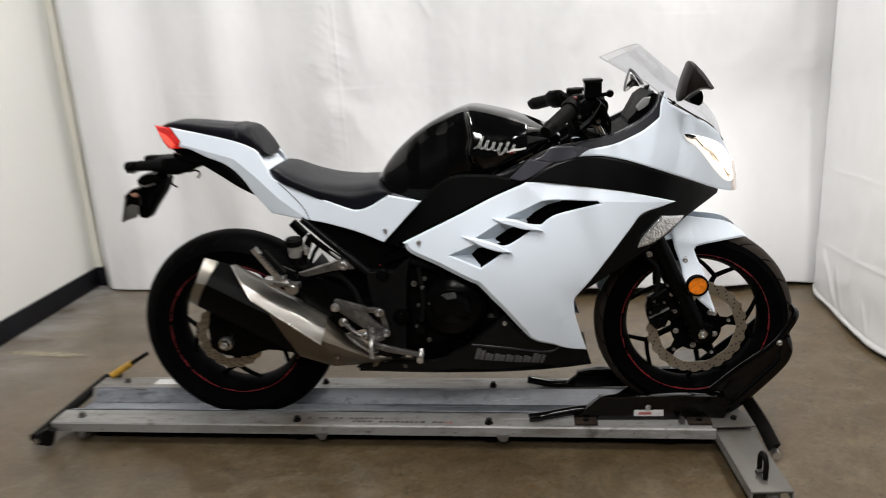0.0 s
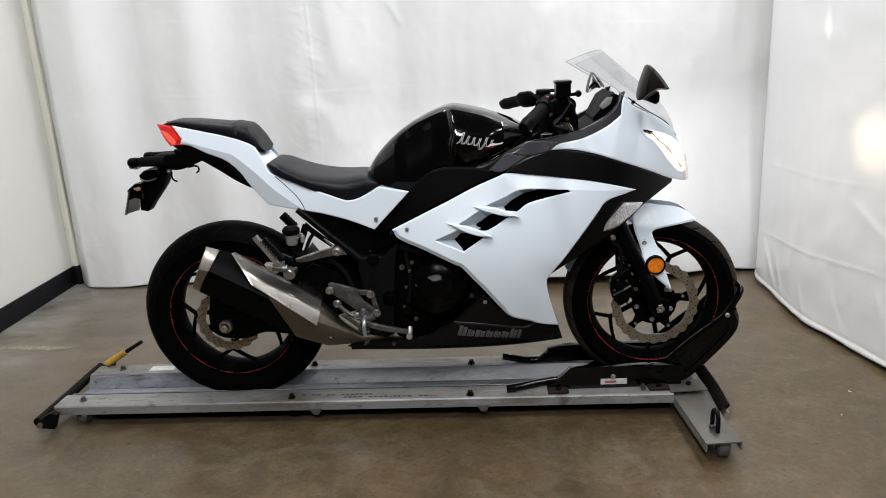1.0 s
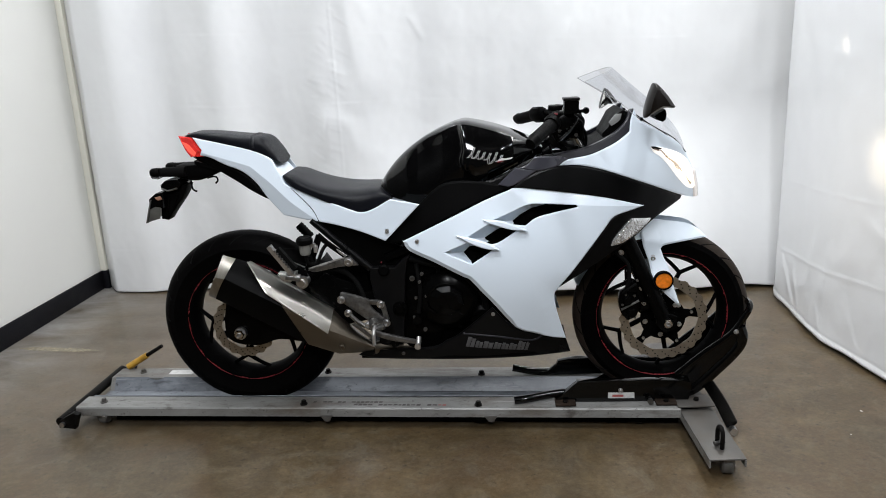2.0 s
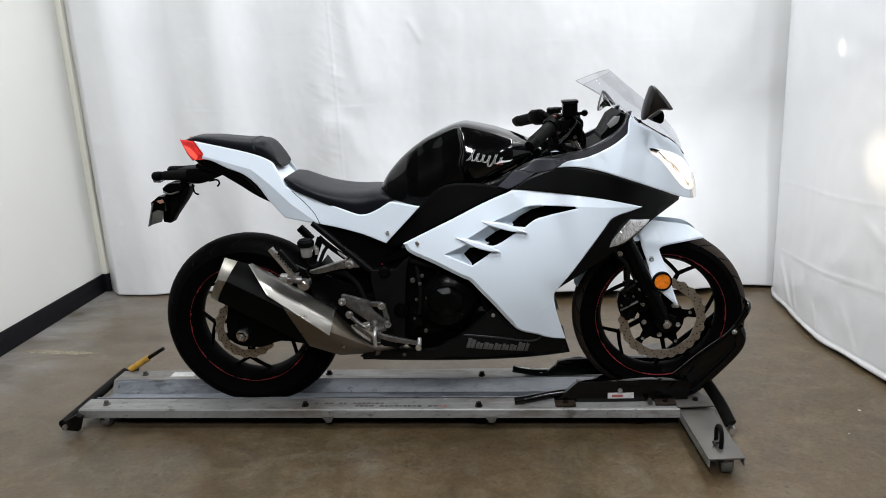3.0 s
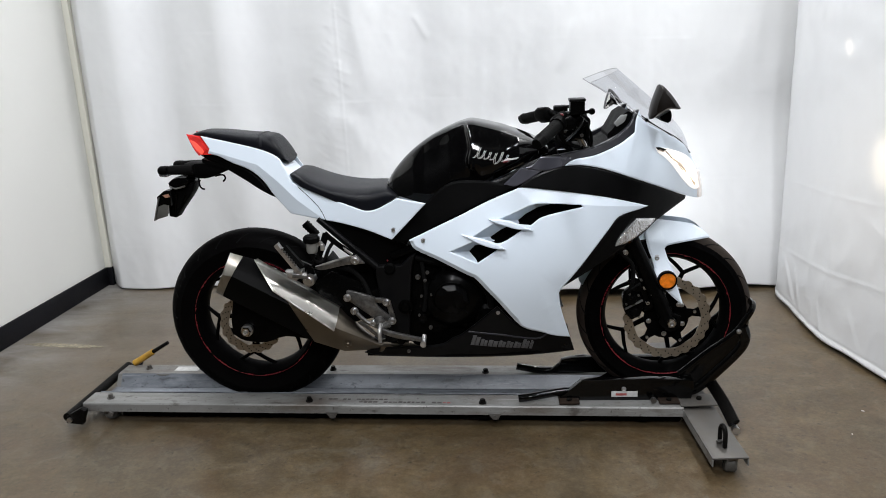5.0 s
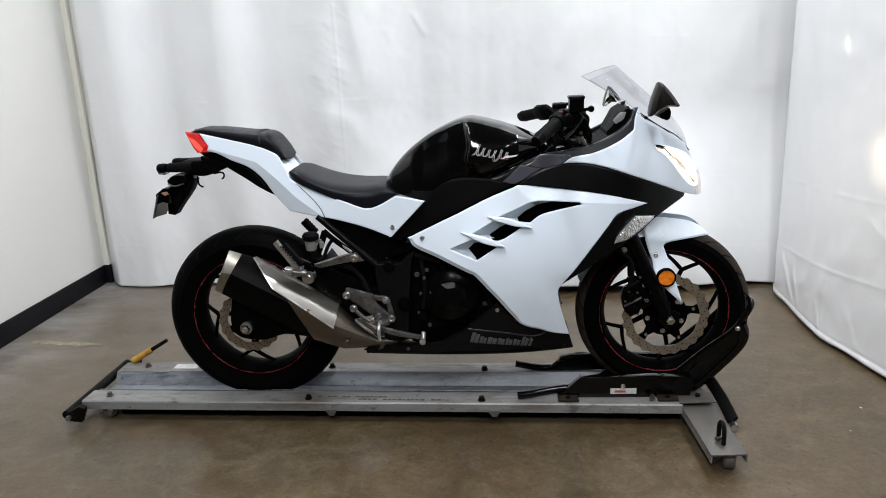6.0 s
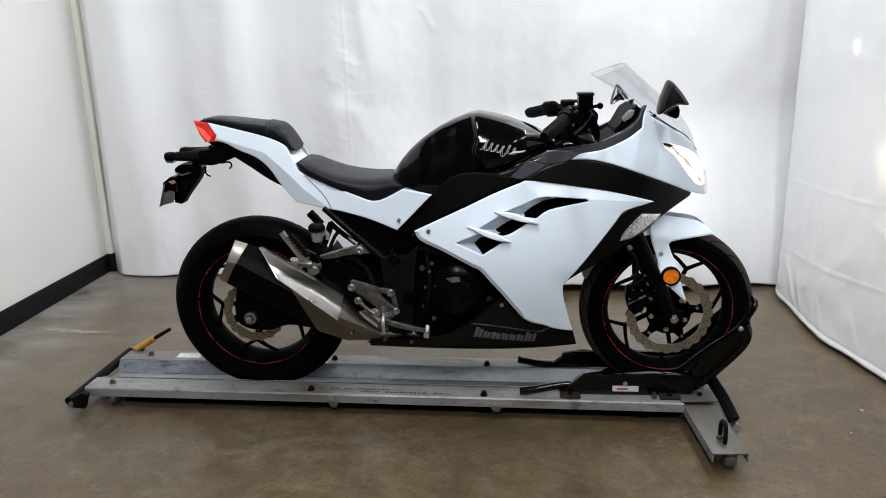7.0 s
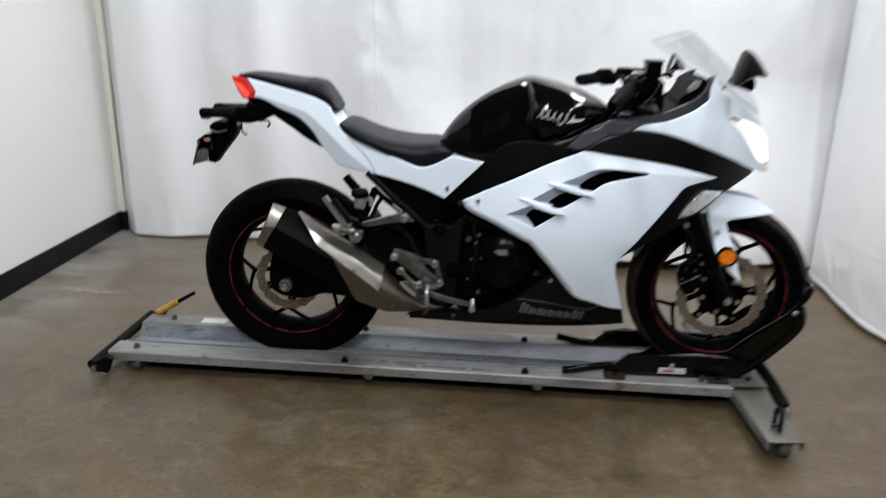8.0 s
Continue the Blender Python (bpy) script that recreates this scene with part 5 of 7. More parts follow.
def emblem(parent):
    """A slanted white double-stroked wavy scroll and a flash, on the black tank."""
    for dx in (0.0, 0.0046):
        line = []
        for t in np.linspace(0, 1, 120):
            turn, tall = 2 * math.pi * 6 * t, lerp([(0.0, 0.030), (0.18, 0.036), (0.26, 0.022), (0.60, 0.022), (0.72, 0.028), (1.0, 0.018)], t)
            dip = 0.010 * math.exp(-((t - 0.66) / 0.07) ** 2)
            up = tall * (0.5 - 0.5 * math.cos(turn)) - dip * (0.5 + 0.5 * math.cos(turn))
            line.append((0.076 + dx + 0.108 * t + 0.42 * up + 0.0045 * math.sin(turn), 0.919 - 0.018 * t + up))
        part("tank_mark", tube([(x, on_tank(x, z) - 0.0006, z) for x, z in line], 0.0007, 6, 1, False), DULLSTICKER, parent)
    flash = slab([(0.168, 0.904), (0.212, 0.909), (0.219, 0.914), (0.196, 0.912), (0.184, 0.914)], 0, 0.002, 0.0, 1)
    for v in flash.verts:
        v.co.y += on_tank(v.co.x, v.co.z) - 0.003
    part("tank_flash", flash, STICKER, parent)
    tip = slab([(0.170, 0.900), (0.188, 0.904), (0.185, 0.907), (0.172, 0.904)], 0, 0.002, 0.0, 1)
    for v in tip.verts:
        v.co.y += on_tank(v.co.x, v.co.z) - 0.004
    part("tank_flash", tip, RED, parent)


emblem(tank_ob)


# Side cover, knee trim and the rear point of the cowl.
pair("side_cover", panel([(-0.076, 0.783), (0.004, 0.844), (0.113, 0.847), (0.171, 0.837), (0.214, 0.831), (0.191, 0.818), (0.12, 0.788), (0.031, 0.747), (-0.042, 0.713), (-0.132, 0.665), (-0.174, 0.657), (-0.19, 0.668)], lambda x, z: half_width(x, z) - 0.012, cell=0.03), PLASTIC, bike, "matte black side cover under the tank")
pair("knee_trim", panel([(0.171, 0.837), (0.225, 0.886), (0.288, 0.876), (0.214, 0.833)], lambda x, z: half_width(x, z) - 0.004, cell=0.03, edge=0.003), DARKGREY, bike)
pair("inner_trim", panel([(0.109, 0.838), (0.175, 0.858), (0.222, 0.884), (0.285, 0.914), (0.35, 0.925), (0.345, 0.895), (0.29, 0.872), (0.205, 0.826), (0.16, 0.832)], lambda x, z: half_width(x, z) - 0.016, cell=0.03), MATTE, bike)
pair("cowl_point", panel([(0.263, 0.897), (0.284, 0.918), (0.366, 0.916), (0.383, 0.907), (0.357, 0.891), (0.297, 0.877), (0.237, 0.885)], lambda x, z: half_width(x, z) - 0.002, cell=0.03, edge=0.003), DARKGREY, bike)

# Main fairing with three vents and fins.
HOLES = [[(0.15, 0.73), (0.207, 0.753), (0.26, 0.776), (0.311, 0.778), (0.404, 0.772), (0.41, 0.765), (0.336, 0.75), (0.284, 0.736), (0.251, 0.713), (0.215, 0.717), (0.18, 0.726)],
         [(0.064, 0.676), (0.14, 0.72), (0.18, 0.712), (0.232, 0.703), (0.161, 0.661), (0.126, 0.665), (0.096, 0.671)],
         [(0, 0.634), (0.075, 0.666), (0.099, 0.657), (0.155, 0.645), (0.085, 0.599)]]
TOP_CREASE = [(0.214, 0.819), (0.260, 0.779), (0.405, 0.772), (0.62, 0.755)]
FRONT_CREASE = [(0.277, 0.508), (0.339, 0.328)]


def fairing_width(x, z):
    """The flank, with a top facet that leans in and a front foot that turns away."""
    over = max(0.0, min(z - lerp([(a, b) for a, b in TOP_CREASE[1:]], x), (x - 0.214) * 0.66 + (z - 0.819) * 0.75))
    (xa, za), (xb, zb) = FRONT_CREASE
    ahead = max(0.0, ((x - xa) * (za - zb) - (za - z) * (xb - xa)) / math.hypot(xb - xa, zb - za)) * ease(0.56, 0.46, z)
    return half_width(x, z) - 0.30 * over - 0.14 * ahead


fair = pair("side_fairing", panel([(-0.134, 0.667), (-0.042, 0.711), (0.031, 0.745), (0.12, 0.787), (0.2, 0.819), (0.223, 0.826), (0.312, 0.819), (0.381, 0.812), (0.466, 0.796), (0.552, 0.774), (0.613, 0.755), (0.58, 0.747), (0.521, 0.731), (0.492, 0.696), (0.448, 0.637), (0.395, 0.566), (0.357, 0.518), (0.342, 0.499), (0.337, 0.483), (0.341, 0.446), (0.354, 0.392), (0.375, 0.32), (0.324, 0.332), (0.278, 0.349), (0.215, 0.376), (0.145, 0.464), (0.111, 0.504), (0.074, 0.547), (0.051, 0.558), (-0.038, 0.603), (-0.115, 0.637)], fairing_width, HOLES, cell=0.03, edge=lambda x, z: 0.013 if z < 0.660 and x < 0.20 else 0.006 if z < 0.40 and x < 0.30 else 0.003, thick=0.006, drop=0.7, cuts=chain(TOP_CREASE) + chain(FRONT_CREASE), hole_edge=0.003), WHITE, bike, "pearl white side fairing with three vents", smooth=16)


def ramp(outer, inner, depth):
    """A funnel wall from a chain on the surface to a chain further in."""
    bm = bmesh.new()
    o = [bm.verts.new((x, -half_width(x, z) + 0.004, z)) for x, z in outer]
    i = [bm.verts.new((x, -half_width(x, z) + depth, z)) for x, z in inner]
    for k in range(len(o) - 1):
        a, b = min(k, len(i) - 1), min(k + 1, len(i) - 1)
        bm.faces.new([o[k], o[k + 1], i[b], i[a]] if a != b else [o[k], o[k + 1], i[a]])
    bmesh.ops.solidify(bm, geom=bm.faces[:], thickness=0.003)
    return bm


pair("vent_ramp", ramp([(0.212, 0.716), (0.177, 0.724), (0.148, 0.729), (0.204, 0.752), (0.257, 0.776), (0.309, 0.779)], [(0.216, 0.716), (0.213, 0.722), (0.213, 0.724), (0.235, 0.742), (0.272, 0.762), (0.309, 0.770)], 0.030), WHITE, fair)
pair("vent_ramp", ramp([(0.123, 0.664), (0.093, 0.669), (0.062, 0.676), (0.137, 0.720), (0.177, 0.713)], [(0.140, 0.662), (0.128, 0.668), (0.125, 0.674), (0.160, 0.697), (0.177, 0.704)], 0.030), WHITE, fair)
pair("vent_ramp", ramp([(0.084, 0.597), (-0.002, 0.633), (0.072, 0.666), (0.096, 0.657)], [(0.080, 0.601), (0.057, 0.630), (0.076, 0.648), (0.098, 0.650)], 0.030), WHITE, fair)
pair("vent_fin", panel([(0.12, 0.735), (0.18, 0.731), (0.218, 0.719), (0.256, 0.702), (0.214, 0.705), (0.18, 0.713), (0.14, 0.724)], lambda x, z: half_width(x, z) + 0.008 + 0.010 * ease(0.12, 0.20, x), cell=0.03, edge=0.003, thick=0.010, drop=1.0), WHITE, fair)
pair("vent_fin", panel([(0.036, 0.688), (0.086, 0.68), (0.13, 0.668), (0.171, 0.646), (0.141, 0.647), (0.099, 0.659), (0.065, 0.673)], lambda x, z: half_width(x, z) + 0.008 + 0.010 * ease(0.04, 0.11, x), cell=0.03, edge=0.003, thick=0.010, drop=1.0), WHITE, fair)
pair("vent_back", panel([(-0.02, 0.58), (-0.02, 0.66), (0.22, 0.80), (0.43, 0.80), (0.43, 0.72), (0.10, 0.56)], lambda x, z: half_width(x, z) - 0.055, cell=0.05, edge=0), ENGINE, fair)
pair("front_band", panel([(0.218, 0.829), (0.262, 0.859), (0.314, 0.88), (0.357, 0.889), (0.416, 0.889), (0.484, 0.873), (0.552, 0.849), (0.643, 0.812), (0.748, 0.763), (0.744, 0.753), (0.686, 0.726), (0.638, 0.698), (0.592, 0.66), (0.529, 0.622), (0.484, 0.592), (0.396, 0.538), (0.351, 0.51), (0.395, 0.566), (0.448, 0.637), (0.492, 0.696), (0.521, 0.731), (0.58, 0.747), (0.613, 0.755), (0.552, 0.774), (0.466, 0.796), (0.312, 0.819)], lambda x, z: half_width(x, z) - 0.004, cell=0.03, edge=0.005), MATTE, bike, "matte black upper fairing band")
pair("front_indicator", panel([(0.51, 0.637), (0.519, 0.66), (0.545, 0.69), (0.575, 0.72), (0.639, 0.712), (0.628, 0.697), (0.592, 0.669), (0.546, 0.644)], lambda x, z: half_width(x, z) + 0.006, cell=0.02, edge=0.006, thick=0.014), CLEARLENS, bike, "clear faceted turn signal lens")
pair("upper_cowl", panel([(0.357, 0.891), (0.383, 0.907), (0.451, 0.919), (0.519, 0.947), (0.554, 0.97), (0.568, 0.981), (0.573, 1.018), (0.584, 1.043), (0.595, 1.014), (0.625, 0.995), (0.679, 0.965), (0.729, 0.932), (0.751, 0.899), (0.77, 0.859), (0.79, 0.79), (0.791, 0.75), (0.748, 0.765), (0.643, 0.814), (0.552, 0.851), (0.484, 0.875), (0.416, 0.89)], half_width, cell=0.02, edge=0.004), WHITE, bike, "pearl white nose cowl")
pair("headlight", panel([(0.632, 0.933), (0.660, 0.929), (0.710, 0.912), (0.753, 0.885), (0.783, 0.838), (0.796, 0.779), (0.769, 0.785), (0.734, 0.818), (0.7, 0.86), (0.67, 0.895), (0.641, 0.917)], lambda x, z: half_width(x, z) + 0.003, cell=0.02, edge=0.004, thick=0.010), LAMPGLASS, bike, "clear headlight lens, lit warm white inside")
pair("headlight_glow", panel([(0.675, 0.915), (0.712, 0.904), (0.750, 0.882), (0.779, 0.836), (0.793, 0.785), (0.766, 0.793), (0.735, 0.829), (0.708, 0.866)], lambda x, z: half_width(x, z) + 0.006, cell=0.02, edge=0.004, thick=0.006), HEADLAMP, bike, "glowing headlight reflector")
for bowl in ([(0.674, 0.903), (0.689, 0.896), (0.717, 0.877), (0.739, 0.850), (0.743, 0.838), (0.729, 0.854), (0.704, 0.879)], [(0.764, 0.812), (0.775, 0.805), (0.783, 0.790), (0.773, 0.797)]):
    pair("headlight_bowl", panel(bowl, lambda x, z: half_width(x, z) + 0.0095, cell=0.02, edge=0.002, thick=0.003), AMBERGOLD, bike, "beige metallic reflector bowl")
for line in ([(0.642, 0.927), (0.653, 0.921), (0.662, 0.921), (0.672, 0.911), (0.686, 0.897)], [(0.690, 0.890), (0.704, 0.881), (0.716, 0.864), (0.727, 0.853)], [(0.757, 0.826), (0.764, 0.815), (0.772, 0.806), (0.783, 0.799)]):
    for s in (-1, 1):
        part("reflector_rib", tube([(x, s * (half_width(x, z) + 0.0105), z) for x, z in line], 0.0017, 8, 3, flat=0.5), LAMPRIB if line[0][0] < 0.66 else AMBERGOLD, bike)
pair("headlight_brow", panel([(0.631, 0.934), (0.645, 0.933), (0.668, 0.925), (0.652, 0.922), (0.638, 0.926)], lambda x, z: half_width(x, z) + 0.009, cell=0.03, edge=0, thick=0.004), MATTE, bike)
pair("cowl_rim", panel([(0.341, 0.923), (0.383, 0.93), (0.443, 0.941), (0.512, 0.972), (0.555, 1.006), (0.57, 1.043), (0.584, 1.046), (0.573, 1.015), (0.568, 0.981), (0.519, 0.945), (0.451, 0.918), (0.383, 0.905), (0.357, 0.906)], lambda x, z: half_width(x, z) - 0.006, cell=0.03, edge=0.004, thick=0.02), RIMGREY, bike, "dark grey inner edge of the cowl")
# Nose bridge between the flanks.
part("nose", loft([[(x - 0.5 * (y / w) ** 2 * 0.05, y, z) for y in np.linspace(-w, w, 13)] + [(x - 0.03, w * 0.9, z), (x - 0.03, -w * 0.9, z)] for x, w, z in ((0.768, 0.030, 0.895), (0.785, 0.030, 0.86), (0.802, 0.030, 0.80), (0.802, 0.030, 0.755))]), WHITE, bike, smooth=60)
part("nose_lamp_cover", loft([[(x - 0.5 * (y / w) ** 2 * 0.03, y, z) for y in np.linspace(-w, w, 13)] + [(x - 0.02, w * 0.9, z), (x - 0.02, -w * 0.9, z)] for x, w, z in ((0.800, 0.036, 0.835), (0.810, 0.036, 0.79), (0.812, 0.036, 0.752))]), LAMPTIP, bike, "clear lower edge of the headlight", smooth=60)
BELLY = [(-0.311, 0.274), (-0.265, 0.293), (-0.064, 0.307), (-0.007, 0.334), (0.035, 0.357), (0.141, 0.448), (0.206, 0.376), (0.278, 0.345), (0.376, 0.318), (0.392, 0.258), (0.306, 0.254), (0.156, 0.253), (-0.181, 0.259), (-0.268, 0.262)]
pan = pair("belly_pan", panel(BELLY, lambda x, z: half_width(x, z) - 0.010 - 0.25 * max(0, 0.30 - z), cell=0.03), MATTE, bike, "matte black belly pan", back=0.03)
part("belly_floor", loft([[(x, y, z) for y, z in ((-w, 0.262), (w, 0.262), (w, 0.272), (-w, 0.272))] for x, w in ((-0.30, 0.15), (0.0, 0.165), (0.25, 0.15), (0.385, 0.10))]), PLASTIC, bike)


def belly_mark():
    """Grey slanted blocks of the maker's mark, and a thin stripe above."""
    x = 0.050
    for w, h in ((0.026, 0.036), (0.022, 0.024), (0.030, 0.024), (0.022, 0.024), (0.021, 0.024), (0.022, 0.024), (0.022, 0.034), (0.010, 0.032)):
        z0 = 0.309 - 0.13 * (x - 0.05)
        drop = 0.13 * w
        for za, zb, xa, xb in ((0.0, 1.0, 0.0, 0.47), (0.0, 0.86, 0.53, 1.0)):
            corners = [(x + w * q + 0.30 * h * r, z0 - drop * q + h * r) for q, r in ((xa, za), (xb, za), (xb, zb), (xa, zb))]
            bm = slab(corners, 0.0, 0.002, 0.0003, 1)
            for v in bm.verts:
                v.co.y += -half_width(v.co.x, v.co.z) + 0.010 + 0.25 * max(0, 0.30 - v.co.z) - 0.003
            part("maker_mark", bm, GREYINK, pan)
        x += w + 0.0035
    pts = rounded([(0.045, 0.357), (0.15, 0.343), (0.262, 0.322), (0.300, 0.338)], 4, 60, closed=False)
    part("stripe", tube([(p.x, -half_width(p.x, p.y) + 0.0085, p.y) for p in pts], 0.0030, 6, 1, False, flat=0.4), RIMGREY, pan)


belly_mark()

# Windscreen.
WS_MID = [(0.533, 1.166), (0.594, 1.111), (0.666, 1.045), (0.72, 0.987), (0.748, 0.941), (0.767, 0.889)]
WS_SIDE = [(0.439, 0.12, 1.132), (0.535, 0.15, 1.071), (0.582, 0.165, 1.028), (0.639, 0.14, 0.988), (0.712, 0.08, 0.943), (0.764, 0.012, 0.890)]


def windscreen():
    mid = rounded([(x, z) for x, z in WS_MID], 6, 80, closed=False)
    side = rounded(WS_SIDE, 6, 80, closed=False)
    bm, g = bmesh.new(), []
    for m, s in zip(mid, side):
        row = []
        for a in np.linspace(-1, 1, 25):
            q = abs(a) ** 2.2
            y = math.copysign(s.y * math.sin(abs(a) * math.pi / 2) ** 0.9, a)
            row.append(bm.verts.new((m.x + (s.x - m.x) * q, y, m.y + (s.z - m.y) * q)))
        g.append(row)
    for p, q in zip(g, g[1:]):
        for i in range(24):
            bm.faces.new((p[i], p[i + 1], q[i + 1], q[i]))
    return bm, side


bm, ws_side = windscreen()
screen = part("windscreen", bm, SCREEN, bike, "clear windscreen", smooth=80)
screen.visible_shadow = False
top_row = [tuple(v.co) for v in screen.data.vertices[:25]]
part("screen_edge", tube(top_row, 0.0007, 6, 1, False), SCREENEDGE, screen)
for s in (-1, 1):
    part("screen_edge", tube([(p.x, s * (p.y + 0.002), p.z) for p in ws_side[:13]], 0.0010, 6, 1, False), SCREENEDGE, screen)
    part("screen_edge", tube([(p.x + 0.002, s * (p.y + 0.005), p.z + 0.004) for p in ws_side[12:]], 0.0017, 6, 1, False), MATTE, screen)
    part("screen_bolt", lathe([(0.0001, -0.005), (0.005, -0.005), (0.006, 0)], 12, (0.60, s * 0.168 + (0.003 if s > 0 else 0), 1.018), closed=False), MATTE, screen)

# Mirrors.


def mirror(side, dx, dz, size=1.0):
    rings = []
    out = [(0.596, 1.131), (0.609, 1.125), (0.633, 1.098), (0.656, 1.064), (0.648, 1.061), (0.623, 1.062), (0.598, 1.050), (0.575, 1.036), (0.571, 1.041), (0.579, 1.082)]
    pts = rounded(out, 4, 60)
    c = Vector((0.605, 1.080))
    for y, k in ((-0.255, 0.55), (-0.28, 0.86), (-0.32, 1.0), (-0.345, 0.92), (-0.358, 0.62)):
        k *= size
        rings.append([(c.x + (p.x - c.x) * k + dx, -side * y, c.y + (p.y - c.y) * k + dz) for p in pts])
    m = part("mirror", loft(rings), MIRRORSHELL, bike, "black teardrop mirror", smooth=50)
    ya, yb = sorted((side * 0.275, side * 0.345))
    if side < 0:
        part("mirror_glass", box(0.590 + dx, ya, 1.05 + dz, 0.595 + dx, yb, 1.105 + dz, 0.002), MIRRORGLASS, m)
    else:
        face = slab([(c.x + (p[0] - c.x) * 0.82 * size, c.y + (p[1] - c.y) * 0.82 * size) for p in out], -0.002, 0.002, 0.001, 2)
        face.transform(Matrix.Translation((c.x + dx - 0.012, 0.243, dz)) @ Matrix.Rotation(radians(-44), 4, "Z") @ Matrix.Translation((-c.x, 0, 0)))
        part("mirror_glass", face, MIRRORGLASS, m)
    y0, y1 = sorted((side * 0.140, side * 0.292))
    part("mirror_stem", slab([(0.606 + dx, 1.038 + dz), (0.636 + dx, 1.055 + dz), (0.640 + dx, 1.042 + dz), (0.638 + dx, 1.026 + dz), (0.630 + dx, 1.020 + dz), (0.612 + dx, 1.027 + dz)], y0, y1, 0.004), PLASTIC, m)


mirror(-1, 0.008, 0.0)
mirror(1, -0.045, -0.035, 0.76)

# Cockpit: triple clamp, bars, grips, levers, master cylinder, gauges.
part("dash_panel", loft([[(x, y, z - 0.4 * y * y) for y in np.linspace(-w, w, 9)] + [(x, w, z - 0.05), (x, -w, z - 0.05)] for x, w, z in ((0.40, 0.13, 0.93), (0.48, 0.135, 0.95), (0.54, 0.13, 0.985), (0.575, 0.12, 1.02))]), PLASTIC, bike)
gauge = part("gauge", loft([[(x, y, z) for y, z in ((-w, z0), (w, z0), (w, z1), (-w, z1))] for x, w, z0, z1 in ((0.497, 0.08, 0.950, 0.970), (0.512, 0.10, 0.958, 0.990), (0.532, 0.10, 0.975, 1.026), (0.556, 0.10, 0.995, 1.041), (0.574, 0.09, 1.005, 1.032))]), PLASTIC, bike, "instrument cluster")
part("gauge_glass", slab([(0.512, 1.006), (0.533, 1.030), (0.552, 1.031), (0.545, 1.010), (0.521, 0.994)], -0.108, -0.1015, 0.002), INSTRUMENT, gauge)
part("top_clamp", box(0.335, -0.12, 0.955, 0.42, 0.12, 0.985, 0.01), ENGINE, bike)


def droop(dx, dz, slope):
    """The clip-on bars fall more gently towards their tips."""
    m = Matrix.Translation((dx, 0, dz + 0.268 * slope))
    m[2][0] = -slope
    return m


for s in (-1, 1):
    near = s < 0
    low = pose(0.006, 0, -0.004) if near else pose(-0.008, 0, -0.012)
    bar = droop(0.018, -0.007, 0.15) if near else droop(-0.009, -0.010, 0.35)
    part("handlebar", tube([(0.395, s * 0.10, 0.985), (0.378, s * 0.12, 1.045), (0.357, s * 0.16, 1.060), (0.30, s * 0.25, 1.025), (0.256, s * 0.335, 0.990)], 0.011, 10), ENGINE, bike, m=bar.copy())
    g = part("grip", tube([(0.318, s * 0.222, 1.036), (0.262, s * 0.325, 0.995)], 0.0175, 16), GRIP, bike, "ribbed black rubber grip", m=bar.copy())
    ribs = bmesh.new()
    for k in range(9):
        q = 0.08 + 0.1 * k
        p = Vector((0.318, s * 0.222, 1.036)).lerp(Vector((0.262, s * 0.325, 0.995)), q)
        d = (Vector((0.262, s * 0.325, 0.995)) - Vector((0.318, s * 0.222, 1.036))).normalized()
        tube([p, p + d * 0.004], 0.0178, 14, 1, False, ribs)
    part("grip_rib", ribs, GRIP, g, kind="stuff", m=bar.copy())
    part("bar_end", tube([(0.262, s * 0.326, 0.995), (0.248, s * 0.350, 0.984)], (0.019, 0.015), 14), PLASTIC, g, m=bar.copy())
    sw = part("switch_housing", loft([[(0.338 - 0.03 * q + r * math.cos(a), s * (0.178 + 0.05 * q), 1.048 - 0.018 * q + r * 1.15 * math.sin(a)) for a in [2 * math.pi * k / 12 for k in range(12)]] for q, r in ((-0.1, 0.014), (0.05, 0.022), (0.8, 0.023), (1.0, 0.019))]), PLASTIC, bike, m=bar.copy())
    part("switch", box(0.324, s * 0.20 - 0.006, 1.058, 0.334, s * 0.20 + 0.006, 1.066, 0.002), RED if near else PLASTIC, sw, m=bar.copy())
    part("lever", tube([(0.385, s * 0.17, 1.040), (0.40, s * 0.22, 1.032), (0.375, s * 0.29, 1.010), (0.34, s * 0.345, 0.990)], (0.009, 0.006), 10, flat=0.6), ENGINE, bike, "black hand lever", m=low)
    part("lever_perch", box(0.352, s * 0.165 - 0.022, 1.028, 0.400, s * 0.165 + 0.022, 1.056, 0.006), ENGINE, bike, m=low)
    part("fork_cap", lathe([(0.0001, 0), (0.022, 0), (0.024, 0.006), (0.024, 0.05), (0.0001, 0.05)], 24, closed=False), ALLOY if near else ENGINE, bike, m=Matrix.Translation((0.398, s * 0.10, 1.01)) @ Matrix.Rotation(radians(-90), 4, "X"))
cyl = part("brake_master_cylinder", loft([[(x, y, z) for x, y, z in ((0.370, -0.225, z0), (0.412, -0.225, z0 + 0.004), (0.412, -0.175, z0 + 0.004), (0.370, -0.175, z0))] for z0 in (1.046, 1.076, 1.085)]), ENGINE, bike, "black brake fluid box")
part("cylinder_cap", box(0.367, -0.228, 1.084, 0.415, -0.172, 1.093, 0.003), MATTE, cyl)
part("mirror_boss", lathe([(0.0001, -0.012), (0.008, -0.012), (0.010, 0), (0.008, 0.012), (0.0001, 0.012)], 14, (0.431, -0.235, 1.056), closed=False), ENGINE, cyl)
part("boss_arm", tube([(0.405, -0.20, 1.050), (0.431, -0.232, 1.056)], 0.005, 8), ENGINE, cyl)
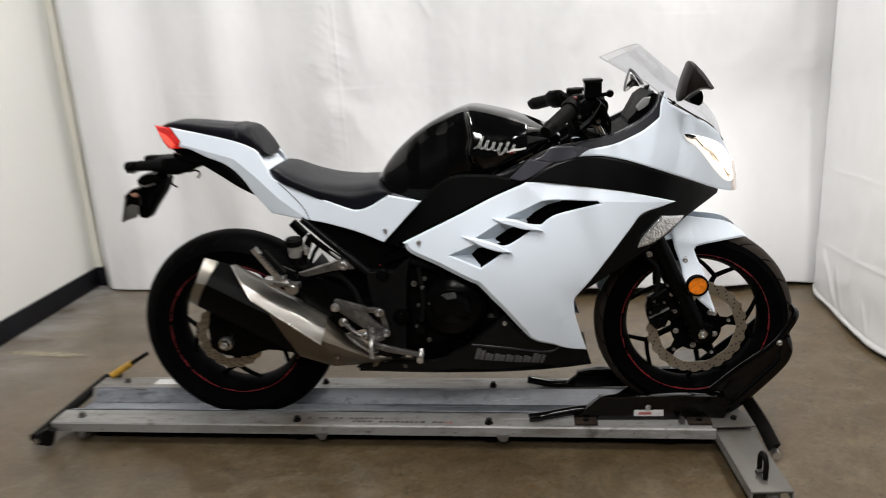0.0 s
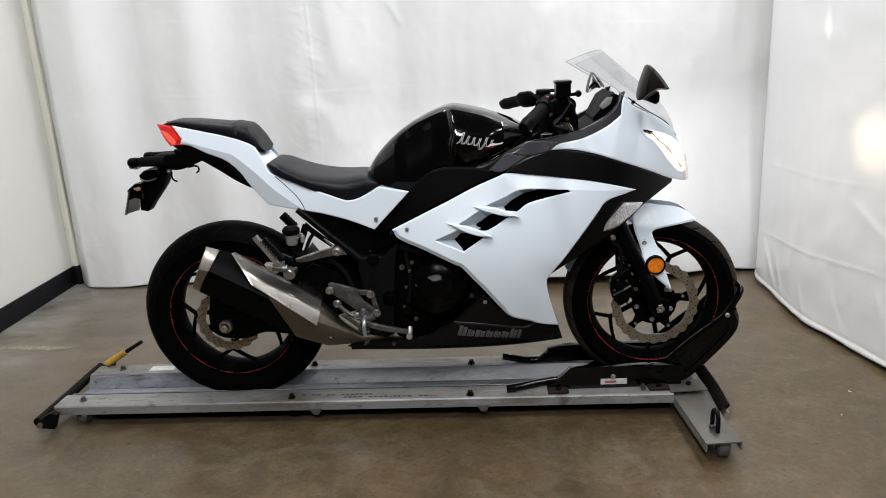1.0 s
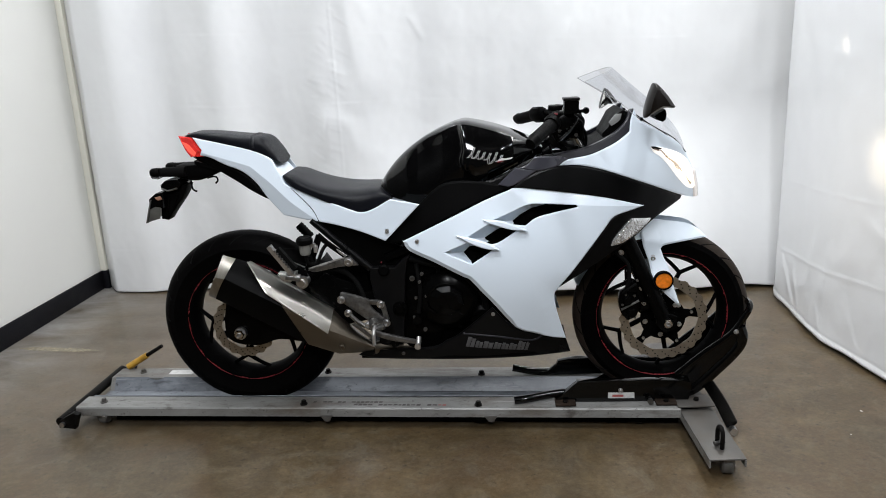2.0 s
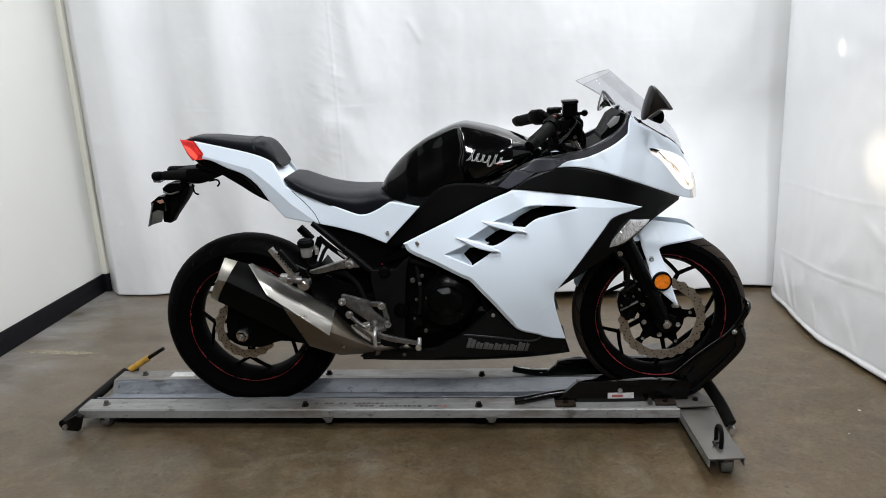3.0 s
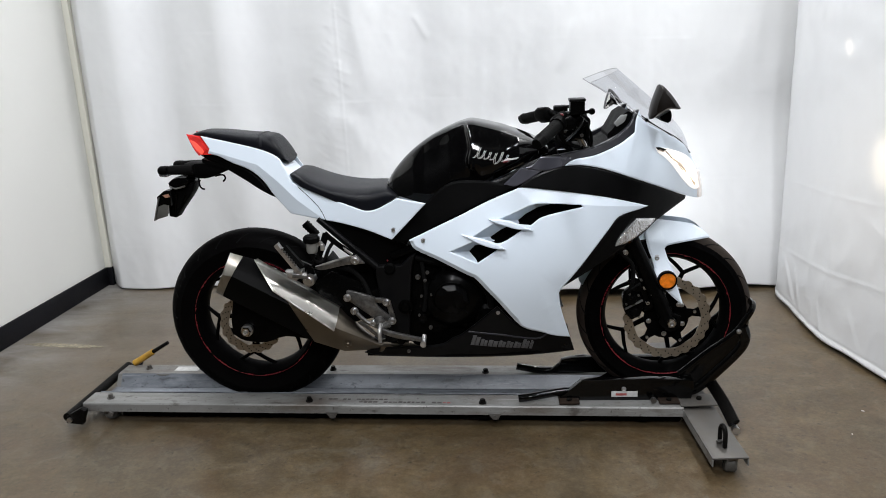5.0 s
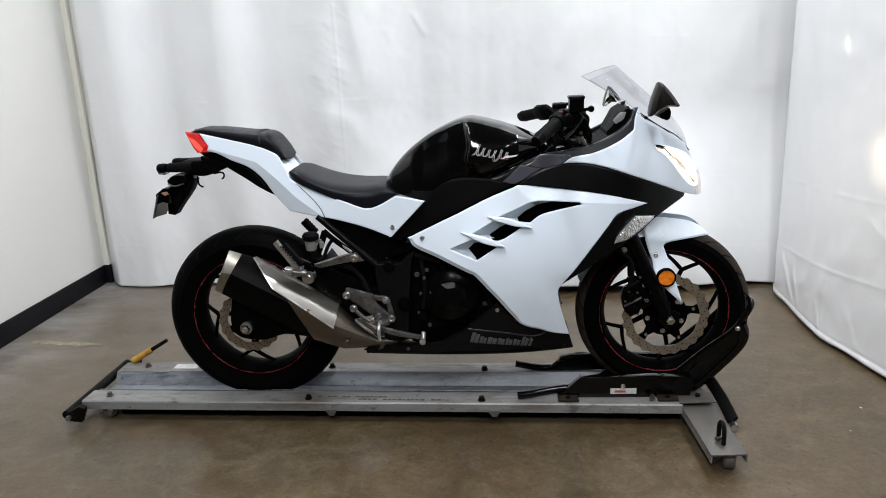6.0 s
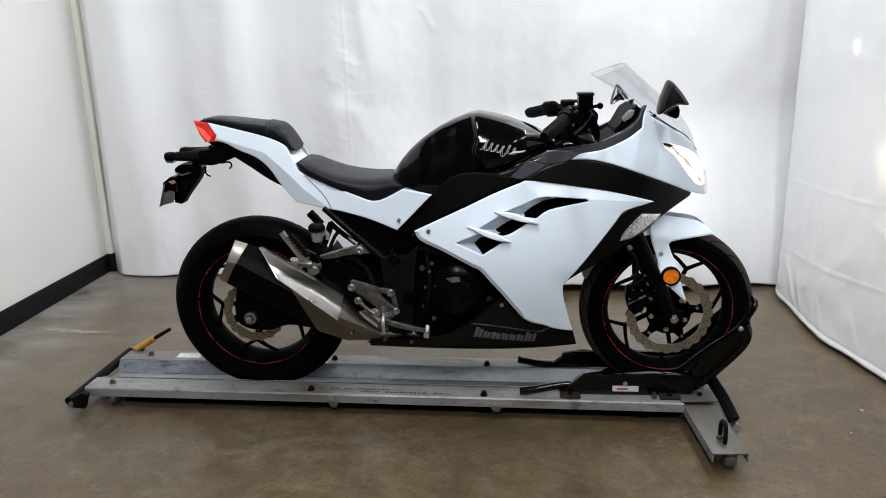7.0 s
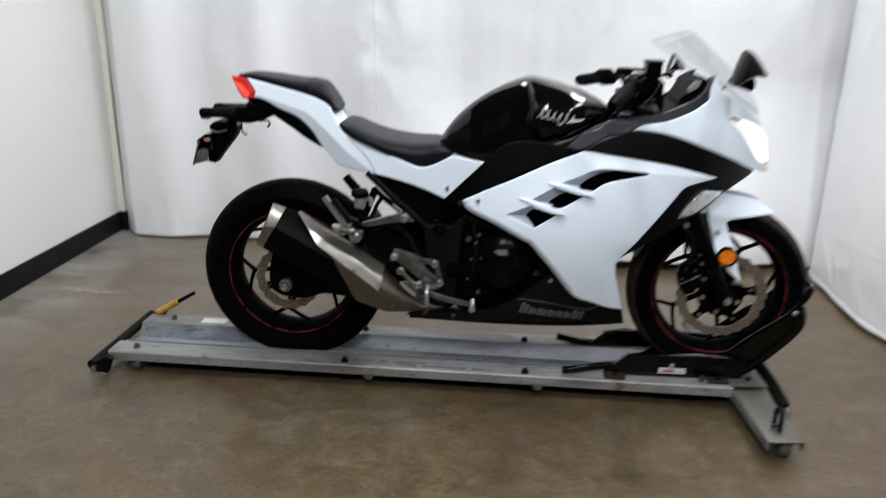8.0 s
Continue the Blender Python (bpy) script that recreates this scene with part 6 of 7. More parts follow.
for pts in (((0.40, -0.19, 1.045), (0.43, -0.16, 1.02), (0.42, -0.11, 0.96), (0.40, -0.08, 0.90)), ((0.36, -0.17, 1.03), (0.345, -0.15, 0.985), (0.37, -0.12, 0.945), (0.40, -0.1, 0.90)), ((0.37, 0.17, 1.04), (0.44, 0.13, 1.03), (0.45, 0.06, 0.96))):
    part("cable", tube(pts, 0.0055, 8), GRIP, bike)
part("key_switch", lathe([(0.0001, 0), (0.02, 0), (0.022, 0.02), (0.0001, 0.02)], 20, closed=False), ENGINE, bike, m=Matrix.Translation((0.365, 0, 1.002)) @ Matrix.Rotation(radians(-90), 4, "X"))
part("damper_tube", tube([(0.404, -0.125, 0.985), (0.430, -0.125, 0.927)], 0.0095, 14), CHROME, bike, "bright fork tube below the clamp")
part("damper_tube", tube([(0.392, -0.128, 0.985), (0.412, -0.128, 0.942)], 0.005, 10), ALLOY, bike)
part("clip_on_clamp", tube([(0.392, -0.115, 0.998), (0.405, -0.125, 0.972)], 0.026, 16), ENGINE, bike)
part("cable_stop", tube([(0.315, -0.10, 0.955), (0.35, -0.11, 0.968)], 0.008, 10), ENGINE, bike)

for pts, r in ((((0.345, -0.14, 1.03), (0.36, -0.10, 1.00), (0.40, -0.06, 0.985), (0.43, -0.05, 0.93)), 0.006), (((0.40, -0.16, 1.02), (0.425, -0.13, 0.99), (0.44, -0.10, 0.94)), 0.005), (((0.33, -0.12, 0.985), (0.35, -0.13, 0.95), (0.38, -0.12, 0.93)), 0.006),
               (((0.36, 0.15, 1.01), (0.40, 0.10, 1.0), (0.43, 0.05, 0.94)), 0.006)):
    part("cable", tube(pts, r, 8), GRIP, bike)
for x, y, z in ((0.375, -0.172, 1.062), (0.402, -0.172, 1.064), (0.40, -0.135, 1.0), (0.412, -0.14, 0.975), (0.345, -0.20, 1.028), (0.36, -0.15, 0.99)):
    bolt(x, y, z, 0.0035, 0.004, bike, ALLOY)
part("starter_button", lathe([(0.0001, -0.006), (0.006, -0.006), (0.007, 0.004)], 14, (0.333, -0.222, 1.044), closed=False), RED, bike, m=droop(0.018, -0.007, 0.15))
part("throttle_tube", tube([(0.325, -0.215, 1.041), (0.316, -0.232, 1.034)], 0.0205, 16), PLASTIC, bike, m=droop(0.018, -0.007, 0.15))
part("lever_bracket", slab([(0.372, 1.04), (0.40, 1.045), (0.425, 1.02), (0.41, 1.005), (0.385, 1.015)], -0.205, -0.165, 0.004), ENGINE, bike)

# Clutter between bars and clamp: clips, banjo bolts, a throttle box and wire loops.
part("throttle_box", slab([(0.352, 1.036), (0.372, 1.044), (0.392, 1.030), (0.388, 1.006), (0.362, 1.000), (0.348, 1.016)], -0.218, -0.176, 0.005), ENGINE, bike)
for x, y, z in ((0.404, -0.205, 1.032), (0.412, -0.150, 1.012), (0.388, -0.165, 0.998)):
    part("banjo_bolt", lathe([(0.0001, -0.010), (0.006, -0.010), (0.0075, -0.004), (0.0075, 0.006)], 12, (x, y, z), closed=False), ENGINE, bike)
for pts, r in ((((0.404, -0.205, 1.032), (0.424, -0.180, 1.010), (0.428, -0.140, 0.975), (0.415, -0.110, 0.930)), 0.0055), (((0.412, -0.150, 1.012), (0.438, -0.125, 0.985), (0.445, -0.095, 0.945), (0.432, -0.080, 0.905)), 0.0045),
               (((0.350, -0.185, 1.010), (0.352, -0.160, 0.975), (0.375, -0.145, 0.950), (0.405, -0.135, 0.940)), 0.0050), (((0.330, -0.110, 0.962), (0.345, -0.120, 0.945), (0.372, -0.130, 0.938)), 0.0045)):
    part("cable", tube(pts, r, 8), GRIP, bike)
part("bar_clamp", slab([(0.378, 0.998), (0.408, 1.010), (0.424, 0.988), (0.414, 0.962), (0.386, 0.970)], -0.142, -0.096, 0.005), ENGINE, bike)
for x, z in ((0.392, 0.998), (0.411, 0.976)):
    bolt(x, -0.143, z, 0.0045, 0.006, bike, ALLOY)
part("switch_lead", tube([(0.330, -0.185, 1.030), (0.338, -0.160, 1.000), (0.352, -0.135, 0.975), (0.380, -0.110, 0.962)], 0.006, 8), GRIP, bike)

# Front fork, mudguard, reflector, caliper.
for s in (-1, 1):
    y = s * 0.098
    part("fork_tube", tube([(0.425, y, 0.93), (0.575, y, 0.625)], 0.0205, 20), ENGINE, bike, "black fork tube")
    part("fork_slider", tube([(0.566, y, 0.645), (0.600, y, 0.570), (0.685, y, 0.385), (0.7035, y, 0.345)], 0.0265, 22, smooth=False), ENGINE, bike, "black fork slider")
    part("axle_clamp", slab([(0.672, 0.395), (0.735, 0.375), (0.735, 0.335), (0.700, 0.318), (0.668, 0.345)], y - 0.022, y + 0.018, 0.005), ENGINE, bike)
FENDER = [(0.621, 0.66), (0.66, 0.68), (0.714, 0.676), (0.777, 0.665), (0.813, 0.643), (0.829, 0.626), (0.76, 0.615), (0.698, 0.603), (0.685, 0.592), (0.695, 0.563), (0.712, 0.524), (0.723, 0.47), (0.744, 0.408), (0.733, 0.417), (0.664, 0.487), (0.648, 0.549), (0.629, 0.607)]


def mudguard():
    bm = bmesh.new()
    g = []
    for a in np.linspace(67, 158, 40):
        row = []
        r = 0.306 + 0.004 * math.sin(radians(a * 2))
        w = lerp([(67, 0.020), (71, 0.044), (78, 0.058), (110, 0.066), (125, 0.054), (158, 0.050)], a)
        for q in np.linspace(-1, 1, 13):
            rr = r - lerp([(61, 0.030), (100, 0.030), (125, 0.010), (158, 0.008)], a) * abs(q) ** 3
            row.append(bm.verts.new((FRONTAX[0] + rr * math.cos(radians(a)), q * w, FRONTAX[1] + rr * math.sin(radians(a)))))
        g.append(row)
    for p, q in zip(g, g[1:]):
        for i in range(12):
            bm.faces.new((p[i], p[i + 1], q[i + 1], q[i]))
    bmesh.ops.solidify(bm, geom=bm.faces[:], thickness=0.004)
    return bm


guard = part("front_mudguard", mudguard(), WHITE, bike, "white front mudguard", smooth=50)
blade = panel(FENDER, lambda x, z: 0.074 + 0.045 * ease(0.60, 0.44, z) - 0.03 * ease(0.61, 0.68, z), cell=0.025)
pair("mudguard_side", blade, WHITE, guard)
for s in (-1, 1):
    r = part("reflector", lathe([(0.0001, -0.007), (0.024, -0.007), (0.027, -0.004), (0.027, 0.004), (0.0001, 0.004)], 36, (0.686, s * 0.124, 0.501), closed=False), AMBER, bike, "round amber side reflector")
    part("reflector_rim", lathe([(0.026, -0.009), (0.030, -0.009), (0.031, -0.004), (0.031, 0.006), (0.026, 0.006)], 36, (0.686, s * 0.124, 0.501)), PLASTIC, r)
bolt(0.660, -0.078, 0.563, 0.008, 0.006, guard, BOLT)
bolt(0.736, -0.121, 0.415, 0.0055, 0.006, bike)
cal = part("brake_caliper", slab([(0.556, 0.455), (0.580, 0.470), (0.606, 0.450), (0.618, 0.410), (0.606, 0.372), (0.580, 0.360), (0.558, 0.385), (0.550, 0.425)], -0.112, -0.062, 0.010), ENGINE, bike, "black brake caliper")
part("caliper_bridge", slab([(0.590, 0.500), (0.632, 0.488), (0.655, 0.44), (0.650, 0.395), (0.622, 0.385), (0.612, 0.43)], -0.100, -0.082, 0.006), ENGINE, cal)
for x, z in ((0.575, 0.435), (0.588, 0.392)):
    part("piston_boss", lathe([(0.0001, -0.130), (0.012, -0.130), (0.016, -0.124), (0.017, -0.105)], 22, (x, 0, z), closed=False), ENGINE, cal, smooth=25)
for x, z, r in ((0.622, 0.470, 0.006), (0.630, 0.418, 0.006), (0.560, 0.418, 0.003), (0.600, 0.374, 0.003), (0.570, 0.452, 0.003), (0.598, 0.448, 0.003), (0.606, 0.500, 0.0035), (0.640, 0.450, 0.003)):
    bolt(x, -0.114 if r < 0.005 else -0.104, z, r, 0.006, cal, BOLT if r > 0.005 else ALLOY)
part("caliper_body", slab([(0.566, 0.492), (0.592, 0.500), (0.612, 0.478), (0.604, 0.458), (0.576, 0.462)], -0.118, -0.080, 0.006), ENGINE, cal)
part("pad_pin", tube([(0.556, -0.116, 0.402), (0.612, -0.116, 0.432)], 0.004, 8), ALLOY, cal)
part("caliper_lug", slab([(0.618, 0.402), (0.640, 0.398), (0.662, 0.418), (0.652, 0.436), (0.626, 0.428)], -0.108, -0.090, 0.004), ENGINE, cal)
part("hose_clip", slab([(0.566, 0.548), (0.590, 0.552), (0.592, 0.536), (0.570, 0.532)], -0.126, -0.112, 0.003), ENGINE, cal)
part("bleed_line", tube([(0.565, -0.110, 0.455), (0.575, -0.128, 0.475), (0.600, -0.120, 0.490), (0.604, -0.108, 0.470)], 0.004, 8), GRIP, cal)
bolt(0.553, -0.118, 0.594, 0.007, 0.006, bike)
part("brake_hose", tube([(0.515, -0.10, 0.615), (0.545, -0.118, 0.588), (0.575, -0.122, 0.555), (0.578, -0.120, 0.500), (0.565, -0.110, 0.455)], 0.0065, 10), GRIP, bike)
part("hose_bracket", slab([(0.535, 0.602), (0.570, 0.60), (0.585, 0.57), (0.56, 0.575)], -0.116, -0.108, 0.002), ENGINE, bike)
part("lower_clamp", box(0.50, -0.11, 0.68, 0.57, 0.11, 0.72, 0.01), ENGINE, bike)
part("radiator", loft([[(x, y, z) for y in (-0.16, 0.16) for x in ((x0, x0 + 0.03) if y < 0 else (x0 + 0.03, x0))] for x0, z in ((0.27, 0.62), (0.23, 0.44))]), ENGINE, bike, "black radiator behind the front wheel")

# Frame, engine and inner covers.
pair("inner_cover", panel([(-0.438, 0.738), (-0.346, 0.711), (-0.273, 0.688), (-0.182, 0.651), (-0.128, 0.623), (-0.169, 0.57), (-0.254, 0.566), (-0.351, 0.658)], lambda x, z: 0.118, cell=0.04), PLASTIC, bike, "black inner side cover")
pair("pivot_plate", slab([(-0.25, 0.574), (-0.17, 0.574), (-0.142, 0.6), (-0.119, 0.614), (-0.136, 0.551), (-0.156, 0.31), (-0.237, 0.306), (-0.237, 0.416), (-0.253, 0.535)], -0.150, -0.118, 0.006), DARKFRAME, bike, "dark grey frame plate")
for s in (-1, 1):
    part("frame_tube", tube([(-0.434, s * 0.125, 0.734), (-0.351, s * 0.130, 0.657), (-0.250, s * 0.135, 0.568)], 0.0125, 12, smooth=False), MATTE, bike)
    part("frame_tube", tube([(-0.20, s * 0.12, 0.60), (-0.05, s * 0.13, 0.66), (0.15, s * 0.13, 0.78), (0.35, s * 0.09, 0.90)], 0.016, 12), ENGINE, bike)
    part("frame_tube", tube([(-0.12, s * 0.11, 0.60), (0.05, s * 0.12, 0.56), (0.20, s * 0.11, 0.62), (0.33, s * 0.08, 0.86)], 0.014, 12), ENGINE, bike)
part("plate_cap", lathe([(0.0001, -0.010), (0.014, -0.010), (0.019, -0.004), (0.019, 0.002)], 24, (-0.206, -0.150, 0.566), closed=False), PLASTIC, bike)
hubcap = part("pivot_cap", lathe([(0.0001, -0.014), (0.012, -0.014), (0.016, -0.006), (0.024, -0.005), (0.025, 0.002)], 24, (-0.161, -0.150, 0.434), closed=False), ENGINE, bike)
for k in range(6):
    a = math.pi * k / 3
    bolt(-0.161 + 0.018 * math.cos(a), -0.156, 0.434 + 0.018 * math.sin(a), 0.004, 0.004, hubcap, ENGINE)
crank = part("crankcase", slab([(-0.16, 0.62), (-0.02, 0.62), (0.06, 0.56), (0.15, 0.46), (0.16, 0.33), (0.05, 0.275), (-0.12, 0.275), (-0.18, 0.32)], -0.125, 0.125, 0.02), ENGINE, bike, "black engine crankcase")
part("cylinder_block", slab([(-0.05, 0.58), (0.02, 0.74), (0.20, 0.74), (0.26, 0.60), (0.18, 0.45), (0.06, 0.50)], -0.11, 0.11, 0.012), ENGINE, bike)
cover = part("clutch_cover", lathe([(0.0001, -0.175), (0.040, -0.175), (0.060, -0.170), (0.086, -0.160), (0.098, -0.148), (0.104, -0.120)], 56, (-0.002, 0.0, 0.460), closed=False), COVERPAINT, bike, "round black clutch cover", smooth=25)
# A chiselled crown with slanting facets and a raised rib on the cover.
crown = []
for y, k, dx, dz in ((-0.170, 1.0, 0.0, 0.0), (-0.184, 0.90, 0.002, 0.002), (-0.196, 0.52, 0.010, 0.008), (-0.198, 0.30, 0.012, 0.010)):
    crown.append([(-0.006 + dx + k * px, y, 0.466 + dz + k * pz) for px, pz in ((-0.066, 0.020), (-0.040, 0.050), (0.012, 0.056), (0.052, 0.030), (0.058, -0.014), (0.020, -0.052), (-0.030, -0.046), (-0.060, -0.020))])
part("cover_crown", loft(crown), GLOSSCOVER, cover, "chiselled gloss black crown", smooth=5)
for pts in (((-0.006, 0.496), (0.000, 0.470), (0.004, 0.448)), ((0.004, 0.448), (0.026, 0.434), (0.044, 0.422)), ((-0.066, 0.470), (-0.050, 0.506), (-0.016, 0.526), (0.024, 0.522))):
    part("cover_rib", tube([(x, -0.196 if len(pts) == 3 and abs(x) < 0.01 else -0.186, z) for x, z in pts], 0.0032, 8), GLOSSCOVER, cover)
for k in range(9):
    a = 2 * math.pi * k / 9 + 0.2
    bolt(-0.002 + 0.098 * math.cos(a), -0.148, 0.460 + 0.098 * math.sin(a), 0.006, 0.010, cover, ENGINE)
part("crank_cover", lathe([(0.0001, -0.150), (0.03, -0.150), (0.042, -0.142), (0.046, -0.12)], 30, (0.105, 0, 0.395), closed=False), COVERPAINT, bike, smooth=25)
part("oil_filler", lathe([(0.0001, -0.165), (0.014, -0.165), (0.018, -0.155), (0.018, -0.12)], 20, (-0.105, 0, 0.395), closed=False), COVERPAINT, bike)
for x, z, r in ((-0.114, 0.540, 0.0065), (-0.091, 0.528, 0.004), (-0.082, 0.555, 0.0045), (-0.072, 0.480, 0.003), (-0.105, 0.475, 0.0035), (-0.08, 0.366, 0.005), (-0.115, 0.41, 0.003)):
    bolt(x, -0.165, z, r, 0.010, bike, ALLOY)
for pts, r in ((((-0.12, -0.14, 0.60), (-0.06, -0.15, 0.585), (0.0, -0.15, 0.575), (0.06, -0.145, 0.54)), 0.009), (((-0.10, -0.15, 0.585), (-0.09, -0.16, 0.50), (-0.10, -0.155, 0.42)), 0.007),
               (((0.02, -0.14, 0.575), (0.07, -0.16, 0.53), (0.11, -0.15, 0.48), (0.12, -0.14, 0.42)), 0.010), (((-0.06, -0.13, 0.61), (-0.03, -0.14, 0.56), (-0.05, -0.15, 0.53)), 0.006)):
    part("hose", tube(pts, r, 10), GRIP, bike)
for k in range(5):
    part("cooling_fin", slab([(-0.04 + 0.005 * k, 0.585 - 0.02 * k), (0.05, 0.585 - 0.02 * k + 0.02), (0.05, 0.592 - 0.02 * k + 0.02), (-0.04 + 0.005 * k, 0.592 - 0.02 * k)], -0.135, -0.10, 0.001, 1), ENGINE, crank)

# Swingarm, chain guard side, shock.
for s in (-1, 1):
    arm = slab([(-0.755, 0.392), (-0.735, 0.335), (-0.66, 0.322), (-0.45, 0.355), (-0.20, 0.410), (-0.14, 0.440), (-0.16, 0.500), (-0.25, 0.495), (-0.50, 0.430), (-0.66, 0.405)], s * 0.128 - 0.016, s * 0.128 + 0.016, 0.008)
    part("swingarm", arm, ENGINE, bike, "black swingarm")
part("axle_block", slab([(-0.742, 0.471), (-0.757, 0.400), (-0.756, 0.345), (-0.717, 0.320), (-0.643, 0.314), (-0.576, 0.334), (-0.490, 0.322), (-0.518, 0.426), (-0.647, 0.488)], -0.152, -0.138, 0.004), ENGINE, bike)
part("swingarm_bridge", box(-0.36, -0.12, 0.40, -0.26, 0.12, 0.47, 0.015), ENGINE, bike)
part("hugger", loft([[(REAR[0] + r * math.cos(radians(a)), y, REAR[1] + r * math.sin(radians(a))) for r, y in ((0.335, -0.08), (0.345, -0.04), (0.345, 0.04), (0.335, 0.08), (0.331, 0.078), (0.340, 0.04), (0.340, -0.04), (0.331, -0.078))] for a in np.linspace(8, 38, 10)]), PLASTIC, bike)
part("shock", tube([(-0.30, 0.0, 0.44), (-0.25, 0.0, 0.70)], 0.035, 16), ENGINE, bike)
part("exhaust_hanger", slab([(-0.46, 0.52), (-0.40, 0.56), (-0.30, 0.52), (-0.26, 0.42), (-0.36, 0.40), (-0.44, 0.46)], -0.150, -0.140, 0.003), ENGINE, bike)
part("brake_line", tube([(-0.44, -0.165, 0.625), (-0.42, -0.160, 0.58), (-0.37, -0.15, 0.575), (-0.31, -0.15, 0.545), (-0.285, -0.15, 0.49)], 0.007, 10), GRIP, bike)
part("brake_line", tube([(-0.40, -0.14, 0.58), (-0.345, -0.15, 0.572), (-0.30, -0.15, 0.53), (-0.275, -0.155, 0.47), (-0.27, -0.15, 0.43)], 0.008, 10), GRIP, bike)
part("inner_fender", slab([(-0.470, 0.536), (-0.372, 0.576), (-0.292, 0.598), (-0.262, 0.452), (-0.380, 0.425), (-0.452, 0.502)], -0.074, -0.066, 0.003), PLASTIC, bike, "black plastic inner fender")
part("rear_caliper", slab([(-0.690, 0.480), (-0.62, 0.500), (-0.575, 0.455), (-0.60, 0.40), (-0.67, 0.415)], -0.135, -0.075, 0.010), ENGINE, bike)

# Exhaust.
MUF = [(-0.728, 0.635), (-0.736, 0.58), (-0.781, 0.507), (-0.687, 0.622), (-0.703, 0.577), (-0.76, 0.495), (-0.642, 0.609), (-0.523, 0.478), (-0.467, 0.33), (-0.382, 0.437), (-0.38, 0.384), (-0.373, 0.285), (-0.273, 0.306), (-0.246, 0.31), (-0.264, 0.284)]
DEPTHS = ((-0.160, -0.228, -0.190), (-0.160, -0.238, -0.190), (-0.165, -0.242, -0.190), (-0.150, -0.215, -0.165), (-0.120, -0.180, -0.150))
STATIONS = [[(MUF[3 * k + i][0], DEPTHS[k][i], MUF[3 * k + i][1]) for i in range(3)] for k in range(5)]


def muffler_ring(station, inner, grow=0.0):
    """A rounded wedge-shaped section through a top, a side and a bottom point."""
    a, b, c = (Vector(p) for p in station)
    back = [a + Vector((0, inner * 0.4, -0.045)), c + Vector((0, inner, 0.01))]
    ring = [back[0], a + Vector((0, 0.018, -0.014))]
    mid = b
    for p, q, bow in ((a, mid, 0.011), (mid, c, 0.006)):
        for k in range(12):
            t = k / 12
            v = p.lerp(q, t)
            if q is mid:
                # The upper face is flat at the top and rolls over towards the crease.
                roll = 0.024 * t * (1 - t ** 3)
                v += Vector((0.45, -0.25, 0.75)) * roll
                v.y -= grow
            else:
                v.y -= bow * 4 * t * (1 - t) + grow
                v.z += bow * 2.0 * t * (1 - t)
            ring.append(v)
    ring += [c, c + Vector((0, 0.02, 0)), back[1]]
    return ring


def between(s0, s1, n, inner0, inner1, grow=0.0):
    return [muffler_ring([Vector(p).lerp(Vector(q), k / n) for p, q in zip(s0, s1)], inner0 + (inner1 - inner0) * k / n, grow) for k in range(n + 1)]


muf = part("muffler", loft(between(STATIONS[1], STATIONS[2], 8, 0.09, 0.08)), BLACKMUF, bike, "black and steel exhaust muffler", smooth=28)
cap = between(STATIONS[0], STATIONS[1], 4, 0.09, 0.09, 0.003)
part("muffler_end_cap", loft(cap), CAPSTEEL, muf, "brushed steel end cap", smooth=28)
part("outlet", lathe([(0.0001, 0.02), (0.030, 0.02), (0.030, -0.01), (0.034, -0.012), (0.036, 0.02)], 30, closed=False), ENGINE, muf, m=Matrix.Translation((-0.715, -0.19, 0.570)) @ Matrix.Rotation(radians(90), 4, "Z") @ Matrix.Rotation(radians(30), 4, "X"))
part("muffler_front", loft(between(STATIONS[2], STATIONS[3], 8, 0.08, 0.06, -0.001) + between(STATIONS[3], STATIONS[4], 5, 0.06, 0.04, -0.001)[1:]), BRONZED, muf, "heat-tinted steel collector", smooth=28)


# The upper shield: its top line and its lower crease, from the rear to the front.
SHIELD_TOP = [Vector((-0.644, -0.175, 0.612)), Vector((-0.381, -0.160, 0.439))]
SHIELD_LOW = [Vector((-0.569, -0.252, 0.531)), Vector((-0.389, -0.226, 0.382))]
SHIELD_OUT = Vector((0.31, -0.91, 0.27))


def on_shield(u, v):
    """u runs from the rear to the front, v from the top line over the rolled face to the crease."""
    bulge = 0.003 + 0.0215 * (1.2247 - math.sqrt((2 * v - 1) ** 2 + 0.0505))
    return SHIELD_TOP[0].lerp(SHIELD_TOP[1], u).lerp(SHIELD_LOW[0].lerp(SHIELD_LOW[1], u), v) + SHIELD_OUT * bulge


def shield(n=24):
    """The bright straight shield over the upper half of the muffler, its rear edge cut to a point."""
    bm = bmesh.new()
    g = [[bm.verts.new(on_shield(k / n, -0.02) + Vector((0, 0.03, -0.006)))] + [bm.verts.new(on_shield(k / n, j / 18)) for j in range(19)] for k in range(n + 1)]
    for p, q in zip(g, g[1:]):
        for i in range(len(p) - 1):
            bm.faces.new((p[i], p[i + 1], q[i + 1], q[i]))
    bmesh.ops.solidify(bm, geom=bm.faces[:], thickness=0.003)
    return bm


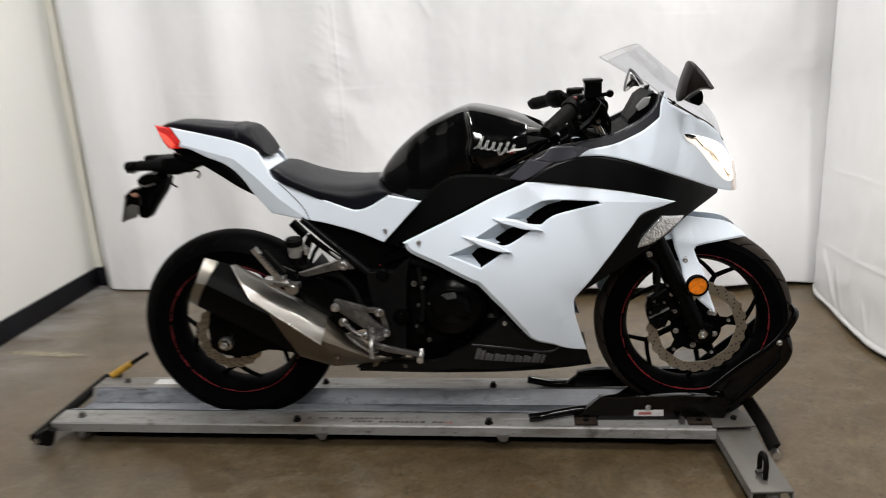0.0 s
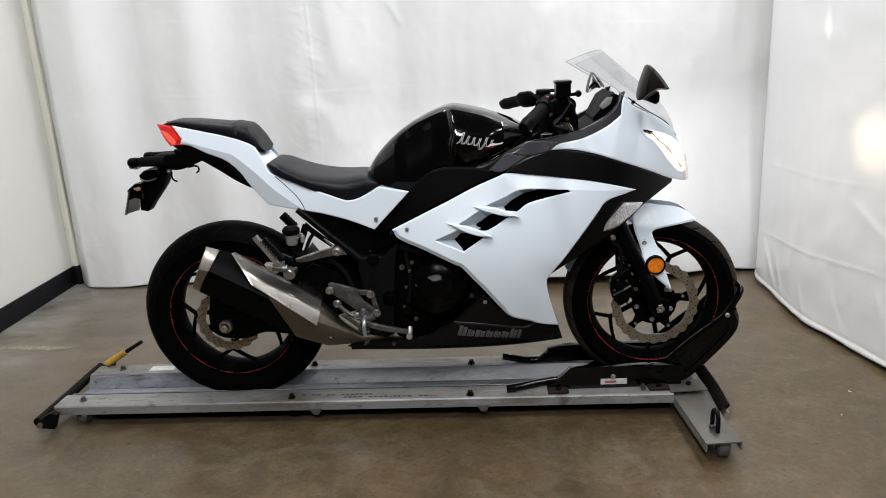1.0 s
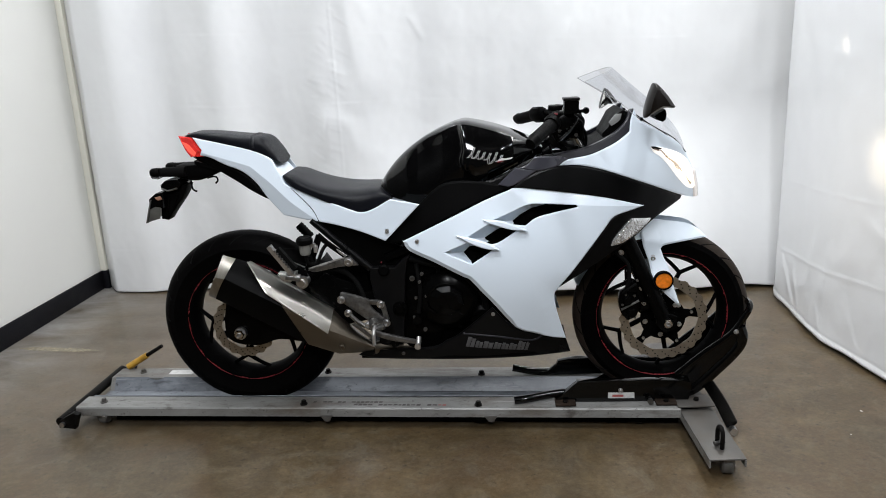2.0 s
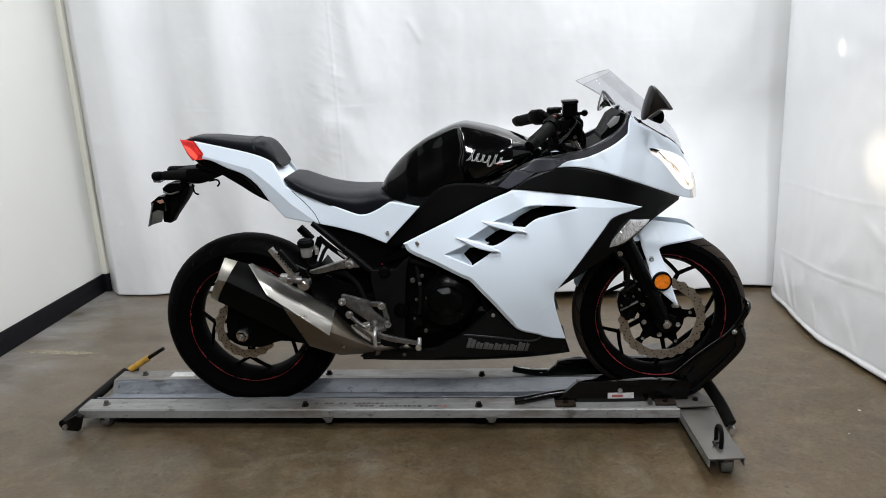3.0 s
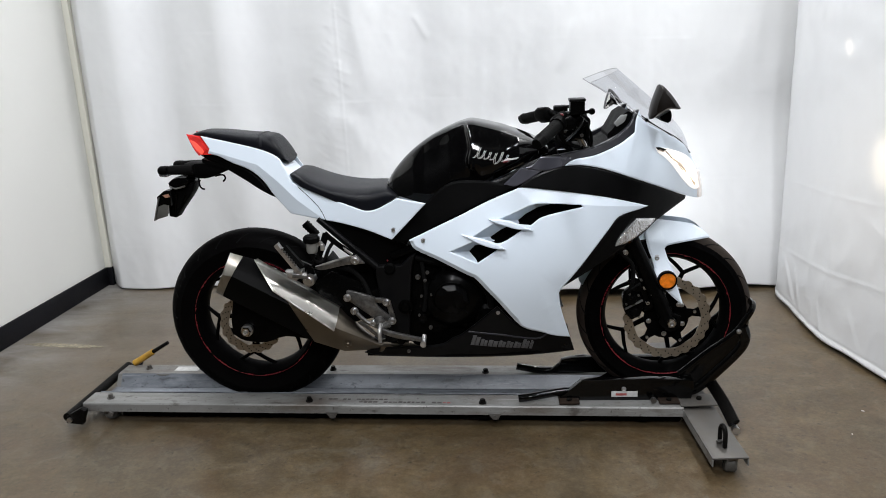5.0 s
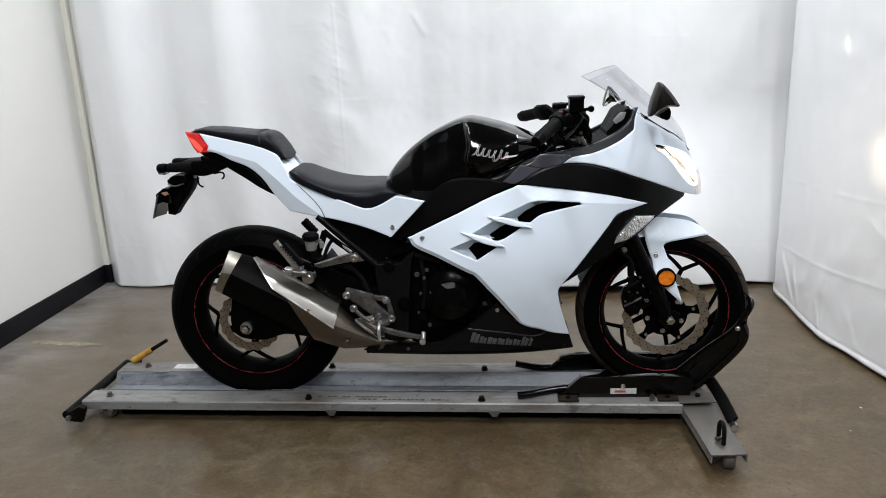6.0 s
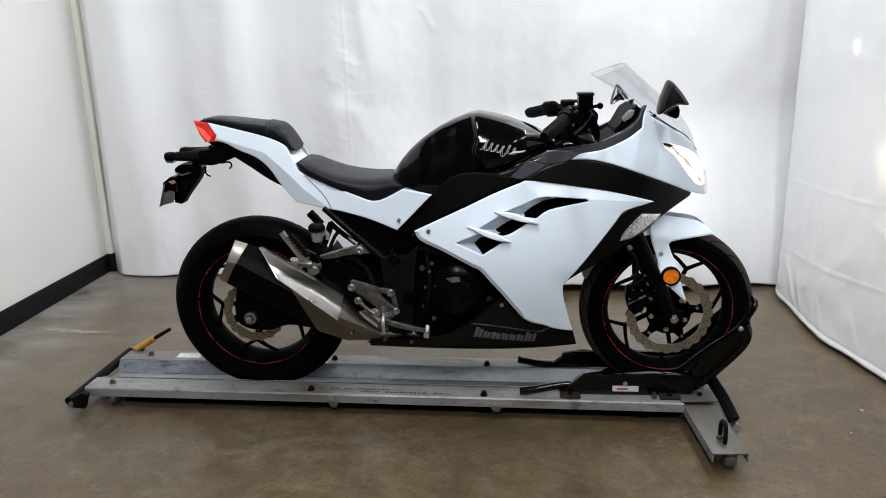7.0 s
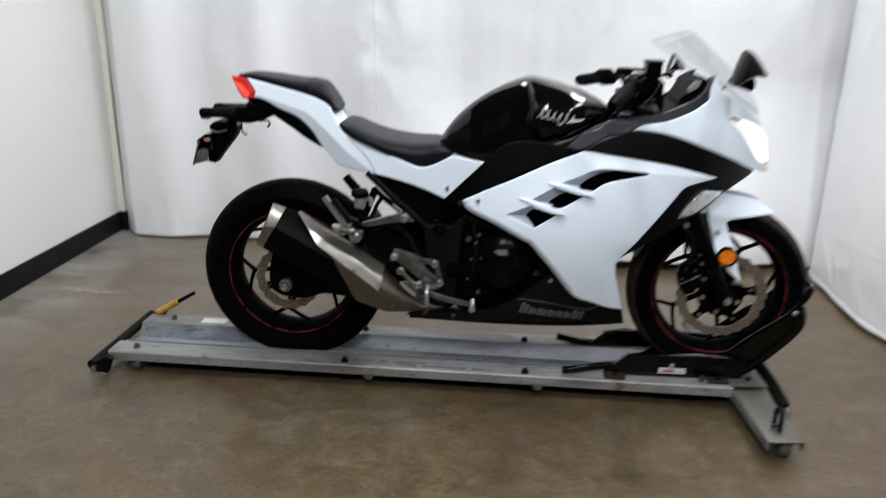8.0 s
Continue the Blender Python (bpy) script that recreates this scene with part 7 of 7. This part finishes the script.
part("heat_shield", shield(), STEEL, muf, "bright brushed steel heat shield", smooth=40)
part("shield_edge", tube([on_shield(0, v) + SHIELD_OUT * 0.001 for v in np.linspace(0, 1, 15)], 0.0024, 8, 1, False), STEEL, muf)
part("shield_edge", tube([on_shield(u, 1.0) for u in np.linspace(0, 1, 12)], 0.0024, 8, 1, False), STEEL, muf)
bolt(-0.355, -0.192, 0.318, 0.009, 0.008, muf, BRONZED)
part("head_pipe", tube([(-0.26, -0.15, 0.298), (-0.15, -0.10, 0.285), (0.05, -0.06, 0.285), (0.22, -0.05, 0.33), (0.25, -0.05, 0.45)], 0.022, 14), BRONZED, bike)

# Rider footrest and brake pedal.
heel = part("footrest_bracket", slab([(-0.347, 0.504), (-0.332, 0.506), (-0.256, 0.483), (-0.245, 0.45), (-0.198, 0.408), (-0.222, 0.391), (-0.252, 0.403), (-0.328, 0.461), (-0.349, 0.477)], -0.192, -0.180, 0.003), ALLOY, bike, "cast alloy footrest bracket")
part("bracket_arm", slab([(-0.262, 0.480), (-0.22, 0.476), (-0.208, 0.468), (-0.218, 0.458), (-0.25, 0.462)], -0.190, -0.178, 0.003), ALLOY, heel)
part("bracket_arm", slab([(-0.222, 0.470), (-0.205, 0.470), (-0.192, 0.410), (-0.208, 0.402)], -0.188, -0.180, 0.003), ALLOY, heel)
part("push_rod", tube([(-0.322, -0.205, 0.441), (-0.285, -0.205, 0.405), (-0.245, -0.205, 0.385)], 0.007, 10), ALLOY, heel)
part("spring_plate", slab([(-0.318, 0.400), (-0.295, 0.398), (-0.238, 0.345), (-0.25, 0.343)], -0.198, -0.192, 0.002), ALLOY, heel)
for x, z in ((-0.342, 0.486), (-0.322, 0.441), (-0.215, 0.468), (-0.200, 0.405), (-0.262, 0.398)):
    bolt(x, -0.205, z, 0.0095, 0.012, heel)
part("spacer", tube([(-0.245, -0.195, 0.405), (-0.232, -0.225, 0.400)], 0.016, 14), ALLOY, heel)
part("foot_peg", tube([(-0.234, -0.200, 0.402), (-0.234, -0.255, 0.396), (-0.233, -0.265, 0.354)], (0.007, 0.006), 12, corner=100), PEGALLOY, heel, "folded alloy foot peg")
ped = part("brake_pedal", slab([(-0.234, 0.396), (-0.190, 0.381), (-0.102, 0.360), (-0.100, 0.346), (-0.184, 0.360), (-0.236, 0.380)], -0.246, -0.232, 0.004), ALLOY, bike, "cast alloy brake pedal")
part("pedal_pad", tube([(-0.094, -0.235, 0.366), (-0.094, -0.268, 0.342)], 0.0075, 14), PEGALLOY, ped)
part("pedal_pad", tube([(-0.094, -0.272, 0.352), (-0.094, -0.280, 0.352)], 0.0095, 14), PEGALLOY, ped)
part("pedal_link", tube([(-0.236, -0.225, 0.390), (-0.205, -0.225, 0.402)], 0.010, 12), ALLOY, ped)
part("pedal_boss", lathe([(0.0001, -0.235), (0.010, -0.235), (0.014, -0.228), (0.014, -0.19)], 20, (-0.172, 0, 0.345), closed=False), ENGINE, ped)

# Passenger footrest, hanger and brake fluid cup.
hang = part("passenger_hanger", slab([(-0.45, 0.578), (-0.321, 0.617), (-0.307, 0.618), (-0.283, 0.591), (-0.346, 0.587), (-0.423, 0.572)], -0.172, -0.162, 0.003), ALLOY, bike, "alloy passenger footrest hanger")
part("hanger_strut", tube([(-0.385, -0.160, 0.668), (-0.322, -0.166, 0.620)], 0.0042, 8, flat=0.5), PEGALLOY, hang)
part("hanger_strut", tube([(-0.410, -0.158, 0.692), (-0.380, -0.160, 0.664), (-0.300, -0.160, 0.600)], 0.009, 8, flat=0.6), ENGINE, hang)
part("hose_clip", box(-0.421, -0.185, 0.640, -0.409, -0.172, 0.662, 0.002), PEGALLOY, hang)
part("hanger_rib", tube([(-0.445, -0.173, 0.584), (-0.380, -0.174, 0.604), (-0.325, -0.174, 0.619)], 0.0028, 6), PEGALLOY, hang)
part("hanger_strut", tube([(-0.452, -0.165, 0.575), (-0.425, -0.160, 0.640), (-0.405, -0.158, 0.690)], 0.011, 8, flat=0.5), ENGINE, hang)
bolt(-0.314, -0.173, 0.603, 0.011, 0.008, hang)
part("hanger_bolt", lathe([(0.0001, -0.012), (0.010, -0.012), (0.013, -0.006), (0.019, -0.006), (0.020, 0), (0.020, 0.03), (0.0001, 0.03)], 26, (-0.459, -0.215, 0.551), closed=False), BOLT, hang, "large bright peg bolt", smooth=25)
part("peg_mount", slab([(-0.52, 0.592), (-0.488, 0.610), (-0.452, 0.592), (-0.438, 0.540), (-0.468, 0.530), (-0.49, 0.565)], -0.205, -0.175, 0.006), ENGINE, hang)
peg = part("passenger_peg", loft([[(p[0] + dx, p[1] + dy, p[2] + dz) for dx, dy, dz in ((-0.007, -0.010, -0.005), (0.004, -0.011, 0.003), (0.004, 0.009, 0.003), (-0.007, 0.009, -0.005))] for p in ((-0.541, -0.250, 0.684), (-0.535, -0.250, 0.674), (-0.511, -0.246, 0.638), (-0.484, -0.240, 0.594), (-0.476, -0.225, 0.580))]), PEGALLOY, bike, "folded alloy passenger peg")
part("peg_foot", slab([(-0.528, 0.590), (-0.520, 0.567), (-0.495, 0.558), (-0.474, 0.570), (-0.470, 0.592), (-0.492, 0.588)], -0.240, -0.205, 0.006), PEGALLOY, peg)
for k in range(7):
    q = 0.12 + 0.115 * k
    p = Vector((-0.530, -0.252, 0.677)).lerp(Vector((-0.478, -0.244, 0.599)), q)
    part("peg_tooth", box(p.x - 0.003, p.y - 0.010, p.z - 0.0025, p.x + 0.004, p.y + 0.008, p.z + 0.003, 0.001), ALLOY, peg)
part("peg_rubber", loft([[(p[0] + dx, p[1] + dy, p[2] + dz) for dx, dy, dz in ((-0.001, -0.008, 0.002), (0.012, -0.009, 0.012), (0.012, 0.008, 0.012), (-0.001, 0.008, 0.002))] for p in ((-0.524, -0.247, 0.666), (-0.475, -0.238, 0.597))]), GRIP, peg)
part("peg_hinge", tube([(-0.505, -0.235, 0.578), (-0.462, -0.225, 0.570)], 0.012, 12), ALLOY, peg)
cup = part("brake_fluid_cup", loft([[(-0.449 + r * math.cos(a), -0.18 + r * math.sin(a), z) for a in [2 * math.pi * k / 20 for k in range(20)]] for r, z in ((0.015, 0.634), (0.018, 0.639), (0.019, 0.670))]), RESERVOIR, bike, "milky rear brake fluid cup")
part("cup_lid", loft([[(-0.449 + r * math.cos(a), -0.18 + r * math.sin(a), z) for a in [2 * math.pi * k / 20 for k in range(20)]] for r, z in ((0.023, 0.668), (0.027, 0.672), (0.027, 0.684), (0.020, 0.692))]), PLASTIC, cup, "black screw lid")
part("cup_hose", tube([(-0.449, -0.18, 0.63), (-0.445, -0.175, 0.605), (-0.42, -0.165, 0.60), (-0.40, -0.155, 0.64), (-0.385, -0.15, 0.66)], 0.006, 8), GRIP, cup)
part("far_peg", tube([(-0.572, 0.20, 0.646), (-0.530, 0.20, 0.597)], (0.015, 0.016), 12), GRIP, bike, "black rubber of the far passenger peg")
ribs = bmesh.new()
for k in range(5):
    p = Vector((-0.572, 0.20, 0.646)).lerp(Vector((-0.530, 0.20, 0.597)), 0.1 + 0.18 * k)
    tube([p, p + Vector((0.003, 0, -0.0035))], 0.0175, 12, 1, False, ribs)
part("far_peg_rib", ribs, GRIP, bike, kind="stuff")
part("cup_bracket", slab([(-0.435, 0.672), (-0.415, 0.668), (-0.412, 0.655), (-0.432, 0.655)], -0.178, -0.172, 0.002), PEGALLOY, cup)
# Panel bolts.
for x, z, d in ((-0.087, 0.668, 0.0), (-0.181, 0.702, 0.0), (0.143, 0.427, 0.006), (-0.157, 0.284, 0.012), (0.360, 0.328, 0.01)):
    bolt(x, -(tail_width(x, z) if x < -0.17 and z > 0.6 else half_width(x, z)) - 0.001 + d, z, 0.0058 if d == 0 else 0.0048, 0.005, bike, BOLT if d < 0.012 else ALLOY)
part("warning_light", lathe([(0.0001, -0.004), (0.0025, -0.003), (0.003, 0)], 10, (-0.217, -0.120, 0.585), closed=False), RED, bike)
